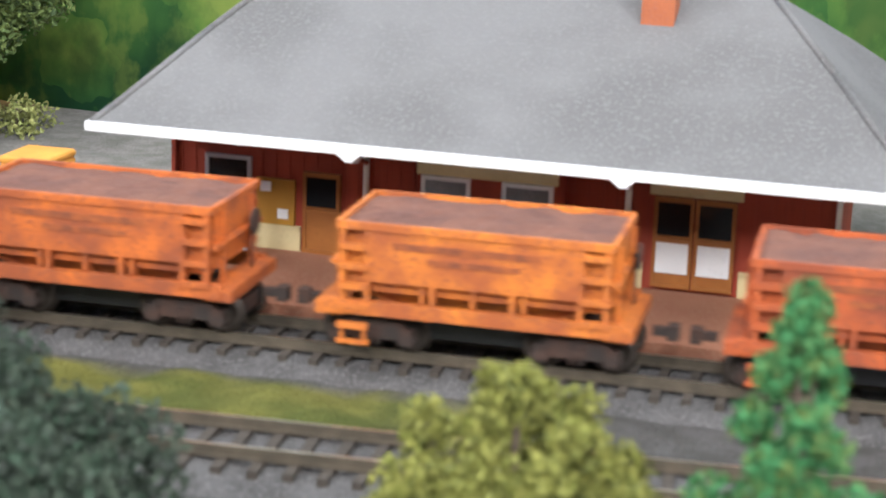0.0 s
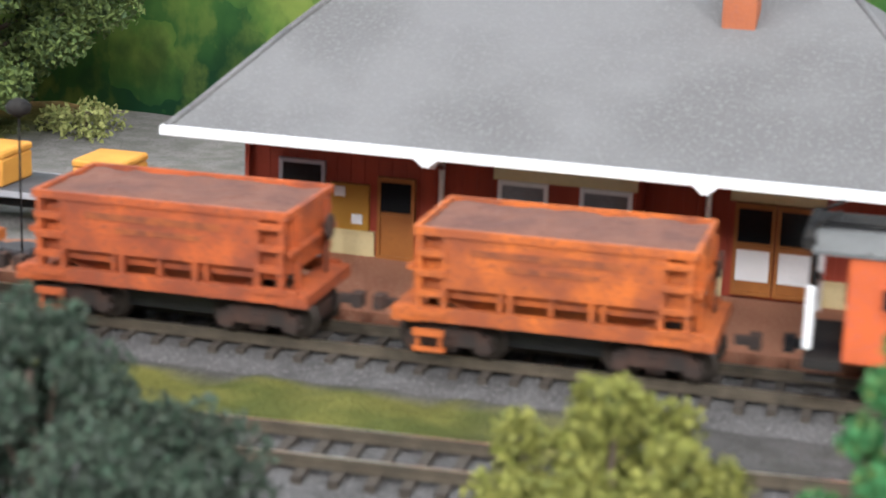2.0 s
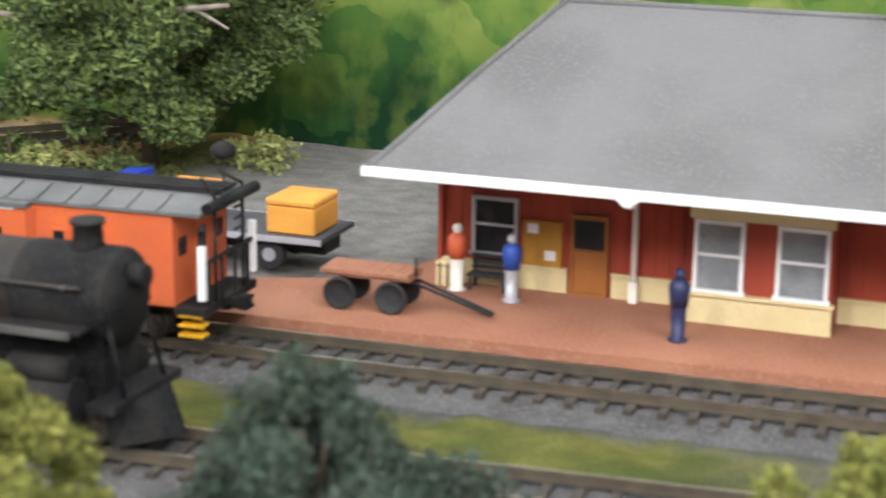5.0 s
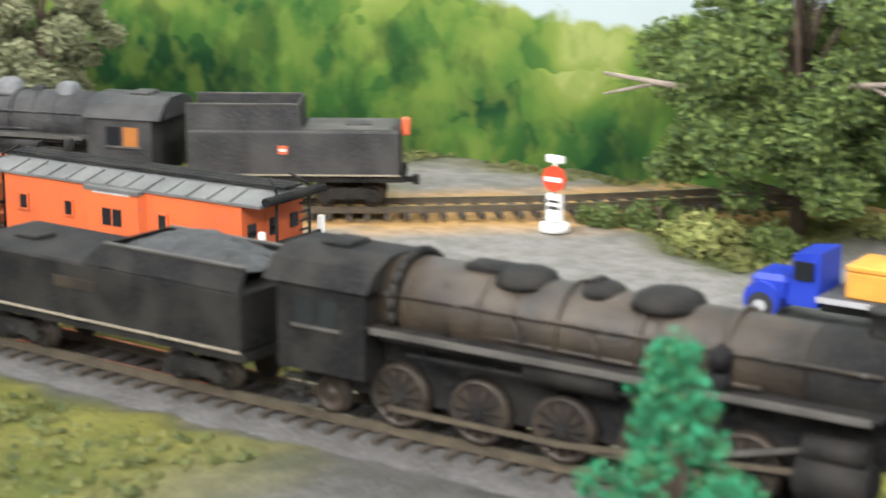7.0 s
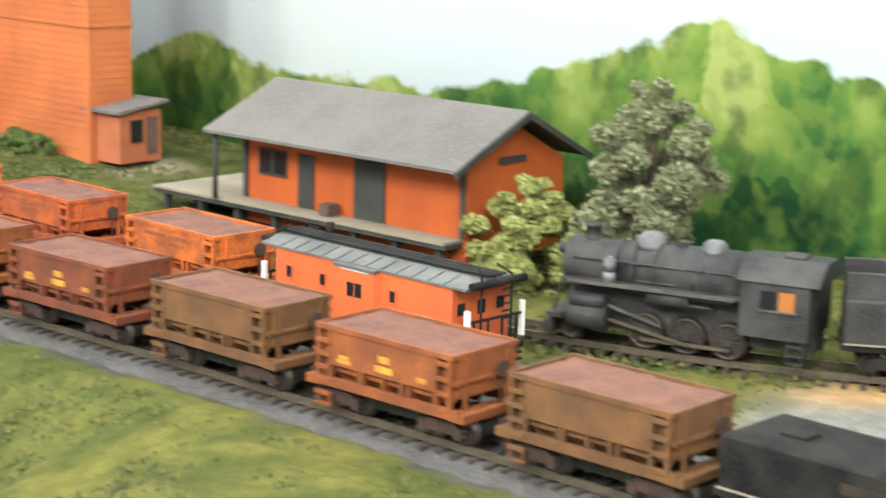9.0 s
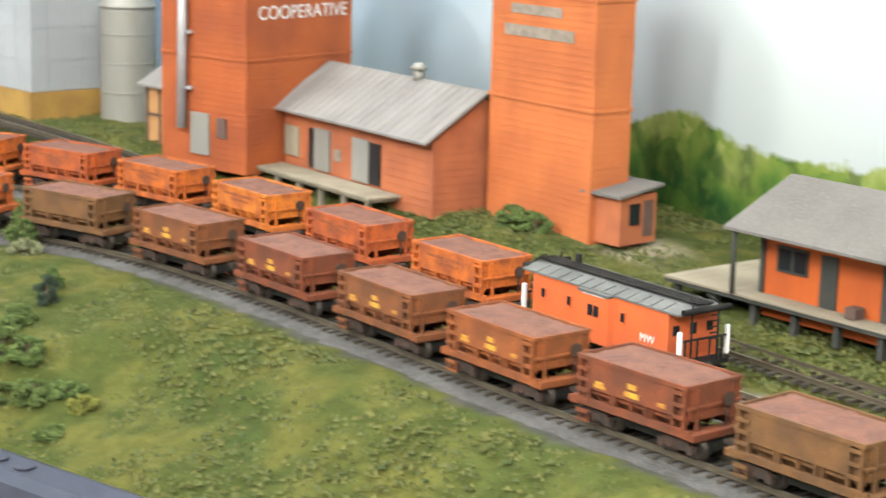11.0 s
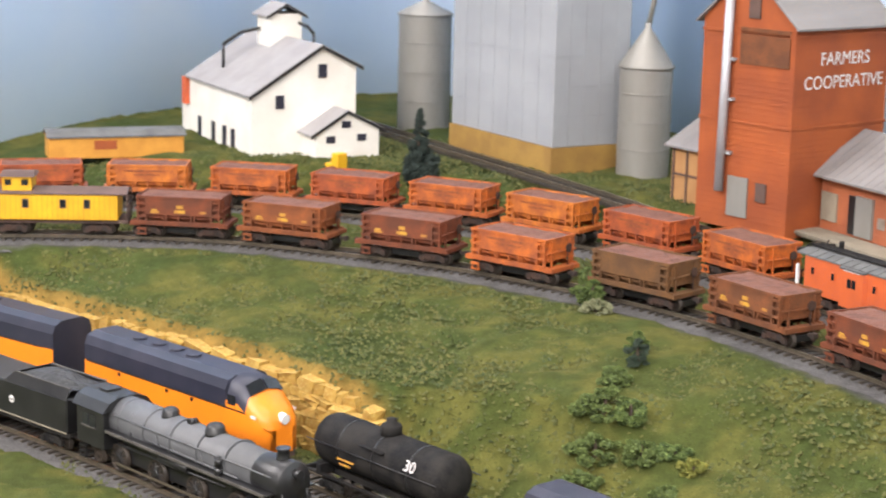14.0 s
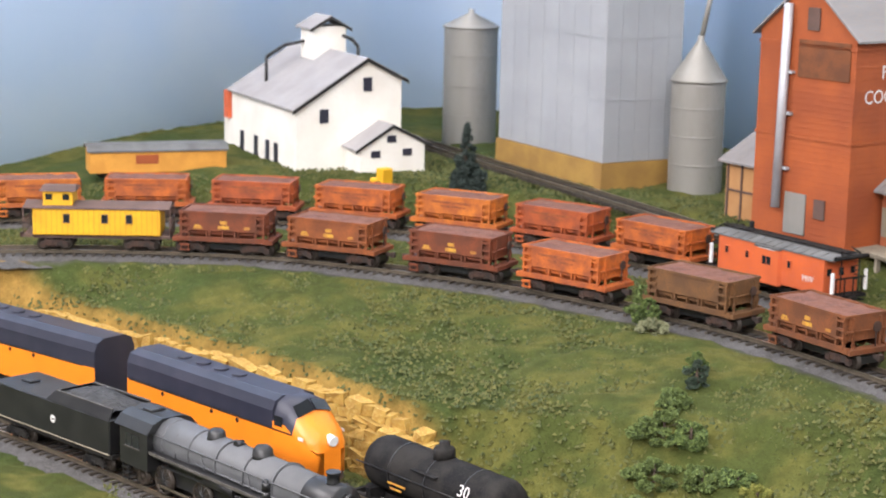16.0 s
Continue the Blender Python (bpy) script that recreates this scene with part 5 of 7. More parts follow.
def diesel_unit(cab=True):
    root = thing("diesel_locomotive" if cab else "diesel_booster", "orange streamlined diesel unit with black roof", "locomotive", group="diesel units")
    H, W, Zs, Zt = 0.088, 0.0168, 0.031, 0.0495
    sec = [(-W, 0.009), (-W, Zs), (-W, 0.0415), (-W * 0.86, 0.047), (-W * 0.5, Zt), (W * 0.5, Zt), (W * 0.86, 0.047), (W, 0.0415), (W, Zs), (W, 0.009)]
    bm = bmesh.new()
    xs = [-H, -H + 0.001, H - 0.03 if cab else H]
    rings = [[bm.verts.new((x, y, z)) for y, z in sec] for x in xs]
    for A, B in zip(rings, rings[1:]):
        for k in range(10):
            f = bm.faces.new((A[k], A[(k + 1) % 10], B[(k + 1) % 10], B[k]))
            f.material_index = 1 if k in (1, 2, 3, 4, 5, 6, 7) else 0
    bm.faces.new(rings[0][::-1]).material_index = 1
    bm.faces.new(rings[-1]).material_index = 1
    bmesh.ops.recalc_face_normals(bm, faces=bm.faces)
    part("body", bm, [M_DIESELOR, M_NAVYBLACK], root)
    if cab:
        bm = bmesh.new()
        rows = [(H - 0.03, 1.0, Zt, 1), (H - 0.019, 1.0, Zt - 0.0008, 1), (H - 0.0125, 0.98, 0.0425, 1), (H - 0.007, 0.95, 0.0375, 0), (H - 0.001, 0.84, 0.034, 0), (H + 0.003, 0.62, 0.029, 0), (H + 0.0045, 0.38, 0.023, 0)]
        rings = []
        for x, wf, zt, _ in rows:
            w = W * wf
            rings.append([bm.verts.new(p) for p in ((x, -w, 0.007), (x, -w, min(0.022, zt)), (x, -w, zt * 0.72), (x, -w * 0.8, zt * 0.93), (x, -w * 0.4, zt), (x, w * 0.4, zt), (x, w * 0.8, zt * 0.93), (x, w, zt * 0.72), (x, w, min(0.022, zt)), (x, w, 0.007))])
        for (A, B), r in zip(zip(rings, rings[1:]), rows):
            for k in range(10):
                f = bm.faces.new((A[k], A[(k + 1) % 10], B[(k + 1) % 10], B[k]))
                f.smooth = True
                f.material_index = 1 if r[3] and k in (2, 3, 4, 5, 6) and r[0] < H - 0.018 else 0
        bm.faces.new(rings[-1])
        bmesh.ops.recalc_face_normals(bm, faces=bm.faces)
        nose = part("nose", bm, [M_DIESELOR, M_NAVYBLACK], root, "rounded orange nose")
        for sy in (-1, 1):
            bm = bmesh.new()
            hexa(bm, [(H - 0.0175, sy * 0.0008, 0.0487), (H - 0.0175, sy * 0.0118, 0.046), (H - 0.0168, sy * 0.0118, 0.0462), (H - 0.0168, sy * 0.0008, 0.0489)], [(H - 0.0118, sy * 0.0008, 0.0432), (H - 0.0118, sy * 0.0125, 0.0406), (H - 0.0111, sy * 0.0125, 0.0408), (H - 0.0111, sy * 0.0008, 0.0434)])
            bmesh.ops.recalc_face_normals(bm, faces=bm.faces)
            part("windshield", bm, M_GLASSDARK, nose)
            bm = bmesh.new()
            box(bm, H - 0.028, H - 0.021, *sorted((sy * (W + 0.0001), sy * (W + 0.0004))), 0.0335, 0.0395)
            part("cab_side_window", bm, M_GLASSDARK, nose)
            strips(root, "number_board", [(H - 0.008, H - 0.0035, 0.0285, 0.0305)], M_WHITELET, sy, W * 0.93)
        bm = bmesh.new()
        tube(bm, (H + 0.001, 0, 0.0285), (H + 0.0058, 0, 0.0278), 0.0032, seg=14)
        part("headlight", bm, M_WHITE, nose)
        bm = bmesh.new()
        hexa(bm, [(H - 0.008, -0.0145, 0.0035), (H + 0.0045, -0.008, 0.0035), (H + 0.0045, 0.008, 0.0035), (H - 0.008, 0.0145, 0.0035)], [(H - 0.008, -0.0155, 0.0078), (H + 0.004, -0.009, 0.0078), (H + 0.004, 0.009, 0.0078), (H - 0.008, 0.0155, 0.0078)])
        part("pilot", bm, M_TRUCK, root)
    for x in (-0.05, -0.03, -0.012, 0.006):
        bm = bmesh.new()
        tube(bm, (x, 0, Zt), (x, 0, Zt + 0.0011), 0.0048, seg=14)
        part("roof_fan", bm, M_NAVYBLACK, root)
    for sy in (-1, 1):
        for x in (-0.05, 0.0, 0.025):
            bm = bmesh.new()
            tube(bm, (x, sy * W, 0.0285), (x, sy * (W + 0.0003), 0.0285), 0.0014, seg=10)
            part("porthole", bm, M_GLASSDARK, root)
        bm = bmesh.new()
        box(bm, -H + 0.002, H - 0.012, *sorted((sy * W, sy * (W + 0.0003))), 0.0305, 0.0313)
        part("belt_stripe", bm, M_GLOSSBLACK, root)
    for sx in (-1, 1):
        truck(root, sx * 0.053, 0.0145, 0.0052, M_BLACK)
    bm = bmesh.new()
    box(bm, -0.02, 0.02, -0.0135, 0.0135, 0.004, 0.009)
    part("fuel_tank", bm, M_BLACK, root)
    return root


def tank_car(label, seg_label=True):
    root = thing("tank_car", label, "tank car", group="tank cars")
    H, R, zc = 0.056, 0.0150, 0.0285
    bm = bmesh.new()
    lathe(bm, (-H, 0, zc), (1, 0, 0), [(0, 0.002), (0.001, R * 0.6), (0.0035, R * 0.9), (0.007, R), (2 * H - 0.007, R), (2 * H - 0.0035, R * 0.9), (2 * H - 0.001, R * 0.6), (2 * H, 0.002)], 28)
    part("tank_shell", bm, M_BLACK, root)
    for x in (-0.03, 0.0, 0.03):
        bm = bmesh.new()
        lathe(bm, (x, 0, zc), (1, 0, 0), [(0, R + 0.0002), (0.001, R + 0.0002)], 28)
        part("tank_band", bm, M_GLOSSBLACK, root)
    bm = bmesh.new()
    lathe(bm, (0, 0, zc + R - 0.0015), (0, 0, 1), [(0, 0.0062), (0.0055, 0.006), (0.0068, 0.0052), (0.0072, 0.003), (0.0098, 0.003), (0.01, 0.0006)], 18)
    part("dome", bm, M_BLACK, root)
    bm = bmesh.new()
    box(bm, -0.01, 0.01, -0.0155, 0.0155, zc + R - 0.0075, zc + R - 0.0067)
    part("dome_platform", bm, M_BLACK, root)
    bm = bmesh.new()
    box(bm, -H - 0.003, H + 0.003, -0.005, 0.005, 0.009, 0.0125)
    for sy in (-1, 1):
        box(bm, -H - 0.002, H + 0.002, *sorted((sy * 0.013, sy * 0.0155)), 0.0105, 0.0115)
    for sx in (-1, 1):
        box(bm, *sorted((sx * (H - 0.012), sx * (H - 0.008))), -0.0155, 0.0155, 0.0105, 0.0165)
        box(bm, *sorted((sx * (H + 0.0015), sx * (H + 0.004))), -0.0155, 0.0155, 0.0095, 0.0125)
    part("frame", bm, M_BLACK, root)
    for sy in (-1, 1):
        bm = bmesh.new()
        tube(bm, (-H, sy * 0.0162, zc + 0.002), (H, sy * 0.0162, zc + 0.002), 0.0004, seg=6)
        for x in (-0.04, -0.013, 0.013, 0.04):
            tube(bm, (x, sy * 0.0162, zc + 0.002), (x, sy * 0.014, zc + 0.001), 0.0003, seg=5)
        part("handrail", bm, M_GLOSSBLACK, root)
    for sx in (-1, 1):
        coupler(root, sx * (H + 0.003), sx, material=M_BLACK)
        truck(root, sx * 0.037, material=M_BLACK)
    return root


def text_on(root, body, size, m, material, name="lettering"):
    cu = bpy.data.curves.new(name, "FONT")
    cu.body, cu.size, cu.extrude, cu.align_x, cu.align_y = body, size, 0.0001, "CENTER", "CENTER"
    tmp = new("tmp", cu)
    me = bpy.data.meshes.new_from_object(tmp.evaluated_get(bpy.context.evaluated_depsgraph_get()))
    bpy.data.objects.remove(tmp)
    me.materials.clear()
    me.materials.append(material)
    ob = new(name, me)
    ob.parent = root
    ob.matrix_basis = m
    return ob


# ---- buildings ----
def slab_roof(bm, prof, x0, x1, t):
    """A roof sheet of thickness t along x over the profile (y, z)."""
    a = [bm.verts.new((x0, y, z)) for y, z in prof] + [bm.verts.new((x0, y, z - t)) for y, z in prof[::-1]]
    b = [bm.verts.new((x1, v.co.y, v.co.z)) for v in a]
    n = len(a)
    bm.faces.new(a), bm.faces.new(b[::-1])
    for k in range(n):
        bm.faces.new((a[k], b[k], b[(k + 1) % n], a[(k + 1) % n]))
    bmesh.ops.recalc_face_normals(bm, faces=bm.faces)


def gable_walls(bm, x0, x1, prof):
    """A solid house body along x with the outline (y, z)."""
    a, b = [bm.verts.new((x0, y, z)) for y, z in prof], [bm.verts.new((x1, y, z)) for y, z in prof]
    n = len(a)
    bm.faces.new(a), bm.faces.new(b[::-1])
    for k in range(n):
        bm.faces.new((a[k], b[k], b[(k + 1) % n], a[(k + 1) % n]))
    bmesh.ops.recalc_face_normals(bm, faces=bm.faces)


def front_window(root, x0, x1, z0, z1, y, frame_mat, glass, bars=1, t=0.0011, depth=0.0012):
    """A window on a wall that faces -y, proud of it."""
    bm = bmesh.new()
    Y = (y - depth, y)
    box(bm, x0, x0 + t, *Y, z0, z1), box(bm, x1 - t, x1, *Y, z0, z1)
    box(bm, x0 + t, x1 - t, *Y, z1 - t, z1), box(bm, x0 - 0.0006, x1 + 0.0006, y - depth - 0.0006, y, z0 - t, z0)
    for k in range(bars):
        z = z0 + (z1 - z0) * (k + 1) / (bars + 1)
        box(bm, x0 + t, x1 - t, *Y, z - t * 0.35, z + t * 0.35)
    w = part("window_frame", bm, frame_mat, root)
    bm = bmesh.new()
    box(bm, x0 + t, x1 - t, y - depth * 0.45, y - depth * 0.1, z0, z1 - t)
    part("pane", bm, glass, w)


def front_door(root, x0, x1, z0, z1, y, paint, glass=True, paper=False):
    bm = bmesh.new()
    box(bm, x0, x1, y - 0.0008, y, z0, z1)
    t = 0.001
    for a, b, c, d in ((x0, x0 + t, z0, z1), (x1 - t, x1, z0, z1), (x0 + t, x1 - t, z1 - t, z1), (x0 + t, x1 - t, z0, z0 + t), (x0 + t, x1 - t, z0 + (z1 - z0) * 0.5, z0 + (z1 - z0) * 0.55)):
        box(bm, a, b, y - 0.0014, y - 0.0008, c, d)
    dr = part("door", bm, paint, root)
    if glass:
        bm = bmesh.new()
        box(bm, x0 + t, x1 - t, y - 0.0011, y - 0.0009, z0 + (z1 - z0) * 0.58, z1 - t * 1.5)
        part("door_pane", bm, M_GLASSDARK, dr)
    if paper:
        bm = bmesh.new()
        box(bm, x0 + t, x1 - t, y - 0.0012, y - 0.001, z0 + t * 4.0, z0 + (z1 - z0) * 0.5)
        part("white_panel", bm, M_WHITE, dr)


def depot():
    root = thing("depot", "red and cream wooden depot with wide grey hipped roof", "station building", pose(0.0008, -0.0042, 0.0045, 0, 0, 3.3))
    X0, X1, Y0, Y1, ZE = 0.006, 0.194, 0.042, 0.112, 0.0408
    bm = bmesh.new()
    box(bm, X0, X1, Y0, Y1, 0, ZE)
    part("wall", bm, M_DEPOTRED, root)
    for x0, x1 in ((X0 - 0.0008, 0.0445), (0.0575, 0.083), (0.121, 0.143), (0.169, X1 + 0.0008)):
        bm = bmesh.new()
        box(bm, x0, x1, Y0 - 0.001, Y0, 0, 0.0064)
        part("wainscot", bm, M_CREAM, root, "cream lower boards")
        bm = bmesh.new()
        box(bm, x0, x1, Y0 - 0.0016, Y0, 0.0064, 0.0072)
        part("dado_rail", bm, M_CREAM, root)
    bm = bmesh.new()
    for k in range(46):
        x = X0 + 0.002 + k * 0.0041
        box(bm, x, x + 0.0003, Y0 - 0.0003, Y0, 0.0072, ZE)
    part("board_seams", bm, M_DEPOTRED, root)
    # the projecting bay with two sash windows
    bm = bmesh.new()
    box(bm, 0.083, 0.121, 0.0285, Y0, 0, ZE)
    bay = part("bay", bm, M_DEPOTRED, root)
    bm = bmesh.new()
    box(bm, 0.0825, 0.1215, 0.0272, 0.0285, 0, 0.0078)
    box(bm, 0.0818, 0.1222, 0.0262, 0.0285, 0.0078, 0.0087)
    part("bay_base", bm, M_CREAM, bay)
    bm = bmesh.new()
    box(bm, 0.0825, 0.1215, 0.0275, 0.0285, 0.029, 0.036)
    part("bay_lintel", bm, M_CREAM, bay)
    front_window(bay, 0.0838, 0.0975, 0.0096, 0.0288, 0.0285, M_WHITE, M_GLASSGREY)
    front_window(bay, 0.1062, 0.1202, 0.0096, 0.0288, 0.0285, M_WHITE, M_GLASSGREY)
    front_window(root, 0.0155, 0.0295, 0.0098, 0.0262, Y0, M_SPOUT, M_GLASSDARK)
    bm = bmesh.new()
    box(bm, 0.0312, 0.0428, Y0 - 0.0012, Y0, 0.0073, 0.0205)
    bd = part("notice_board", bm, M_OCHRE, root, "ochre notice board with two paper notes")
    for x, z in ((0.0325, 0.0168), (0.0378, 0.0092)):
        bm = bmesh.new()
        box(bm, x, x + 0.0032, Y0 - 0.0015, Y0 - 0.0012, z, z + 0.0028)
        part("paper_note", bm, M_WHITE, bd)
    front_door(root, 0.0455, 0.0565, 0, 0.0235, Y0 - 0.0005, M_DOORBROWN)
    for x in (0.1455, 0.1567):
        front_door(root, x, x + 0.0108, 0.0012, 0.0262, Y0 - 0.0005, M_DOORBROWN, paper=True)
    bm = bmesh.new()
    box(bm, 0.144, 0.169, Y0 - 0.0012, Y0, 0.0265, 0.0315)
    part("door_lintel", bm, M_CREAM, root)
    # hipped roof with a slight flare at the eaves
    XR, YR, ZR = 0.216, 0.154, 0.0788
    lev = [(0, 0.0, 0.0408), (0.10, 0.06, 0.0443), (0.55, 0.53, 0.0622), (1, 1, ZR)]
    rx0, rx1, ry = 0.031, 0.168, 0.077
    bm = bmesh.new()
    rings = []
    for f, _, z in lev:
        rings.append([bm.verts.new(p) for p in ((rx0 * f, ry * f, z), (XR + (rx1 - XR) * f, ry * f, z), (XR + (rx1 - XR) * f, YR + (ry - YR) * f + 0.0002, z), (rx0 * f, YR + (ry - YR) * f + 0.0002, z))])
    for A, B in zip(rings, rings[1:]):
        for k in range(4):
            bm.faces.new((A[k], A[(k + 1) % 4], B[(k + 1) % 4], B[k]))
    bm.faces.new(rings[-1]), bm.faces.new(rings[0][::-1])
    roof = part("roof", bm, M_SHINGLE, root, "grey shingle hipped roof")
    for x0, y0, x1, y1 in ((0, 0, rx0, ry), (XR, 0, rx1, ry)):
        bm = bmesh.new()
        for (f, _, z), (g, _, w) in zip(lev, lev[1:]):
            tube(bm, (x0 + (x1 - x0) * f, y0 + (y1 - y0) * f, z), (x0 + (x1 - x0) * g, y0 + (y1 - y0) * g, w), 0.0011, seg=6)
        part("hip_cap", bm, M_SHINGLE, roof)
    bm = bmesh.new()
    tube(bm, (rx0, ry, ZR), (rx1, ry, ZR), 0.0011, seg=6)
    part("ridge_cap", bm, M_SHINGLE, roof)
    for a, b in (((-0.0012, XR + 0.0012), (-0.0014, 0.0002)), ((-0.0012, XR + 0.0012), (YR - 0.0002, YR + 0.0014)), ((-0.0014, 0.0002), (0.0004, YR - 0.0004)), ((XR - 0.0002, XR + 0.0014), (0.0004, YR - 0.0004))):
        bm = bmesh.new()
        box(bm, *a, *b, 0.0388, 0.0412)
        part("fascia", bm, M_WHITE, roof, "white painted fascia")
    for x, xb in ((0.0645, 0.0725), (0.1385, 0.1435)):
        bm = bmesh.new()
        tube(bm, (x, 0.0392, 0), (x, 0.0392, 0.0385), 0.0009, seg=8)
        box(bm, x - 0.0012, x + 0.0012, 0.038, 0.0404, 0, 0.006)
        post = part("porch_post", bm, M_WARMWHITE, root)
        bm = bmesh.new()
        hexa(bm, [(xb - 0.0008, -0.0016, 0.0368), (xb + 0.0008, -0.0016, 0.0368), (xb + 0.0008, 0.004, 0.0355), (xb - 0.0008, 0.004, 0.0355)], [(xb - 0.003, -0.0018, 0.0387), (xb + 0.003, -0.0018, 0.0387), (xb + 0.003, 0.006, 0.0387), (xb - 0.003, 0.006, 0.0387)])
        bmesh.ops.recalc_face_normals(bm, faces=bm.faces)
        part("bracket", bm, M_WHITE, post)
        bm = bmesh.new()
        tube(bm, (xb, 0.003, 0.0368), (x, 0.0392, 0.028), 0.0007, seg=6)
        part("brace", bm, M_DEPOTRED, post)
    for x in (X0 - 0.0006, X1 - 0.0006):
        bm = bmesh.new()
        box(bm, x, x + 0.0013, Y0 - 0.0018, Y0 + 0.0006, 0, ZE - 0.001)
        part("corner_board", bm, M_DEPOTRED if x < 0.1 else M_WARMWHITE, root)
    bm = bmesh.new()
    box(bm, 0.1358, 0.1448, 0.0575, 0.0665, 0.055, 0.098)
    box(bm, 0.1348, 0.1458, 0.0565, 0.0675, 0.098, 0.101)
    part("chimney", bm, M_BRICK, root, "red brick chimney")
    return root


def freight_house():
    root = thing("freight_house", "orange board freight house with dark doors and grey gable roof", "freight shed", pose(-0.752, 0.0, 0.012, 0, 0, 4.5))
    L = 0.176
    bm = bmesh.new()
    gable_walls(bm, 0.012, L - 0.01, [(0.018, 0.0), (0.018, 0.045), (0.05, 0.066), (0.09, 0.045), (0.09, 0.0)])
    part("wall", bm, M_FHRED, root)
    bm = bmesh.new()
    slab_roof(bm, [(-0.002, 0.0485), (0.05, 0.0722), (0.1, 0.047)], 0.0, L, 0.0016)
    roof = part("roof", bm, M_TARPAPER, root, "weathered grey tarpaper roof")
    bm = bmesh.new()
    slab_roof(bm, [(-0.0025, 0.0478), (0.05, 0.0715), (0.1005, 0.0463)], L - 0.0002, L + 0.001, 0.0032)
    part("barge_board", bm, M_DKTRIM, roof)
    for x0, x1 in ((0.052, 0.063), (0.092, 0.113)):
        bm = bmesh.new()
        box(bm, x0, x1, 0.0168, 0.018, 0.0125, 0.04 if x1 < 0.1 else 0.0425)
        part("door", bm, M_DKTRIM, root, "dark sliding door")
    bm = bmesh.new()
    box(bm, 0.022, 0.043, 0.017, 0.018, 0.026, 0.04)
    w = part("window", bm, M_DKTRIM, root)
    for x in (0.0235, 0.034):
        bm = bmesh.new()
        box(bm, x, x + 0.008, 0.0165, 0.017, 0.0275, 0.0385)
        part("pane", bm, M_GLASSDARK, w)
    for x in (0.012, L - 0.012):
        bm = bmesh.new()
        box(bm, x - 0.0014, x + 0.0014, 0.0165, 0.0185, 0.0125, 0.046)
        part("corner_board", bm, M_DKTRIM, root)
    for x in (0.004,):
        bm = bmesh.new()
        tube(bm, (x, 0.003, 0.012), (x, 0.003, 0.05), 0.0014, seg=8)
        part("porch_post", bm, M_DKTRIM, root)
    bm = bmesh.new()
    box(bm, L - 0.0102, L - 0.0095, 0.03, 0.07, 0.0125, 0.036)
    part("end_door", bm, M_FHRED, root)
    bm = bmesh.new()
    box(bm, L - 0.0098, L - 0.0092, 0.04, 0.06, 0.046, 0.0495)
    part("sign_board", bm, M_DKTRIM, root)
    bm = bmesh.new()
    box(bm, 0.076, 0.083, 0.008, 0.016, 0.0125, 0.0185, bevel=0.0004)
    part("crate", bm, M_BRNROOF, root)
    # loading platform of separate planks
    deck = thing("loading_platform", "weathered grey plank loading platform on dark posts", "platform", pose(-0.80, 0.0, 0.012, 0, 0, 4.5))
    bm = bmesh.new()
    box(bm, 0, 0.212, 0.001, 0.098, 0.0085, 0.0108)
    part("joist_frame", bm, M_DKTRIM, deck)
    proto = None
    for k in range(50):
        m = pose(0.0021 + k * 0.00424, 0, random.uniform(-0.0001, 0.0001))
        if proto is None:
            bm = bmesh.new()
            box(bm, -0.0019, 0.0019, 0, 0.099, 0.0109, 0.0122)
            proto = part("plank", bm, M_PLANK, deck)
            proto.matrix_basis = m
        else:
            ob = new("plank", proto.data)
            ob.parent, ob.matrix_basis = deck, m
    for k in range(8):
        for y in (0.004, 0.09):
            bm = bmesh.new()
            box(bm, 0.004 + k * 0.0285, 0.0075 + k * 0.0285, y, y + 0.0035, -0.004, 0.0085)
            part("post", bm, M_DKTRIM, deck)
    return root


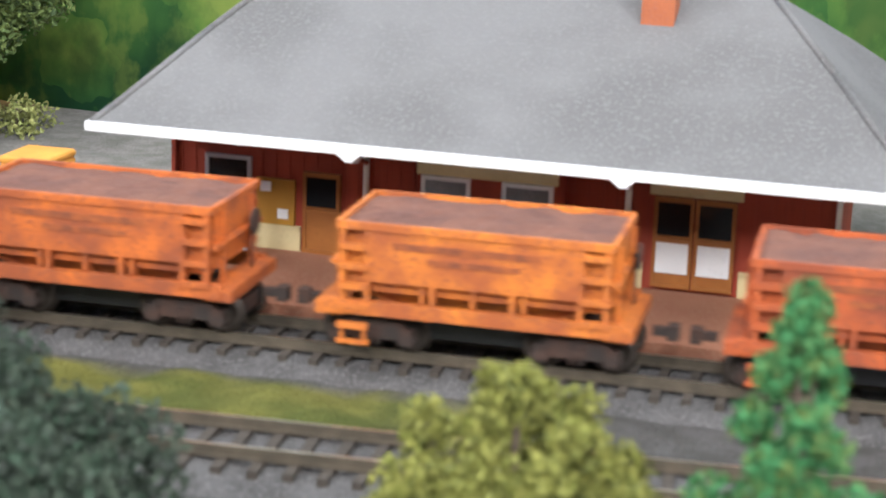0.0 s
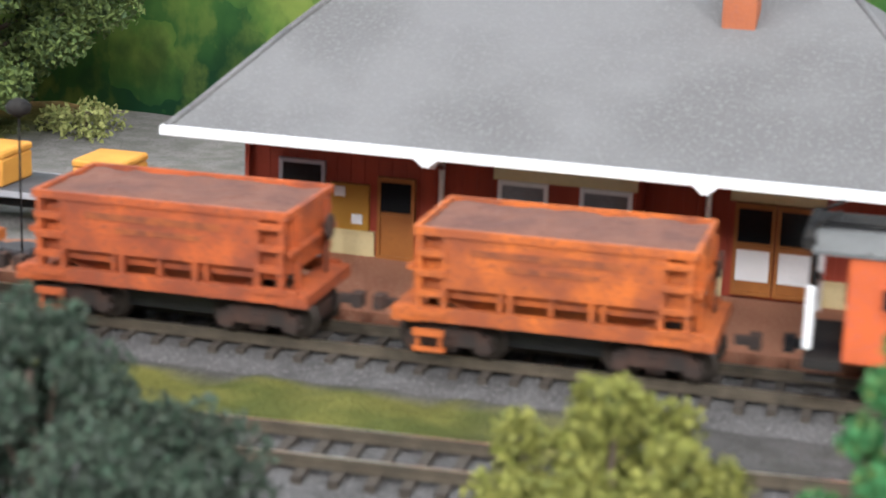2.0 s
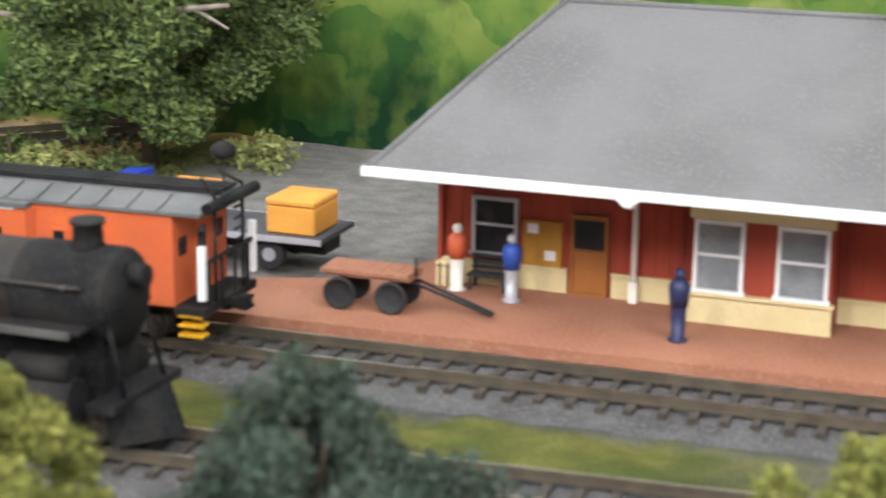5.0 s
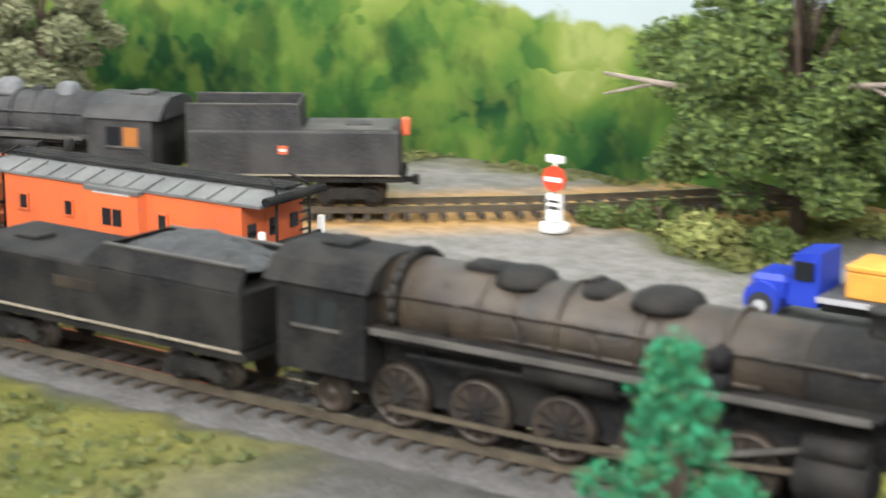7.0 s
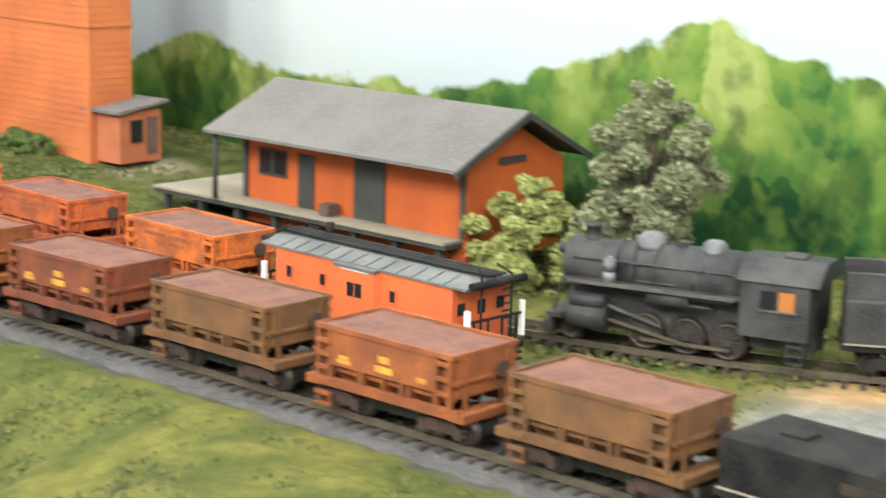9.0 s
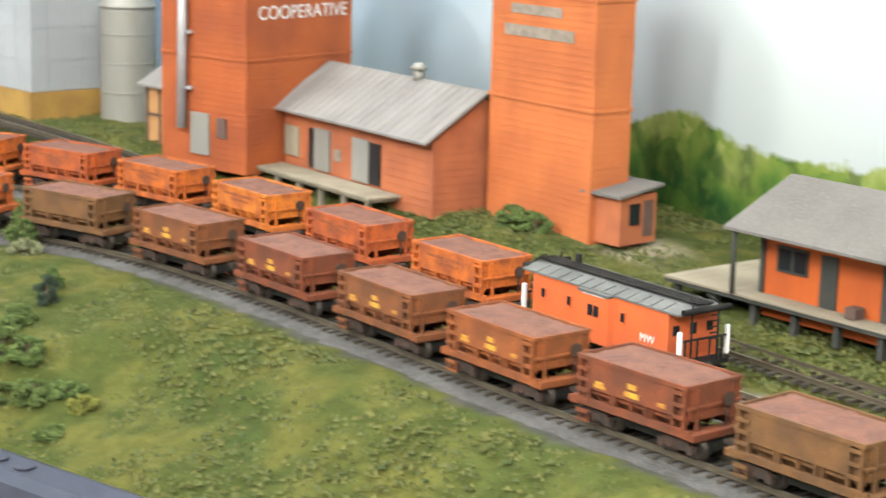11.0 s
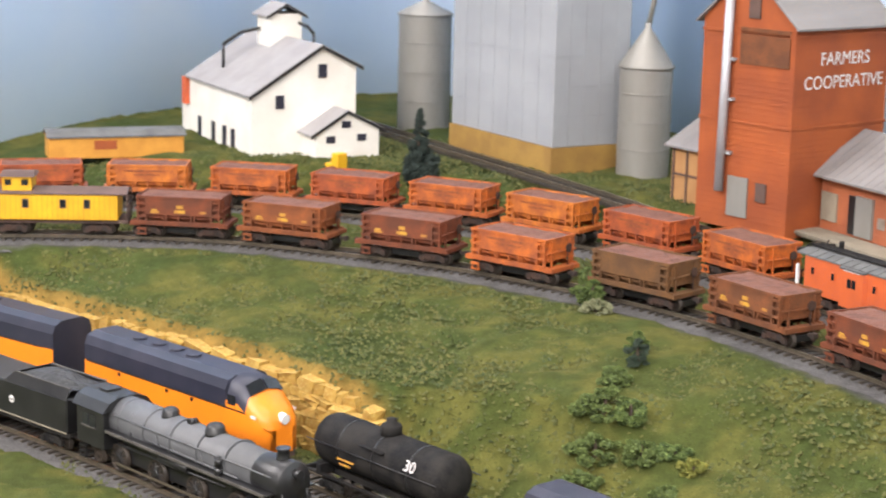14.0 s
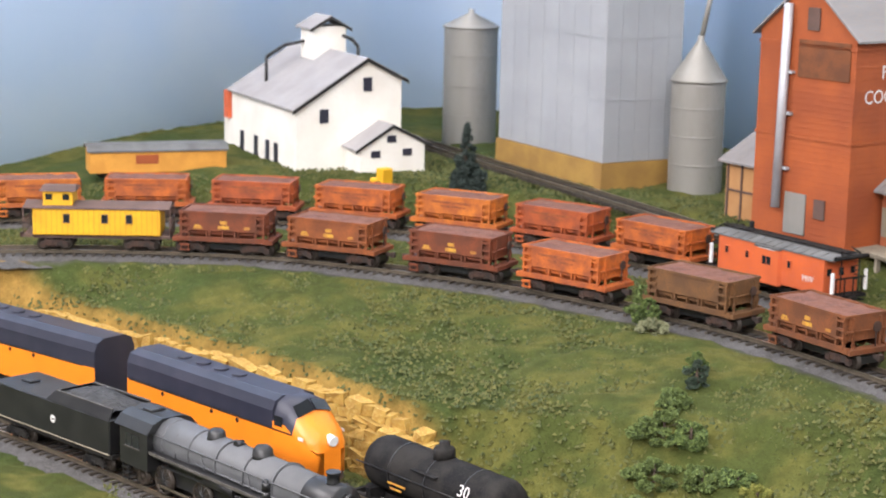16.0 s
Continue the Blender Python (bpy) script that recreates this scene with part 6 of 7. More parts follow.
def tall_elevator(m, w, d, z1, paint, label, texts=None, spout=False, shift=0.0):
    """A tall wooden grain elevator; front faces -y, its gable too."""
    root = thing("grain_elevator", label, "grain elevator", m, "red grain elevators")
    bm = bmesh.new()
    a, b = [bm.verts.new(p) for p in ((0, 0, -0.006), (w, 0, -0.006), (w, 0, z1), (w / 2, 0, z1 + w * 0.42), (0, 0, z1))], None
    b = [bm.verts.new((v.co.x, d, v.co.z)) for v in a]
    bm.faces.new(a), bm.faces.new(b[::-1])
    for k in range(5):
        bm.faces.new((a[k], b[k], b[(k + 1) % 5], a[(k + 1) % 5]))
    bmesh.ops.recalc_face_normals(bm, faces=bm.faces)
    wall = part("wall", bm, paint, root)
    bm = bmesh.new()
    for k in range(int(z1 / 0.0042)):
        z = 0.002 + k * 0.0042
        box(bm, -0.0002, w + 0.0002, -0.0003, d + 0.0003, z, z + 0.0004)
    part("clapboard_edges", bm, paint, wall)
    for z in (0.074, 0.14):
        bm = bmesh.new()
        box(bm, -0.0008, w + 0.0008, -0.0009, d + 0.0008, z, z + 0.0022)
        part("belt_board", bm, paint, wall)
    bm = bmesh.new()
    for s in (-1, 1):
        x0, x1 = (w / 2, -0.005) if s < 0 else (w / 2, w + 0.005)
        za, zb = z1 + w * 0.42, z1 - 0.0042
        hexa(bm, [(x0, -0.004, za), (x1, -0.004, zb), (x1, d + 0.004, zb), (x0, d + 0.004, za)], [(x0, -0.004, za + 0.0016), (x1, -0.004, zb + 0.0016), (x1, d + 0.004, zb + 0.0016), (x0, d + 0.004, za + 0.0016)])
    bmesh.ops.recalc_face_normals(bm, faces=bm.faces)
    part("roof", bm, M_METALROOF, root, "weathered metal roof")
    if spout:
        bm = bmesh.new()
        tube(bm, (w * 0.32, -0.004, z1 + 0.02), (w * 0.30, -0.005, 0.022), 0.0034, seg=10)
        sp = part("grain_spout", bm, M_SPOUT, root, "grey metal grain spout")
        for z in (0.05, 0.09, 0.12):
            bm = bmesh.new()
            box(bm, w * 0.3 - 0.004, w * 0.32 + 0.006, -0.004, -0.0003, z, z + 0.002)
            part("bracket", bm, M_SPOUT, sp)
        bm = bmesh.new()
        box(bm, w * 0.36, w * 0.58, -0.0014, -0.0003, 0.004, 0.034)
        part("door", bm, M_SILO, root, "grey plank door")
        bm = bmesh.new()
        box(bm, w * 0.67, w * 0.78, -0.0014, -0.0003, 0.018, 0.032)
        part("hatch", bm, M_BRNROOF, root)
        bm = bmesh.new()
        box(bm, w * 0.42, w * 0.95, -0.0009, -0.0004, 0.118, 0.145)
        part("faded_sign_panel", bm, M_BROWN, root)
        bm = bmesh.new()
        box(bm, w * 0.5, w * 0.62, -0.0014, -0.0003, z1 + 0.002, z1 + 0.018)
        part("gable_window", bm, M_BRNROOF, root)
    return root


def small_warehouse():
    root = thing("brick_warehouse", "small orange brick warehouse with grey metal roof and open doors", "warehouse", pose(-1.199, -0.028, 0.024, 0, 0, 1.5))
    L = 0.195
    bm = bmesh.new()
    gable_walls(bm, 0.006, L - 0.004, [(0.006, -0.004), (0.006, 0.046), (0.046, 0.0715), (0.09, 0.046), (0.09, -0.004)])
    part("wall", bm, M_BRICK, root)
    bm = bmesh.new()
    for k in range(9):
        z = 0.002 + k * 0.005
        box(bm, 0.0058, L - 0.0038, 0.0056, 0.0904, z, z + 0.0005)
    tagged(part("brick_coursing", bm, M_BRICK, root), kind="stuff")
    bm = bmesh.new()
    slab_roof(bm, [(-0.003, 0.0465), (0.046, 0.077), (0.096, 0.045)], 0, L, 0.0016)
    roof = part("roof", bm, M_METALROOF, root, "pale weathered sheet metal roof")
    bm = bmesh.new()
    for k in range(22):
        x = 0.002 + k * 0.0091
        slab_roof(bm, [(-0.003, 0.0469), (0.046, 0.0774), (0.096, 0.0454)], x, x + 0.0006, 0.0005)
    part("roof_seams", bm, M_METALROOF, roof)
    bm = bmesh.new()
    tube(bm, (0.115, 0.046, 0.075), (0.115, 0.046, 0.083), 0.004, seg=12)
    tube(bm, (0.115, 0.046, 0.083), (0.115, 0.046, 0.087), 0.0065, 0.003, seg=12)
    part("roof_vent", bm, M_SILO, roof)
    for x0, x1, xd0, xd1 in ((0.040, 0.049, 0.049, 0.068), (0.118, 0.131, 0.098, 0.118)):
        # no opening is cut: a black panel gives the doorway's inner shade
        bm = bmesh.new()
        box(bm, x0, x1, 0.0048, 0.006, 0.008, 0.036)
        part("doorway_shade", bm, M_GLOSSBLACK, root, "black panel standing in for the shade of an open doorway")
        bm = bmesh.new()
        box(bm, xd0, xd1, 0.0038, 0.006, 0.008, 0.037)
        part("sliding_door", bm, M_SILO, root, "grey sliding door")
    bm = bmesh.new()
    box(bm, 0.008, 0.026, 0.0045, 0.006, 0.013, 0.034)
    part("shutter", bm, M_PLANK, root)
    bm = bmesh.new()
    box(bm, 0.073, 0.081, 0.0052, 0.006, 0.017, 0.025)
    part("faded_poster", bm, M_PALEWOOD, root)
    for k in range(36):
        bm = bmesh.new()
        box(bm, -0.002 + k * 0.0044, 0.0021 + k * 0.0044, -0.02, 0.0052, 0.0045, 0.0062)
        part("plank", bm, M_PLANK, root)
    bm = bmesh.new()
    box(bm, 0, 0.154, -0.018, 0.004, 0.0025, 0.0044)
    for k in range(6):
        box(bm, 0.002 + k * 0.029, 0.005 + k * 0.029, -0.017, -0.014, -0.01, 0.0025)
    part("porch_frame", bm, M_PLANK, root, "timber loading porch frame")
    return root


def shack():
    root = thing("brick_shack", "small brick shack with grey lean-to roof", "shed", pose(-0.906, 0.023, 0.026, 0, 0, 8))
    bm = bmesh.new()
    box(bm, 0.002, 0.029, 0.004, 0.036, -0.004, 0.026)
    part("wall", bm, M_BRICK, root)
    bm = bmesh.new()
    slab_roof(bm, [(0.0, 0.0272), (0.039, 0.032)], -0.001, 0.0325, 0.0018)
    part("roof", bm, M_TARPAPER, root)
    bm = bmesh.new()
    box(bm, 0.029, 0.0298, 0.012, 0.021, 0.008, 0.021)
    part("side_window", bm, M_GLASSDARK, root)
    bm = bmesh.new()
    box(bm, 0.029, 0.0295, 0.0245, 0.033, 0, 0.022)
    part("side_door", bm, M_BRNROOF, root)
    return root


def grey_elevator():
    root = thing("concrete_grain_elevator", "tall pale grey sheeted grain elevator on ochre foundation", "grain elevator", pose(-1.642, -0.122, 0.028, 0, 0, 6.5))
    W, D = 0.170, 0.078
    bm = bmesh.new()
    box(bm, 0, W, 0, D, 0.023, 0.42, bevel=0.0006)
    part("wall", bm, M_GREYSIDING, root)
    for k in range(1, 15):
        bm = bmesh.new()
        z = 0.023 + k * 0.026
        box(bm, -0.0004, W + 0.0004, -0.0004, D + 0.0004, z, z + 0.0006)
        part("sheet_lap", bm, M_GREYSIDING, root)
    bm = bmesh.new()
    for k in range(1, 7):
        x = k * W / 7
        box(bm, x, x + 0.0004, -0.0003, 0, 0.0235, 0.419)
    for k in range(1, 5):
        y = k * D / 5
        box(bm, W, W + 0.0003, y, y + 0.0004, 0.0235, 0.419)
    part("sheet_seams", bm, M_GREYSIDING, root)
    bm = bmesh.new()
    box(bm, -0.0015, W + 0.0015, -0.0015, D + 0.0015, -0.006, 0.0229)
    part("foundation", bm, M_YELLOWBASE, root, "ochre foundation")
    return root


def silo(x, y, z, r, h, cone, pipe, label):
    root = thing("grain_bin", label, "silo", pose(x, y, z), "grain bins")
    bm = bmesh.new()
    prof = [(-0.004, r)]
    for k in range(int(h / 0.004)):
        prof += [(k * 0.004, r), (k * 0.004 + 0.002, r * 1.008)]
    prof += [(h, r)]
    lathe(bm, (0, 0, 0), (0, 0, 1), prof, 30)
    part("wall", bm, M_SILO, root)
    bm = bmesh.new()
    lathe(bm, (0, 0, h), (0, 0, 1), [(-0.002, r * 1.06), (0, r * 1.05), (cone, r * 0.12), (cone + 0.004, r * 0.12)], 30)
    part("cone_roof", bm, M_SILO, root)
    for k in range(1, 4):
        bm = bmesh.new()
        lathe(bm, (0, 0, k * h / 4), (0, 0, 1), [(0, r * 1.02), (0.0012, r * 1.02)], 30)
        part("hoop", bm, M_SILO, root)
    if pipe:
        bm = bmesh.new()
        tube(bm, (0, 0, h + cone), (0.004, 0.01, h + cone + pipe), 0.0022, seg=8)
        part("fill_pipe", bm, M_SILO, root)
    return root


def white_mill():
    root = thing("white_mill", "white stucco feed mill with grey roof and dark trim", "mill building", pose(-1.756, -0.325, 0.025, 0, 0, 3))
    L, D = 0.122, 0.1
    bm = bmesh.new()
    gable_walls(bm, -0.046, L, [(0, -0.024), (0, 0.058), (0.066, 0.1), (D, 0.0825), (D, -0.024)])
    part("wall", bm, M_WARMWHITE, root)
    bm = bmesh.new()
    slab_roof(bm, [(-0.004, 0.0575), (0.066, 0.1018), (D + 0.005, 0.0818)], -0.05, L + 0.003, 0.0016)
    roof = part("roof", bm, M_MILLROOF, root)
    bm = bmesh.new()
    slab_roof(bm, [(-0.0045, 0.0566), (0.066, 0.1012), (D + 0.0055, 0.081)], L + 0.0031, L + 0.0042, 0.003)
    part("barge_board", bm, M_GLOSSBLACK, roof)
    bm = bmesh.new()
    box(bm, 0.004, 0.036, 0.05, 0.082, 0.088, 0.122)
    cup = part("roof_house", bm, M_WARMWHITE, root)
    bm = bmesh.new()
    slab_roof(bm, [(0.046, 0.1205), (0.066, 0.132), (0.086, 0.1205)], 0.0, 0.039, 0.0014)
    part("roof_house_roof", bm, M_MILLROOF, cup)
    bm = bmesh.new()
    slab_roof(bm, [(0.0455, 0.1198), (0.066, 0.1314), (0.0865, 0.1198)], 0.0392, 0.04, 0.0024)
    part("roof_house_trim", bm, M_GLOSSBLACK, cup)
    for pts in (((0.004, 0.016, 0.07), (0.004, 0.016, 0.092), (0.008, 0.032, 0.103), (0.012, 0.05, 0.107)), ((0.046, 0.09, 0.09), (0.046, 0.09, 0.104), (0.042, 0.086, 0.11), (0.034, 0.078, 0.114))):
        bm = bmesh.new()
        for p, q in zip(pts, pts[1:]):
            tube(bm, p, q, 0.0016, seg=8)
        part("chute_pipe", bm, M_GLOSSBLACK, root)
    for y, z in ((0.067, 0.072), (0.026, 0.045)):
        bm = bmesh.new()
        box(bm, L, L + 0.0012, y - 0.004, y + 0.004, z, z + 0.012)
        part("gable_window", bm, M_NAVYBLACK, root)
    for x in (-0.02, 0.018, 0.048, 0.07):
        bm = bmesh.new()
        box(bm, x, x + 0.008, -0.0012, 0, -0.006, 0.022)
        part("side_door", bm, M_NAVYBLACK, root)
    bm = bmesh.new()
    gable_walls(bm, L, L + 0.036, [(0.046, -0.024), (0.046, 0.027), (0.076, 0.0455), (0.107, 0.0305), (0.107, -0.024)])
    annex = part("annex", bm, M_WARMWHITE, root)
    bm = bmesh.new()
    slab_roof(bm, [(0.041, 0.0255), (0.076, 0.047), (0.112, 0.0293)], L + 0.0045, L + 0.038, 0.0014)
    part("annex_roof", bm, M_MILLROOF, annex)
    bm = bmesh.new()
    slab_roof(bm, [(0.0405, 0.0248), (0.076, 0.0465), (0.1125, 0.0285)], L + 0.0381, L + 0.039, 0.0026)
    part("annex_trim", bm, M_GLOSSBLACK, annex)
    for y, z in ((0.06, 0.018), (0.09, 0.019), (0.075, 0.031)):
        bm = bmesh.new()
        box(bm, L + 0.036, L + 0.037, y - 0.0042, y + 0.0042, z, z + 0.006)
        part("annex_window", bm, M_NAVYBLACK, annex)
    bm = bmesh.new()
    box(bm, -0.058, -0.047, -0.004, 0.03, 0.03, 0.056)
    part("roof_sign", bm, M_PINK, root, "coral-red blank sign")
    bm = bmesh.new()
    box(bm, -0.068, -0.046, 0, 0.05, -0.024, 0.03)
    part("rear_wing", bm, M_WARMWHITE, root)
    return root


# ---- greenery ----
def crown_mesh(name, blobs, leaves, size, material, seed, parent, flat=1.0):
    """Many small leaf quads round clump centres; blobs: rows of (x, y, z, r)."""
    rng = np.random.RandomState(seed)
    B = np.array(blobs)
    w = B[:, 3] ** 2
    pick = B[rng.choice(len(B), leaves, p=w / w.sum())]

    def unit(v):
        return v / np.linalg.norm(v, axis=1)[:, None]

    c = pick[:, :3] + unit(rng.normal(size=(leaves, 3))) * pick[:, 3:] * rng.uniform(0.45, 1.08, (leaves, 1)) * np.array((1, 1, flat))
    u = unit(rng.normal(size=(leaves, 3)))
    v = unit(np.cross(u, rng.normal(size=(leaves, 3))))
    s = size * rng.uniform(0.35, 0.95, (leaves, 1))
    n = np.cross(u, v) * s * 0.35
    V = np.stack([c - u * s, c + v * s * 0.6 + n, c + u * s, c - v * s * 0.6 + n], 1).reshape(-1, 3).tolist()
    i = 4 * np.arange(leaves)
    F = np.concatenate([np.stack([i, i + 1, i + 2], 1), np.stack([i, i + 2, i + 3], 1)]).tolist()
    me = bpy.data.meshes.new(name)
    me.from_pydata(V, [], F)
    me.materials.append(material)
    ob = new(name, me)
    ob.parent = parent
    return ob


def ground_z(x, y):
    return float(height(np.array([x]), np.array([y]))[0])


def tree(name, label, category, x, y, h, r, leaf, seed, n=2600, size=0.0022, trunk=0.25, clumps=26, shape="round", twigs=0, z=None, fine=(0.28, 0.46), flat=1.0):
    rnd = random.Random(seed)
    z0 = ground_z(x, y) - 0.001 if z is None else z
    root = thing(name, label, category, pose(x, y, z0))
    blobs = []
    for k in range(clumps):
        t = (k + 0.5) / clumps
        zz = h * (trunk + (1 - trunk) * t)
        if shape == "cone":
            rad = r * (1 - t) ** 0.9
        else:
            rad = r * math.sqrt(max(0.06, 1 - (2 * t - 0.85) ** 2))
        a = k * 2.4 + rnd.uniform(-0.4, 0.4)
        q = rad * rnd.uniform(0.35, 0.95 if fine[0] < 0.28 else 0.85)
        blobs.append((q * math.cos(a), q * math.sin(a), zz - r * 0.12, max(r * 0.12, rad * rnd.uniform(*fine))))
    bm = bmesh.new()
    tube(bm, (0, 0, 0), (rnd.uniform(-1, 1) * r * 0.08, rnd.uniform(-1, 1) * r * 0.08, h * 0.8), max(0.0012, h * 0.028), max(0.0005, h * 0.008), seg=8)
    part("trunk", bm, M_BARK, root)
    bm = bmesh.new()
    for b in blobs[::2]:
        tube(bm, (0, 0, max(h * 0.12, b[2] * 0.6)), b[:3], h * 0.009, h * 0.003, seg=5)
    tagged(part("limb", bm, M_BARK, root), kind="stuff")
    for k in range(twigs):
        a = rnd.uniform(-0.4, 0.4) + (math.pi if k % 2 else 0)
        p = Vector((0.2 * r * math.cos(a), -0.3 * r, h * rnd.uniform(0.3, 0.5)))
        q = p + Vector((r * 0.62 * math.cos(a), -r * 0.3, h * rnd.uniform(-0.02, 0.08)))
        bm = bmesh.new()
        tube(bm, p, q, 0.0018, 0.0008, seg=6)
        tube(bm, p.lerp(q, 0.6), q + Vector((0, 0, -0.008)), 0.001, 0.0005, seg=5)
        part("bare_branch", bm, M_PALEWOOD, root, "pale bare branch")
    crown_mesh("crown", blobs, n, size, leaf, seed, root, flat)
    return root


def tuft_field(name, label, count, region, size, material, seed, rise=0.0008):
    """Clumps of scenic foam lying on the turf: one object of many."""
    rng = np.random.RandomState(seed)
    xs, ys = rng.uniform(region[0], region[1], count), rng.uniform(region[2], region[3], count)
    _, g = paint_zones(xs, ys)
    keep = (g > 0.55) & (rng.rand(count) < 0.25 + 0.9 * fbm(xs, ys, 25, 77)) & (np.abs(side_of(T1, xs, ys)) > 0.03) & (np.abs(side_of(T2, xs, ys)) > 0.034)
    xs, ys = xs[keep], ys[keep]
    zs = height(xs, ys)
    k = len(xs)
    r = size * rng.uniform(0.4, 1.2, k)
    turn = rng.uniform(0, 6.28, k)
    rows = [np.stack([xs + r * np.cos(turn + 2.1 * q) * rng.uniform(0.6, 1.2, k), ys + r * np.sin(turn + 2.1 * q) * rng.uniform(0.6, 1.2, k), zs - 0.0005], 1) for q in range(3)]
    rows.append(np.stack([xs + r * rng.uniform(-0.4, 0.4, k), ys + r * rng.uniform(-0.4, 0.4, k), zs + rise + r * rng.uniform(0.05, 0.4, k)], 1))
    V = np.stack(rows, 1).reshape(-1, 3).tolist()
    i = 4 * np.arange(k)
    F = np.concatenate([np.stack([i + p, i + (p + 1) % 3, i + 3], 1) for p in range(3)]).tolist()
    me = bpy.data.meshes.new(name)
    me.from_pydata(V, [], F)
    me.materials.append(material)
    tagged(new(name, me), label, "turf", kind="stuff")


# ---- road vehicles, props, figurines ----
def flatbed_truck():
    root = thing("flatbed_truck", "blue flatbed truck with a dark deck, parked on gravel", "truck", pose(-0.0815, 0.043, 0.0018, 0, 0, 4))
    bm = bmesh.new()
    hexa(bm, [(-0.03, -0.0095, 0.006), (-0.0195, -0.0095, 0.006), (-0.0195, 0.0095, 0.006), (-0.03, 0.0095, 0.006)], [(-0.0285, -0.0085, 0.0225), (-0.0195, -0.0085, 0.0235), (-0.0195, 0.0085, 0.0235), (-0.0285, 0.0085, 0.0225)])
    cab = part("cab", bm, M_BLUE, root)
    bm = bmesh.new()
    box(bm, -0.0435, -0.03, -0.0085, 0.0085, 0.0055, 0.0145, bevel=0.0018)
    part("bonnet", bm, M_BLUE, root)
    for sy in (-1, 1):
        bm = bmesh.new()
        box(bm, -0.0278, -0.0212, *sorted((sy * 0.0092, sy * 0.0099)), 0.0145, 0.0205)
        part("side_window", bm, M_GLASSDARK, cab)
        bm = bmesh.new()
        tube(bm, (-0.0385, sy * 0.0065, 0.0062), (-0.0385, sy * 0.0105, 0.0062), 0.0062, seg=14)
        part("mudguard", bm, M_BLUE, root)
        for x in (-0.0385, 0.03):
            bm = bmesh.new()
            tube(bm, (x, sy * 0.0075, 0.0045), (x, sy * 0.0112, 0.0045), 0.0045, seg=16)
            w = part("wheel", bm, M_TYRE, root)
            bm = bmesh.new()
            tube(bm, (x, sy * 0.0112, 0.0045), (x, sy * 0.0117, 0.0045), 0.0021, seg=12)
            part("hub", bm, M_SPOUT, w)
    bm = bmesh.new()
    box(bm, -0.0294, -0.0288, -0.0072, 0.0072, 0.0155, 0.0212)
    part("windscreen", bm, M_GLASSDARK, cab)
    bm = bmesh.new()
    box(bm, -0.0445, -0.0436, -0.0082, 0.0082, 0.0035, 0.0052)
    part("bumper", bm, M_WHITE, root)
    bm = bmesh.new()
    box(bm, -0.0185, 0.0475, -0.0135, 0.0135, 0.0092, 0.0108)
    part("deck", bm, M_FLATDECK, root, "dark grey flat deck")
    bm = bmesh.new()
    for y in (-0.0138, 0.0136):
        box(bm, -0.0185, 0.048, y, y + 0.0004, 0.0092, 0.011)
    part("deck_edge", bm, M_SPOUT, root)
    bm = bmesh.new()
    box(bm, -0.02, 0.046, -0.006, 0.006, 0.0045, 0.0091)
    part("chassis", bm, M_TYRE, root)
    for x in (-0.0165, 0.0225):
        box_root = thing("crate", "yellow-orange lidded crate on the truck deck", "crate", pose(-0.0755, 0.043, 0.0018, 0, 0, 4) @ pose(x, -0.0095, 0.0109), "crates")
        bm = bmesh.new()
        box(bm, 0, 0.0158, 0, 0.0185, 0, 0.0084, bevel=0.0005)
        part("body", bm, M_CRATE, box_root)
        bm = bmesh.new()
        box(bm, -0.0002, 0.016, -0.0002, 0.0187, 0.0085, 0.0108, bevel=0.0006)
        part("lid", bm, M_CRATE, box_root)


def baggage_cart():
    root = thing("baggage_cart", "brown baggage cart with iron wheels and long handle", "cart", pose(0.0, 0.003, 0.0045, 0, 0, 5))
    for k in range(6):
        bm = bmesh.new()
        box(bm, -0.014 + k * 0.0043, -0.0099 + k * 0.0043, -0.006, 0.006, 0.0102, 0.0114)
        part("plank", bm, M_BRICKPAVE, root)
    bm = bmesh.new()
    box(bm, -0.0135, 0.0118, -0.005, 0.005, 0.0092, 0.0101)
    part("deck", bm, M_BRICKPAVE, root)
    for x in (-0.0085, 0.0065):
        for sy in (-1, 1):
            bm = bmesh.new()
            lathe(bm, (x, sy * 0.0052, 0.0046), (0, sy, 0), [(0, 0.0046), (0.0012, 0.0046), (0.0012, 0.0038), (0.0006, 0.0036), (0.0009, 0.001)], 16)
            part("wheel", bm, M_TYRE, root)
    bm = bmesh.new()
    for y in (-0.0018, 0.0018):
        tube(bm, (0.0118, y, 0.0085), (0.034, y * 0.6, 0.0012), 0.0005, seg=6)
    tube(bm, (0.0118, 0, 0.0095), (0.0118, 0, 0.015), 0.0005, seg=6)
    part("handle", bm, M_TYRE, root)
    lid = thing("grating_stack", "stack of dark flat iron gratings on the platform", "grating", pose(-0.049, -0.006, 0.0045, 0, 0, 5))
    bm = bmesh.new()
    tube(bm, (-0.0045, 0, 0), (-0.0045, 0, 0.0025), 0.0048, seg=16)
    part("grating", bm, M_FLATDECK, lid)
    bm = bmesh.new()
    tube(bm, (0.0045, 0.0008, 0), (0.0045, 0.0008, 0.003), 0.0048, seg=16)
    part("grating", bm, M_FLATDECK, lid)


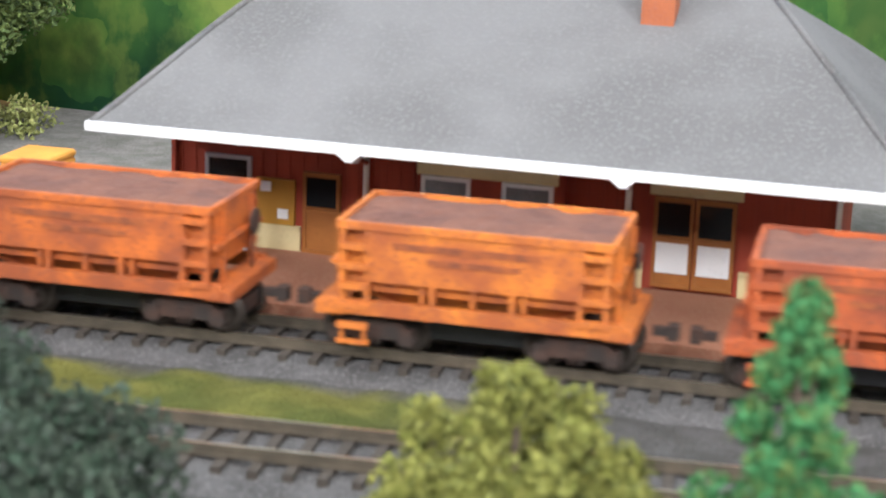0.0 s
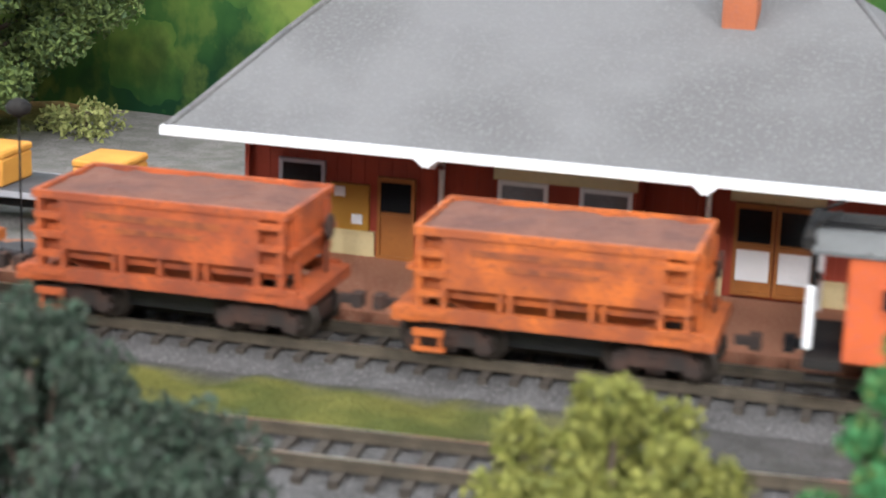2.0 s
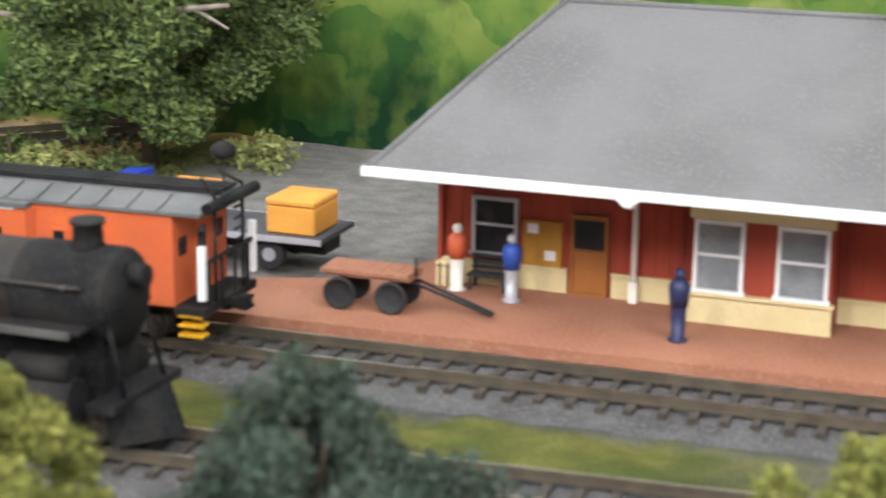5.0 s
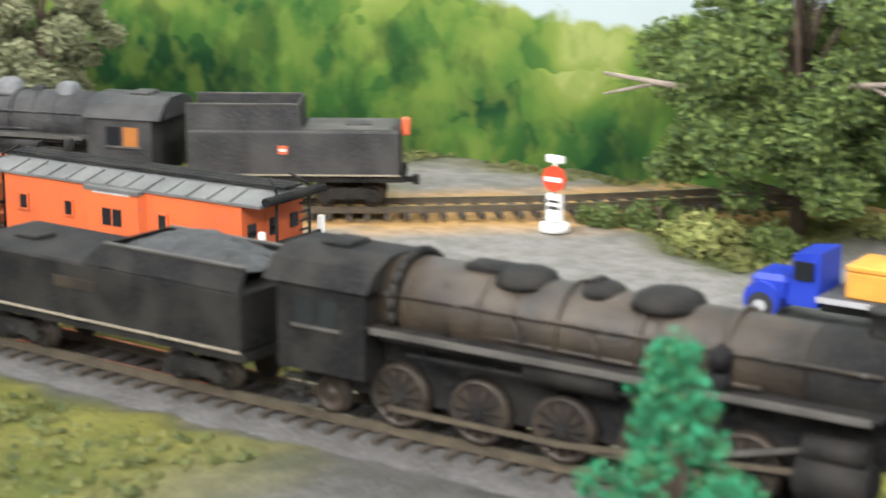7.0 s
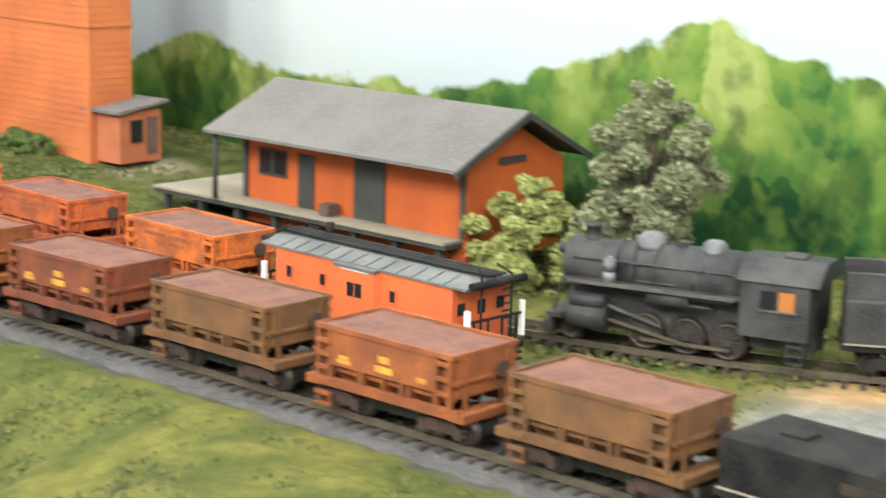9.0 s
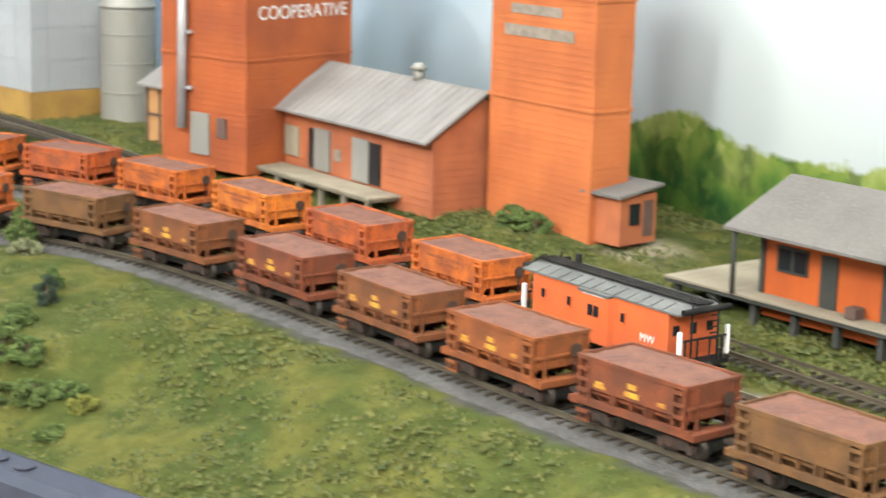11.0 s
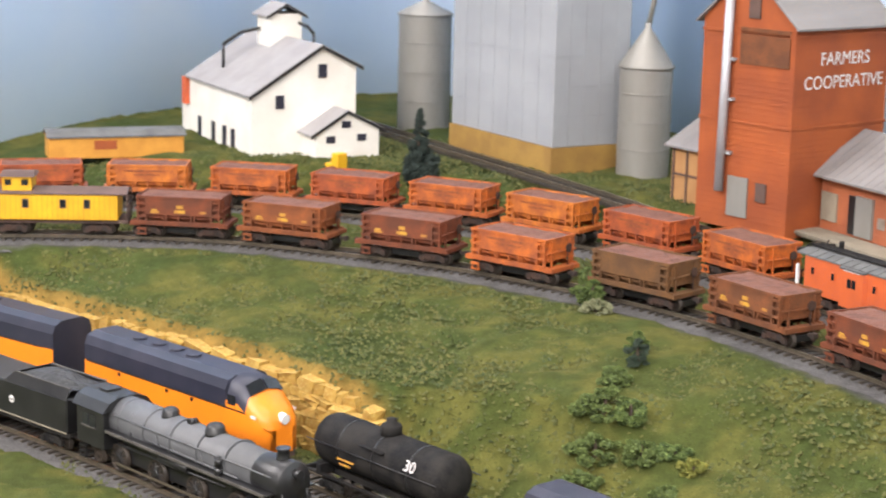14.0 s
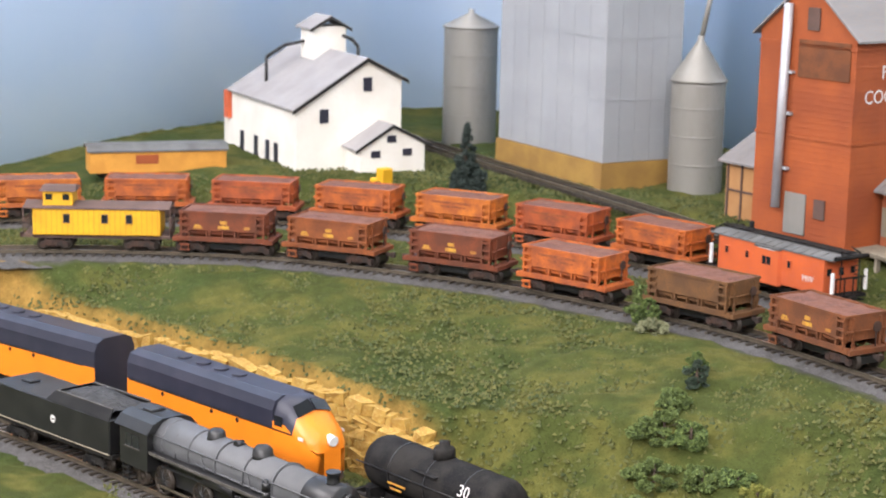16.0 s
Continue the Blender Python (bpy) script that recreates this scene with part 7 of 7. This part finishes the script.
def stop_post():
    root = thing("stop_sign_post", "red and white stop marker on a white post", "sign", pose(-0.243, 0.095, 0.002))
    bm = bmesh.new()
    tube(bm, (0, 0, 0), (0, 0, 0.003), 0.0062, 0.0055, seg=12)
    part("base", bm, M_WHITE, root)
    bm = bmesh.new()
    box(bm, -0.0032, 0.0032, -0.0012, 0.0012, 0.004, 0.0145)
    part("board", bm, M_WHITE, root)
    strips(root, "lettering_bar", [(-0.0026, 0.0026, 0.0085, 0.0098), (-0.0026, 0.0026, 0.0112, 0.0122)], M_DKTRIM, -1, 0.0012)
    bm = bmesh.new()
    lathe(bm, (0, -0.0014, 0.0205), (0, 1, 0), [(0, 0.0052), (0.0016, 0.0052)], 8)
    red = part("red_disc", bm, M_SIGNRED, root)
    bm = bmesh.new()
    box(bm, -0.0038, 0.0038, -0.0018, -0.00145, 0.0195, 0.0212)
    part("white_bar", bm, M_WHITE, red)
    bm = bmesh.new()
    tube(bm, (0, 0, 0.0145), (0, 0, 0.028), 0.0007, seg=6)
    box(bm, -0.0036, 0.0036, -0.0008, 0.0008, 0.0268, 0.0295)
    part("finial", bm, M_WHITE, root)


def lineside_signal():
    root = thing("lineside_lamp", "thin dark lineside lamp post with round head", "signal", pose(-0.036, -0.017, 0.002))
    bm = bmesh.new()
    tube(bm, (0, 0, 0), (0, 0, 0.046), 0.0003, seg=8)
    tube(bm, (0, 0, 0), (0, 0, 0.003), 0.0016, seg=8)
    part("post", bm, M_BLACK, root)
    bm = bmesh.new()
    lathe(bm, (0, 0, 0.0445), (0, 0, 1), [(0, 0.0012), (0.001, 0.003), (0.003, 0.0036), (0.0045, 0.002), (0.005, 0.0006)], 14)
    part("lamp_head", bm, M_BLACK, root)


def figurine(x, y, top, low, label, z=0.0046):
    bm = bmesh.new()
    lathe(bm, (0, 0, 0), (0, 0, 1), [(0, 0.0026), (0.0006, 0.0026), (0.0007, 0.0017), (0.009, 0.0021), (0.0105, 0.0024)], 10, 1)
    lathe(bm, (0, 0, 0.0095), (0, 0, 1), [(0, 0.0024), (0.005, 0.0029), (0.0068, 0.0022), (0.0074, 0.001)], 10, 0)
    lathe(bm, (0, 0, 0.0165), (0, 0, 1), [(0, 0.0007), (0.0008, 0.0013), (0.002, 0.0015), (0.003, 0.0008)], 10, 1)
    ob = finish("figurine", bm, [top, low])
    ob.matrix_world = pose(x, y, z)
    tagged(ob, label, "figurine", "platform figurines")


def rock_wall():
    root = thing("rock_retaining_wall", "rough ochre rock retaining wall of stacked blocks", "rock wall", kind="structure")
    rnd = random.Random(11)
    for s in np.arange(0.05, TA.s[-1], 0.0092):
        m = TA.at(s, 0.01)
        p = m.translation
        if p.x > -1.04 or p.x < -1.5:
            continue
        d = (TA.xyz(s + 0.01) - TA.xyz(s - 0.01)).normalized()
        n = Vector((d.y, -d.x, 0))
        grow = smoothstep(-1.0, -1.12, p.x)
        for row in range(6):
            if rnd.random() > 0.45 + 0.6 * grow:
                continue
            hgt = 0.0068
            c = p + n * (0.0425 + row * 0.0026 + rnd.uniform(-0.0018, 0.0018)) + d * rnd.uniform(-0.003, 0.003)
            z = LOW - 0.006 + row * hgt * (0.5 + 0.5 * grow)
            w, dd, hh = rnd.uniform(0.0042, 0.0085), rnd.uniform(0.004, 0.006), hgt * rnd.uniform(0.38, 0.6)
            bm = bmesh.new()
            box(bm, -w, w, -dd, dd, 0, hh * 2)
            for v in bm.verts:
                v.co += Vector([rnd.uniform(-0.002, 0.002), rnd.uniform(-0.0014, 0.0014), rnd.uniform(-0.0013, 0.0013)])
            st = part("rock", bm, M_ROCK, root)
            st.matrix_basis = pose(c.x, c.y, z, rnd.uniform(-9, 9), rnd.uniform(-9, 9), math.degrees(math.atan2(d.y, d.x)) + rnd.uniform(-14, 14))
    return root


# ---- build the place ----
make_ground()
ribbon("backdrop", [(1.1, 0.25), (0.6, 0.235), (0.2, 0.225), (-0.1, 0.217), (-0.28, 0.206), (-0.4, 0.193), (-0.6, 0.16), (-0.9, 0.14), (-1.3, 0.14), (-1.65, 0.13), (-1.9, 0.09), (-2.03, 0.0), (-2.02, -0.14), (-1.92, -0.4), (-1.86, -0.62), (-1.84, -0.9), (-1.88, -1.3)], -0.12, 1.0, backdrop_material(), "painted backdrop of green wooded hills under pale blue sky", "backdrop")
make_room()
make_track(T1, "model railway track with dark ties on grey ballast", near=(-0.25, 0.25))
make_track(T2, "curving model railway track on grey ballast beside turf", near=(-0.45, 0.25))
make_track(T3, "weedy siding track with rusty rails", bed=False)
make_track(T4, "overgrown spur track to the grain elevators", bed=False)
make_track(TA, "lower level yard track beside the rock wall")
make_track(TB, "lower level yard track in front")

# brick platform in front of the depot
plat = thing("station_platform", "reddish brick-paved station platform", "platform", kind="structure")
bm = bmesh.new()
low_, high_ = [], []
for s in np.arange(0.3, 1.02, 0.02):
    p, q = T1.xyz(s), T1.xyz(s + 0.01)
    d = (q - p).normalized()
    c = p + Vector((d.y, -d.x, 0)) * 0.0185
    w = max(0.004, 0.155 - c.y - 0.05) if c.x > -0.005 else max(0.02, 0.05 + (c.x + 0.005) * 0.35)
    low_.append((c, w))
for z0 in (-0.004,):
    A = [bm.verts.new((c.x, c.y, 0.0045)) for c, w in low_]
    B = [bm.verts.new((c.x, c.y + w, 0.0045)) for c, w in low_]
    C = [bm.verts.new((c.x, c.y, -0.004)) for c, w in low_]
    D = [bm.verts.new((c.x, c.y + w, -0.002)) for c, w in low_]
    for k in range(len(A) - 1):
        bm.faces.new((A[k], A[k + 1], B[k + 1], B[k])), bm.faces.new((C[k], C[k + 1], A[k + 1], A[k])), bm.faces.new((B[k], B[k + 1], D[k + 1], D[k]))
    bm.faces.new((A[-1], C[-1], D[-1], B[-1])), bm.faces.new((A[0], C[0], D[0], B[0]))
bmesh.ops.recalc_face_normals(bm, faces=bm.faces)
part("paving", bm, M_BRICKPAVE, plat)

depot()
freight_house()
shack()
small_warehouse()
el = tall_elevator(pose(-1.272, -0.081, 0.030, 0, 0, 15), 0.09, 0.105, 0.15, M_BOARDRED, "tall orange-red clapboard grain elevator with grey spout", spout=True)
text_on(el, "FARMERS", 0.0135, pose(0.0905, 0.055, 0.124, 90, 0, 90), M_WHITELET)
text_on(el, "COOPERATIVE", 0.0135, pose(0.0905, 0.055, 0.107, 90, 0, 90), M_WHITELET)
el2 = tall_elevator(pose(-1.0, 0.020, 0.026, 0, 0, 2), 0.102, 0.03, 0.158, M_BOARDORANGE, "tall weathered orange-red grain elevator with faded lettering")
strips(el2, "faded_lettering_bar", [(0.02, 0.07, 0.128, 0.134), (0.014, 0.082, 0.114, 0.121)], M_PALEWOOD, -1, 0.0003)
grey_elevator()
silo(-1.448, -0.028, 0.028, 0.0225, 0.095, 0.032, 0.06, "dull grey galvanised grain bin with cone roof")
silo(-1.765, -0.098, 0.028, 0.026, 0.115, 0.012, 0.0, "dull grey galvanised grain bin behind the elevator")
white_mill()
barn = thing("tan_shed", "small tan board shed with grey roof", "shed", pose(-1.345, -0.06, 0.028, 0, 0, 10))
bm = bmesh.new()
gable_walls(bm, 0, 0.06, [(0, -0.006), (0, 0.045), (0.04, 0.066), (0.075, 0.045), (0.075, -0.006)])
part("wall", bm, M_TANBARN, barn)
bm = bmesh.new()
slab_roof(bm, [(-0.005, 0.0435), (0.04, 0.068), (0.08, 0.0435)], -0.005, 0.064, 0.0016)
part("roof", bm, M_METALROOF, barn)
bm = bmesh.new()
for x in (0.002, 0.018, 0.036, 0.055):
    box(bm, x, x + 0.0016, -0.0012, 0, -0.004, 0.043)
box(bm, 0.002, 0.0566, -0.001, 0, 0.02, 0.0216)
part("battens", bm, M_BRNROOF, barn)

flatbed_truck()
baggage_cart()
stop_post()
lineside_signal()
figurine(0.0135, 0.0285, M_PINK, M_WARMWHITE, "small painted figurine in coral, seated by baggage")
figurine(0.032, 0.024, M_DENIM, M_SPOUT, "small painted figurine in blue on the platform")
figurine(0.085, 0.009, M_NAVY, M_NAVY, "small painted figurine in navy on the platform")
bench = thing("platform_bench", "black slatted bench against the depot wall", "bench", pose(0.0215, 0.0325, 0.0045, 0, 0, 3.3))
for k in range(4):
    bm = bmesh.new()
    box(bm, -0.006, 0.006, -0.002 + k * 0.0013, -0.001 + k * 0.0013, 0.0042, 0.0048)
    part("seat_slat", bm, M_TYRE, bench)
for k in range(3):
    bm = bmesh.new()
    box(bm, -0.006, 0.006, 0.0028, 0.0033, 0.0054 + k * 0.0017, 0.0064 + k * 0.0017)
    part("back_slat", bm, M_TYRE, bench)
for x in (-0.0055, 0.0047):
    for y in (-0.0018, 0.0027):
        bm = bmesh.new()
        box(bm, x, x + 0.0008, y, y + 0.0007, 0, 0.0042 if y < 0 else 0.0098)
        part("leg", bm, M_TYRE, bench)
case = thing("luggage_trunk", "cream luggage trunk with straps on the platform", "trunk", pose(0.0085, 0.032, 0.0045, 0, 0, 3.3))
bm = bmesh.new()
box(bm, -0.0026, 0.0026, -0.002, 0.002, 0, 0.0058, bevel=0.0004)
part("body", bm, M_CREAM, case)
bm = bmesh.new()
box(bm, -0.0027, 0.0027, -0.0021, 0.0021, 0.006, 0.0074, bevel=0.0005)
part("lid", bm, M_CREAM, case)
for x in (-0.0014, 0.0009):
    bm = bmesh.new()
    box(bm, x, x + 0.0006, -0.00225, -0.00205, 0, 0.0074)
    part("strap", bm, M_BRNROOF, case)
rock_wall()
coach = thing("yellow_coach", "yellow railway coach with grey roof on a far track", "coach", pose(-1.705, -0.425, 0.0195, 0, 0, 84))
bm = bmesh.new()
box(bm, -0.06, 0.06, -0.016, 0.016, 0.004, 0.024, bevel=0.0005)
part("body", bm, M_CRATE, coach)
bm = bmesh.new()
slab_roof(bm, [(-0.0175, 0.024), (-0.009, 0.0285), (0.009, 0.0285), (0.0175, 0.024)], -0.062, 0.062, 0.0014)
part("roof", bm, M_CABROOF, coach)
for sy in (-1, 1):
    bm = bmesh.new()
    box(bm, -0.02, 0.0, *sorted((sy * 0.016, sy * 0.0163)), 0.012, 0.02)
    part("baggage_door", bm, M_BOARDRED, coach)
for sx in (-1, 1):
    truck(coach, sx * 0.04)
tractor = thing("yellow_tractor", "small bright yellow tractor beside the mill", "tractor", pose(-1.575, -0.262, 0.018, 0, 0, 20))
bm = bmesh.new()
box(bm, -0.009, 0.001, -0.005, 0.005, 0.004, 0.011, bevel=0.001)
part("bonnet", bm, M_YELLOW, tractor)
bm = bmesh.new()
box(bm, 0.001, 0.01, -0.006, 0.006, 0.004, 0.021, bevel=0.001)
part("cab", bm, M_YELLOW, tractor)
for x, r in ((-0.006, 0.0035), (0.005, 0.005)):
    for sy in (-1, 1):
        bm = bmesh.new()
        tube(bm, (x, sy * 0.006, r), (x, sy * 0.009, r), r, seg=14)
        part("wheel", bm, M_TYRE, tractor)

# greenery
tree("shrub", "dark grey-green bushy shrub beside the track", "shrub", 0.09, -0.205, 0.068, 0.032, L_DARK, 1, 34000, 0.0013, 0.05, 44, fine=(0.2, 0.4))
tree("shrub", "lime-green bushy shrub before the depot", "shrub", 0.172, -0.182, 0.0605, 0.0285, L_LIME, 2, 30000, 0.0013, 0.05, 40, fine=(0.2, 0.38))
tree("conifer", "bright green small conifer", "tree", 0.2165, -0.2, 0.084, 0.027, L_GREEN, 3, 20000, 0.0014, 0.1, 30, "cone")
tree("shrub", "dark low shrub beside the conifer", "shrub", 0.208, -0.19, 0.046, 0.016, L_DARK, 4, 3000, 0.0018, 0.05)
tree("shrub", "lime-green bushy shrub beside the track", "shrub", 0.0465, -0.228, 0.07, 0.0215, L_LIME, 5, 26000, 0.0013, 0.05, 36, fine=(0.2, 0.4))
tree("conifer", "teal-green shaggy little tree", "tree", 0.0055, -0.238, 0.086, 0.038, L_TEAL, 6, 24000, 0.0014, 0.1, 38, "cone", fine=(0.3, 0.55), flat=0.75)
tree("oak_tree", "broad leafy green tree with pale bare branches", "tree", -0.168, 0.152, 0.128, 0.075, L_MID, 7, 38000, 0.0022, 0.2, 64, twigs=2, fine=(0.15, 0.27), flat=0.7)
tree("shrub", "pale yellow-green leafy shrub beside the freight house", "shrub", -0.565, 0.05, 0.056, 0.036, L_PALE, 8, 16000, 0.0021, 0.05, 34, fine=(0.16, 0.3), flat=0.6)
tree("tree", "sage-green feathery tree behind the parked engine", "tree", -0.515, 0.075, 0.106, 0.037, L_SAGE, 9, 20000, 0.002, 0.1, 48, fine=(0.18, 0.34), flat=0.8)
tree("conifer", "dark little conifer by the spur track", "tree", -1.515, -0.208, 0.062, 0.021, L_PINE, 10, 9000, 0.0019, 0.05, 30, "cone", z=0.022)
for k, (x, y, h, r, lf) in enumerate(((-1.149, -0.236, 0.026, 0.013, L_OLIVE), (-1.135, -0.242, 0.02, 0.011, L_MID), (-1.115, -0.25, 0.012, 0.01, L_SAGE), (-1.03, -0.266, 0.016, 0.008, L_MID), (-1.012, -0.276, 0.019, 0.008, L_DARK), (-0.996, -0.3, 0.014, 0.014, L_OLIVE), (-0.975, -0.318, 0.019, 0.018, L_OLIVE), (-0.955, -0.334, 0.016, 0.016, L_OLIVE), (-0.962, -0.308, 0.014, 0.014, L_MID), (-0.94, -0.35, 0.012, 0.014, L_OLIVE), (-0.935, -0.315, 0.012, 0.014, L_OLIVE), (-0.922, -0.302, 0.009, 0.012, L_MID), (-0.905, -0.3, 0.01, 0.01, L_LIME), (-0.9, -0.318, 0.007, 0.012, L_OLIVE), (-1.042, 0.012, 0.02, 0.012, L_MID), (-0.955, 0.008, 0.015, 0.014, L_MID), (-0.935, 0.012, 0.014, 0.012, L_MID))):
    tree("bush", "low scruffy green scenic bush on the turf", "bush", x, y, h, r, lf, 20 + k, 4000, 0.0018, 0.02, 22, fine=(0.16, 0.34), flat=0.6)
for k, (x, y, h, r) in enumerate(((-0.215, 0.128, 0.012, 0.016), (-0.19, 0.115, 0.014, 0.018), (-0.16, 0.118, 0.012, 0.014), (-0.13, 0.17, 0.014, 0.018), (-0.235, 0.117, 0.01, 0.012))):
    tree("bush", "low yellow-green ground bush", "bush", x, y, h, r, L_PALE if k % 2 else L_OLIVE, 40 + k, 900, 0.0018, 0.02, 10)
tuft_field("turf_clumps", "scattered yellow-green scenic turf clumps", 150000, (-1.7, -0.1, -0.6, 0.2), 0.0021, L_TURF, 5)

# ---- trains ----
STYLES = {"o": (M_ORANGE, "rusty orange ore car filled with iron ore", "dark"), "r": (M_ORANGE2, "reddish orange ore car filled with iron ore", "dark"), "a": (M_AMBER, "amber orange ore car filled with iron ore", "dark"), "b": (M_BROWN, "weathered brown ore car with yellow marks, filled with ore", "yellow"), "u": (M_UMBER, "dull umber ore car filled with iron ore", None), "m": (M_MAROON, "maroon ore car with yellow marks, filled with ore", "yellow"), "k": (M_RUST, "rust-red ore car with yellow marks, filled with ore", "yellow")}
PROTO = {}


def car_of(style, m):
    if style not in PROTO:
        PROTO[style] = ore_car("ore_car", *STYLES[style], seed=ord(style))
        PROTO[style].matrix_world = m
        return PROTO[style]
    return copy_thing(PROTO[style], m)


PITCH = 0.0962
SPOTS2 = (1.225, 1.315, 1.407, 1.5, 1.594, 1.69, 1.79, 1.898, 2.004, 2.109, 2.204, 2.304, 2.391)
train2 = [car_of(k, T2.at(s + 0.0315, 0.024, True)) for s, k in zip(SPOTS2, "ukumkbmbuomkm")]
big = steam_loco("long sooty black steam locomotive", 0.196, 0.0115, 0.0435, M_SOOT, M_BLACK, 5, 0.0085, hoop=True, low_domes=True)
big.matrix_world = T2.at(T2.s_of_x(-0.078), 0.05, True)
bigt = tender("sooty black tender heaped with coal", 0.112, 0.0365, M_BLACK)
bigt.matrix_world = T2.at(T2.s_of_x(-0.24), 0.035, True)
yc = cupola_caboose()
yc.matrix_world = T2.at(2.5195, flip=True)

small = steam_loco("small grey-black switching steam locomotive, parked", 0.134, 0.0112, 0.0425, M_DUSTBLACK, M_DUSTBLACK, 3, 0.0075, domepaint=M_PALEDOME, cabglass=M_DOORBROWN)
small.matrix_world = T3.at(T3.s_of_x(-0.444), 0.035)
smallt = tender("black tender with a red and white emblem, parked", 0.084, 0.0415, M_DUSTBLACK, logo=M_PINK, low_back=True)
smallt.matrix_world = T3.at(T3.s_of_x(-0.444) - 0.1135, 0.03)

fd = diesel_unit(True)
fd.matrix_world = TA.at(TA.s_of_x(-1.162), 0.05, True)
fb = diesel_unit(False)
fb.matrix_world = TA.at(TA.s_of_x(-1.162) + 0.21, 0.05, True)
tk = tank_car("black tank car with white numeral and small dome")
tk.matrix_world = TA.at(TA.s_of_x(-0.983), 0.035, True)
text_on(tk, "30", 0.009, pose(0.032, -0.0139, 0.0345, 66, 0, 0), M_WHITELET, "numeral")
strips(tk, "lettering_bar", [(-0.03, -0.015, 0.0235, 0.0247), (-0.028, -0.018, 0.0208, 0.022)], M_YELLOWLET, -1, 0.0145)
fb2 = copy_thing(fb, TA.at(TA.s_of_x(-0.778), 0.05, True))
gl = steam_loco("grey-boilered steam locomotive with black cab", 0.212, 0.0122, 0.0425, M_BOILERGREY, M_GLOSSBLACK, 4, 0.0085)
gl.matrix_world = TB.at(TB.s_of_x(-1.034), 0.05, True)
glt = tender("gloss black tender with round white emblem", 0.12, 0.041, M_GLOSSBLACK, logo=M_WHITELET)
glt.matrix_world = TB.at(TB.s_of_x(-1.034) + 0.173, 0.035, True)

FRONT = [(0, 0.376), (0.5, 0.33), (1, 0.283), (1.5, 0.235), (2, 0.187), (2.5, 0.138), (3, 0.087), (4.25, -0.05), (5.5, -0.183), (6, -0.238), (6.5, -0.29), (7, -0.345), (7.5, -0.405), (8, -0.457), (8.5, -0.508), (9, -0.56), (9.5, -0.614), (10, -0.665), (11.25, -0.795), (12.5, -0.916), (13, -0.962), (13.5, -1.006), (14, -1.048), (14.5, -1.087), (15, -1.122), (15.5, -1.153), (16, -1.184)]
orange_caboose = bay_caboose()
text_on(orange_caboose, "MW", 0.006, pose(0.0375, -0.01645, 0.0195, 90, 0, 0), M_WHITELET)
train1 = [car_of(k, pose(0, 0, 0)) for k in "oraoroaroror"]


# the couplings stretch where the line swings into its curve
SLACK = ([0.0, 1.5, 2.02, 2.2, 4.0], [0.0, 1.5, 2.1, 2.28, 3.95])


def trail(s, behind):
    """The place on the line of what runs that far behind s."""
    return float(np.interp(float(np.interp(s, SLACK[1], SLACK[0])) + behind, *SLACK))


def motions():
    rows = [(t, T1.s_of_x(x) + float(np.interp(t, [0, 1.5, 3, 5.5, 6.5, 8, 9, 10, 12.5, 13, 14.5, 15.5, 16], [0.005, 0.0068, 0.0095, 0.008, 0.006, 0.013, 0.0155, 0.018, 0.022, 0.0245, 0.032, 0.037, 0.0425]))) for t, x in FRONT]
    walk(orange_caboose, [(t, T1.at(s - 0.0555, 0.034, True)) for t, s in rows])
    for i, car in enumerate(train1):
        walk(car, [(t, T1.at(trail(s, 0.0615 + i * PITCH), 0.024, True)) for t, s in rows])


motions()
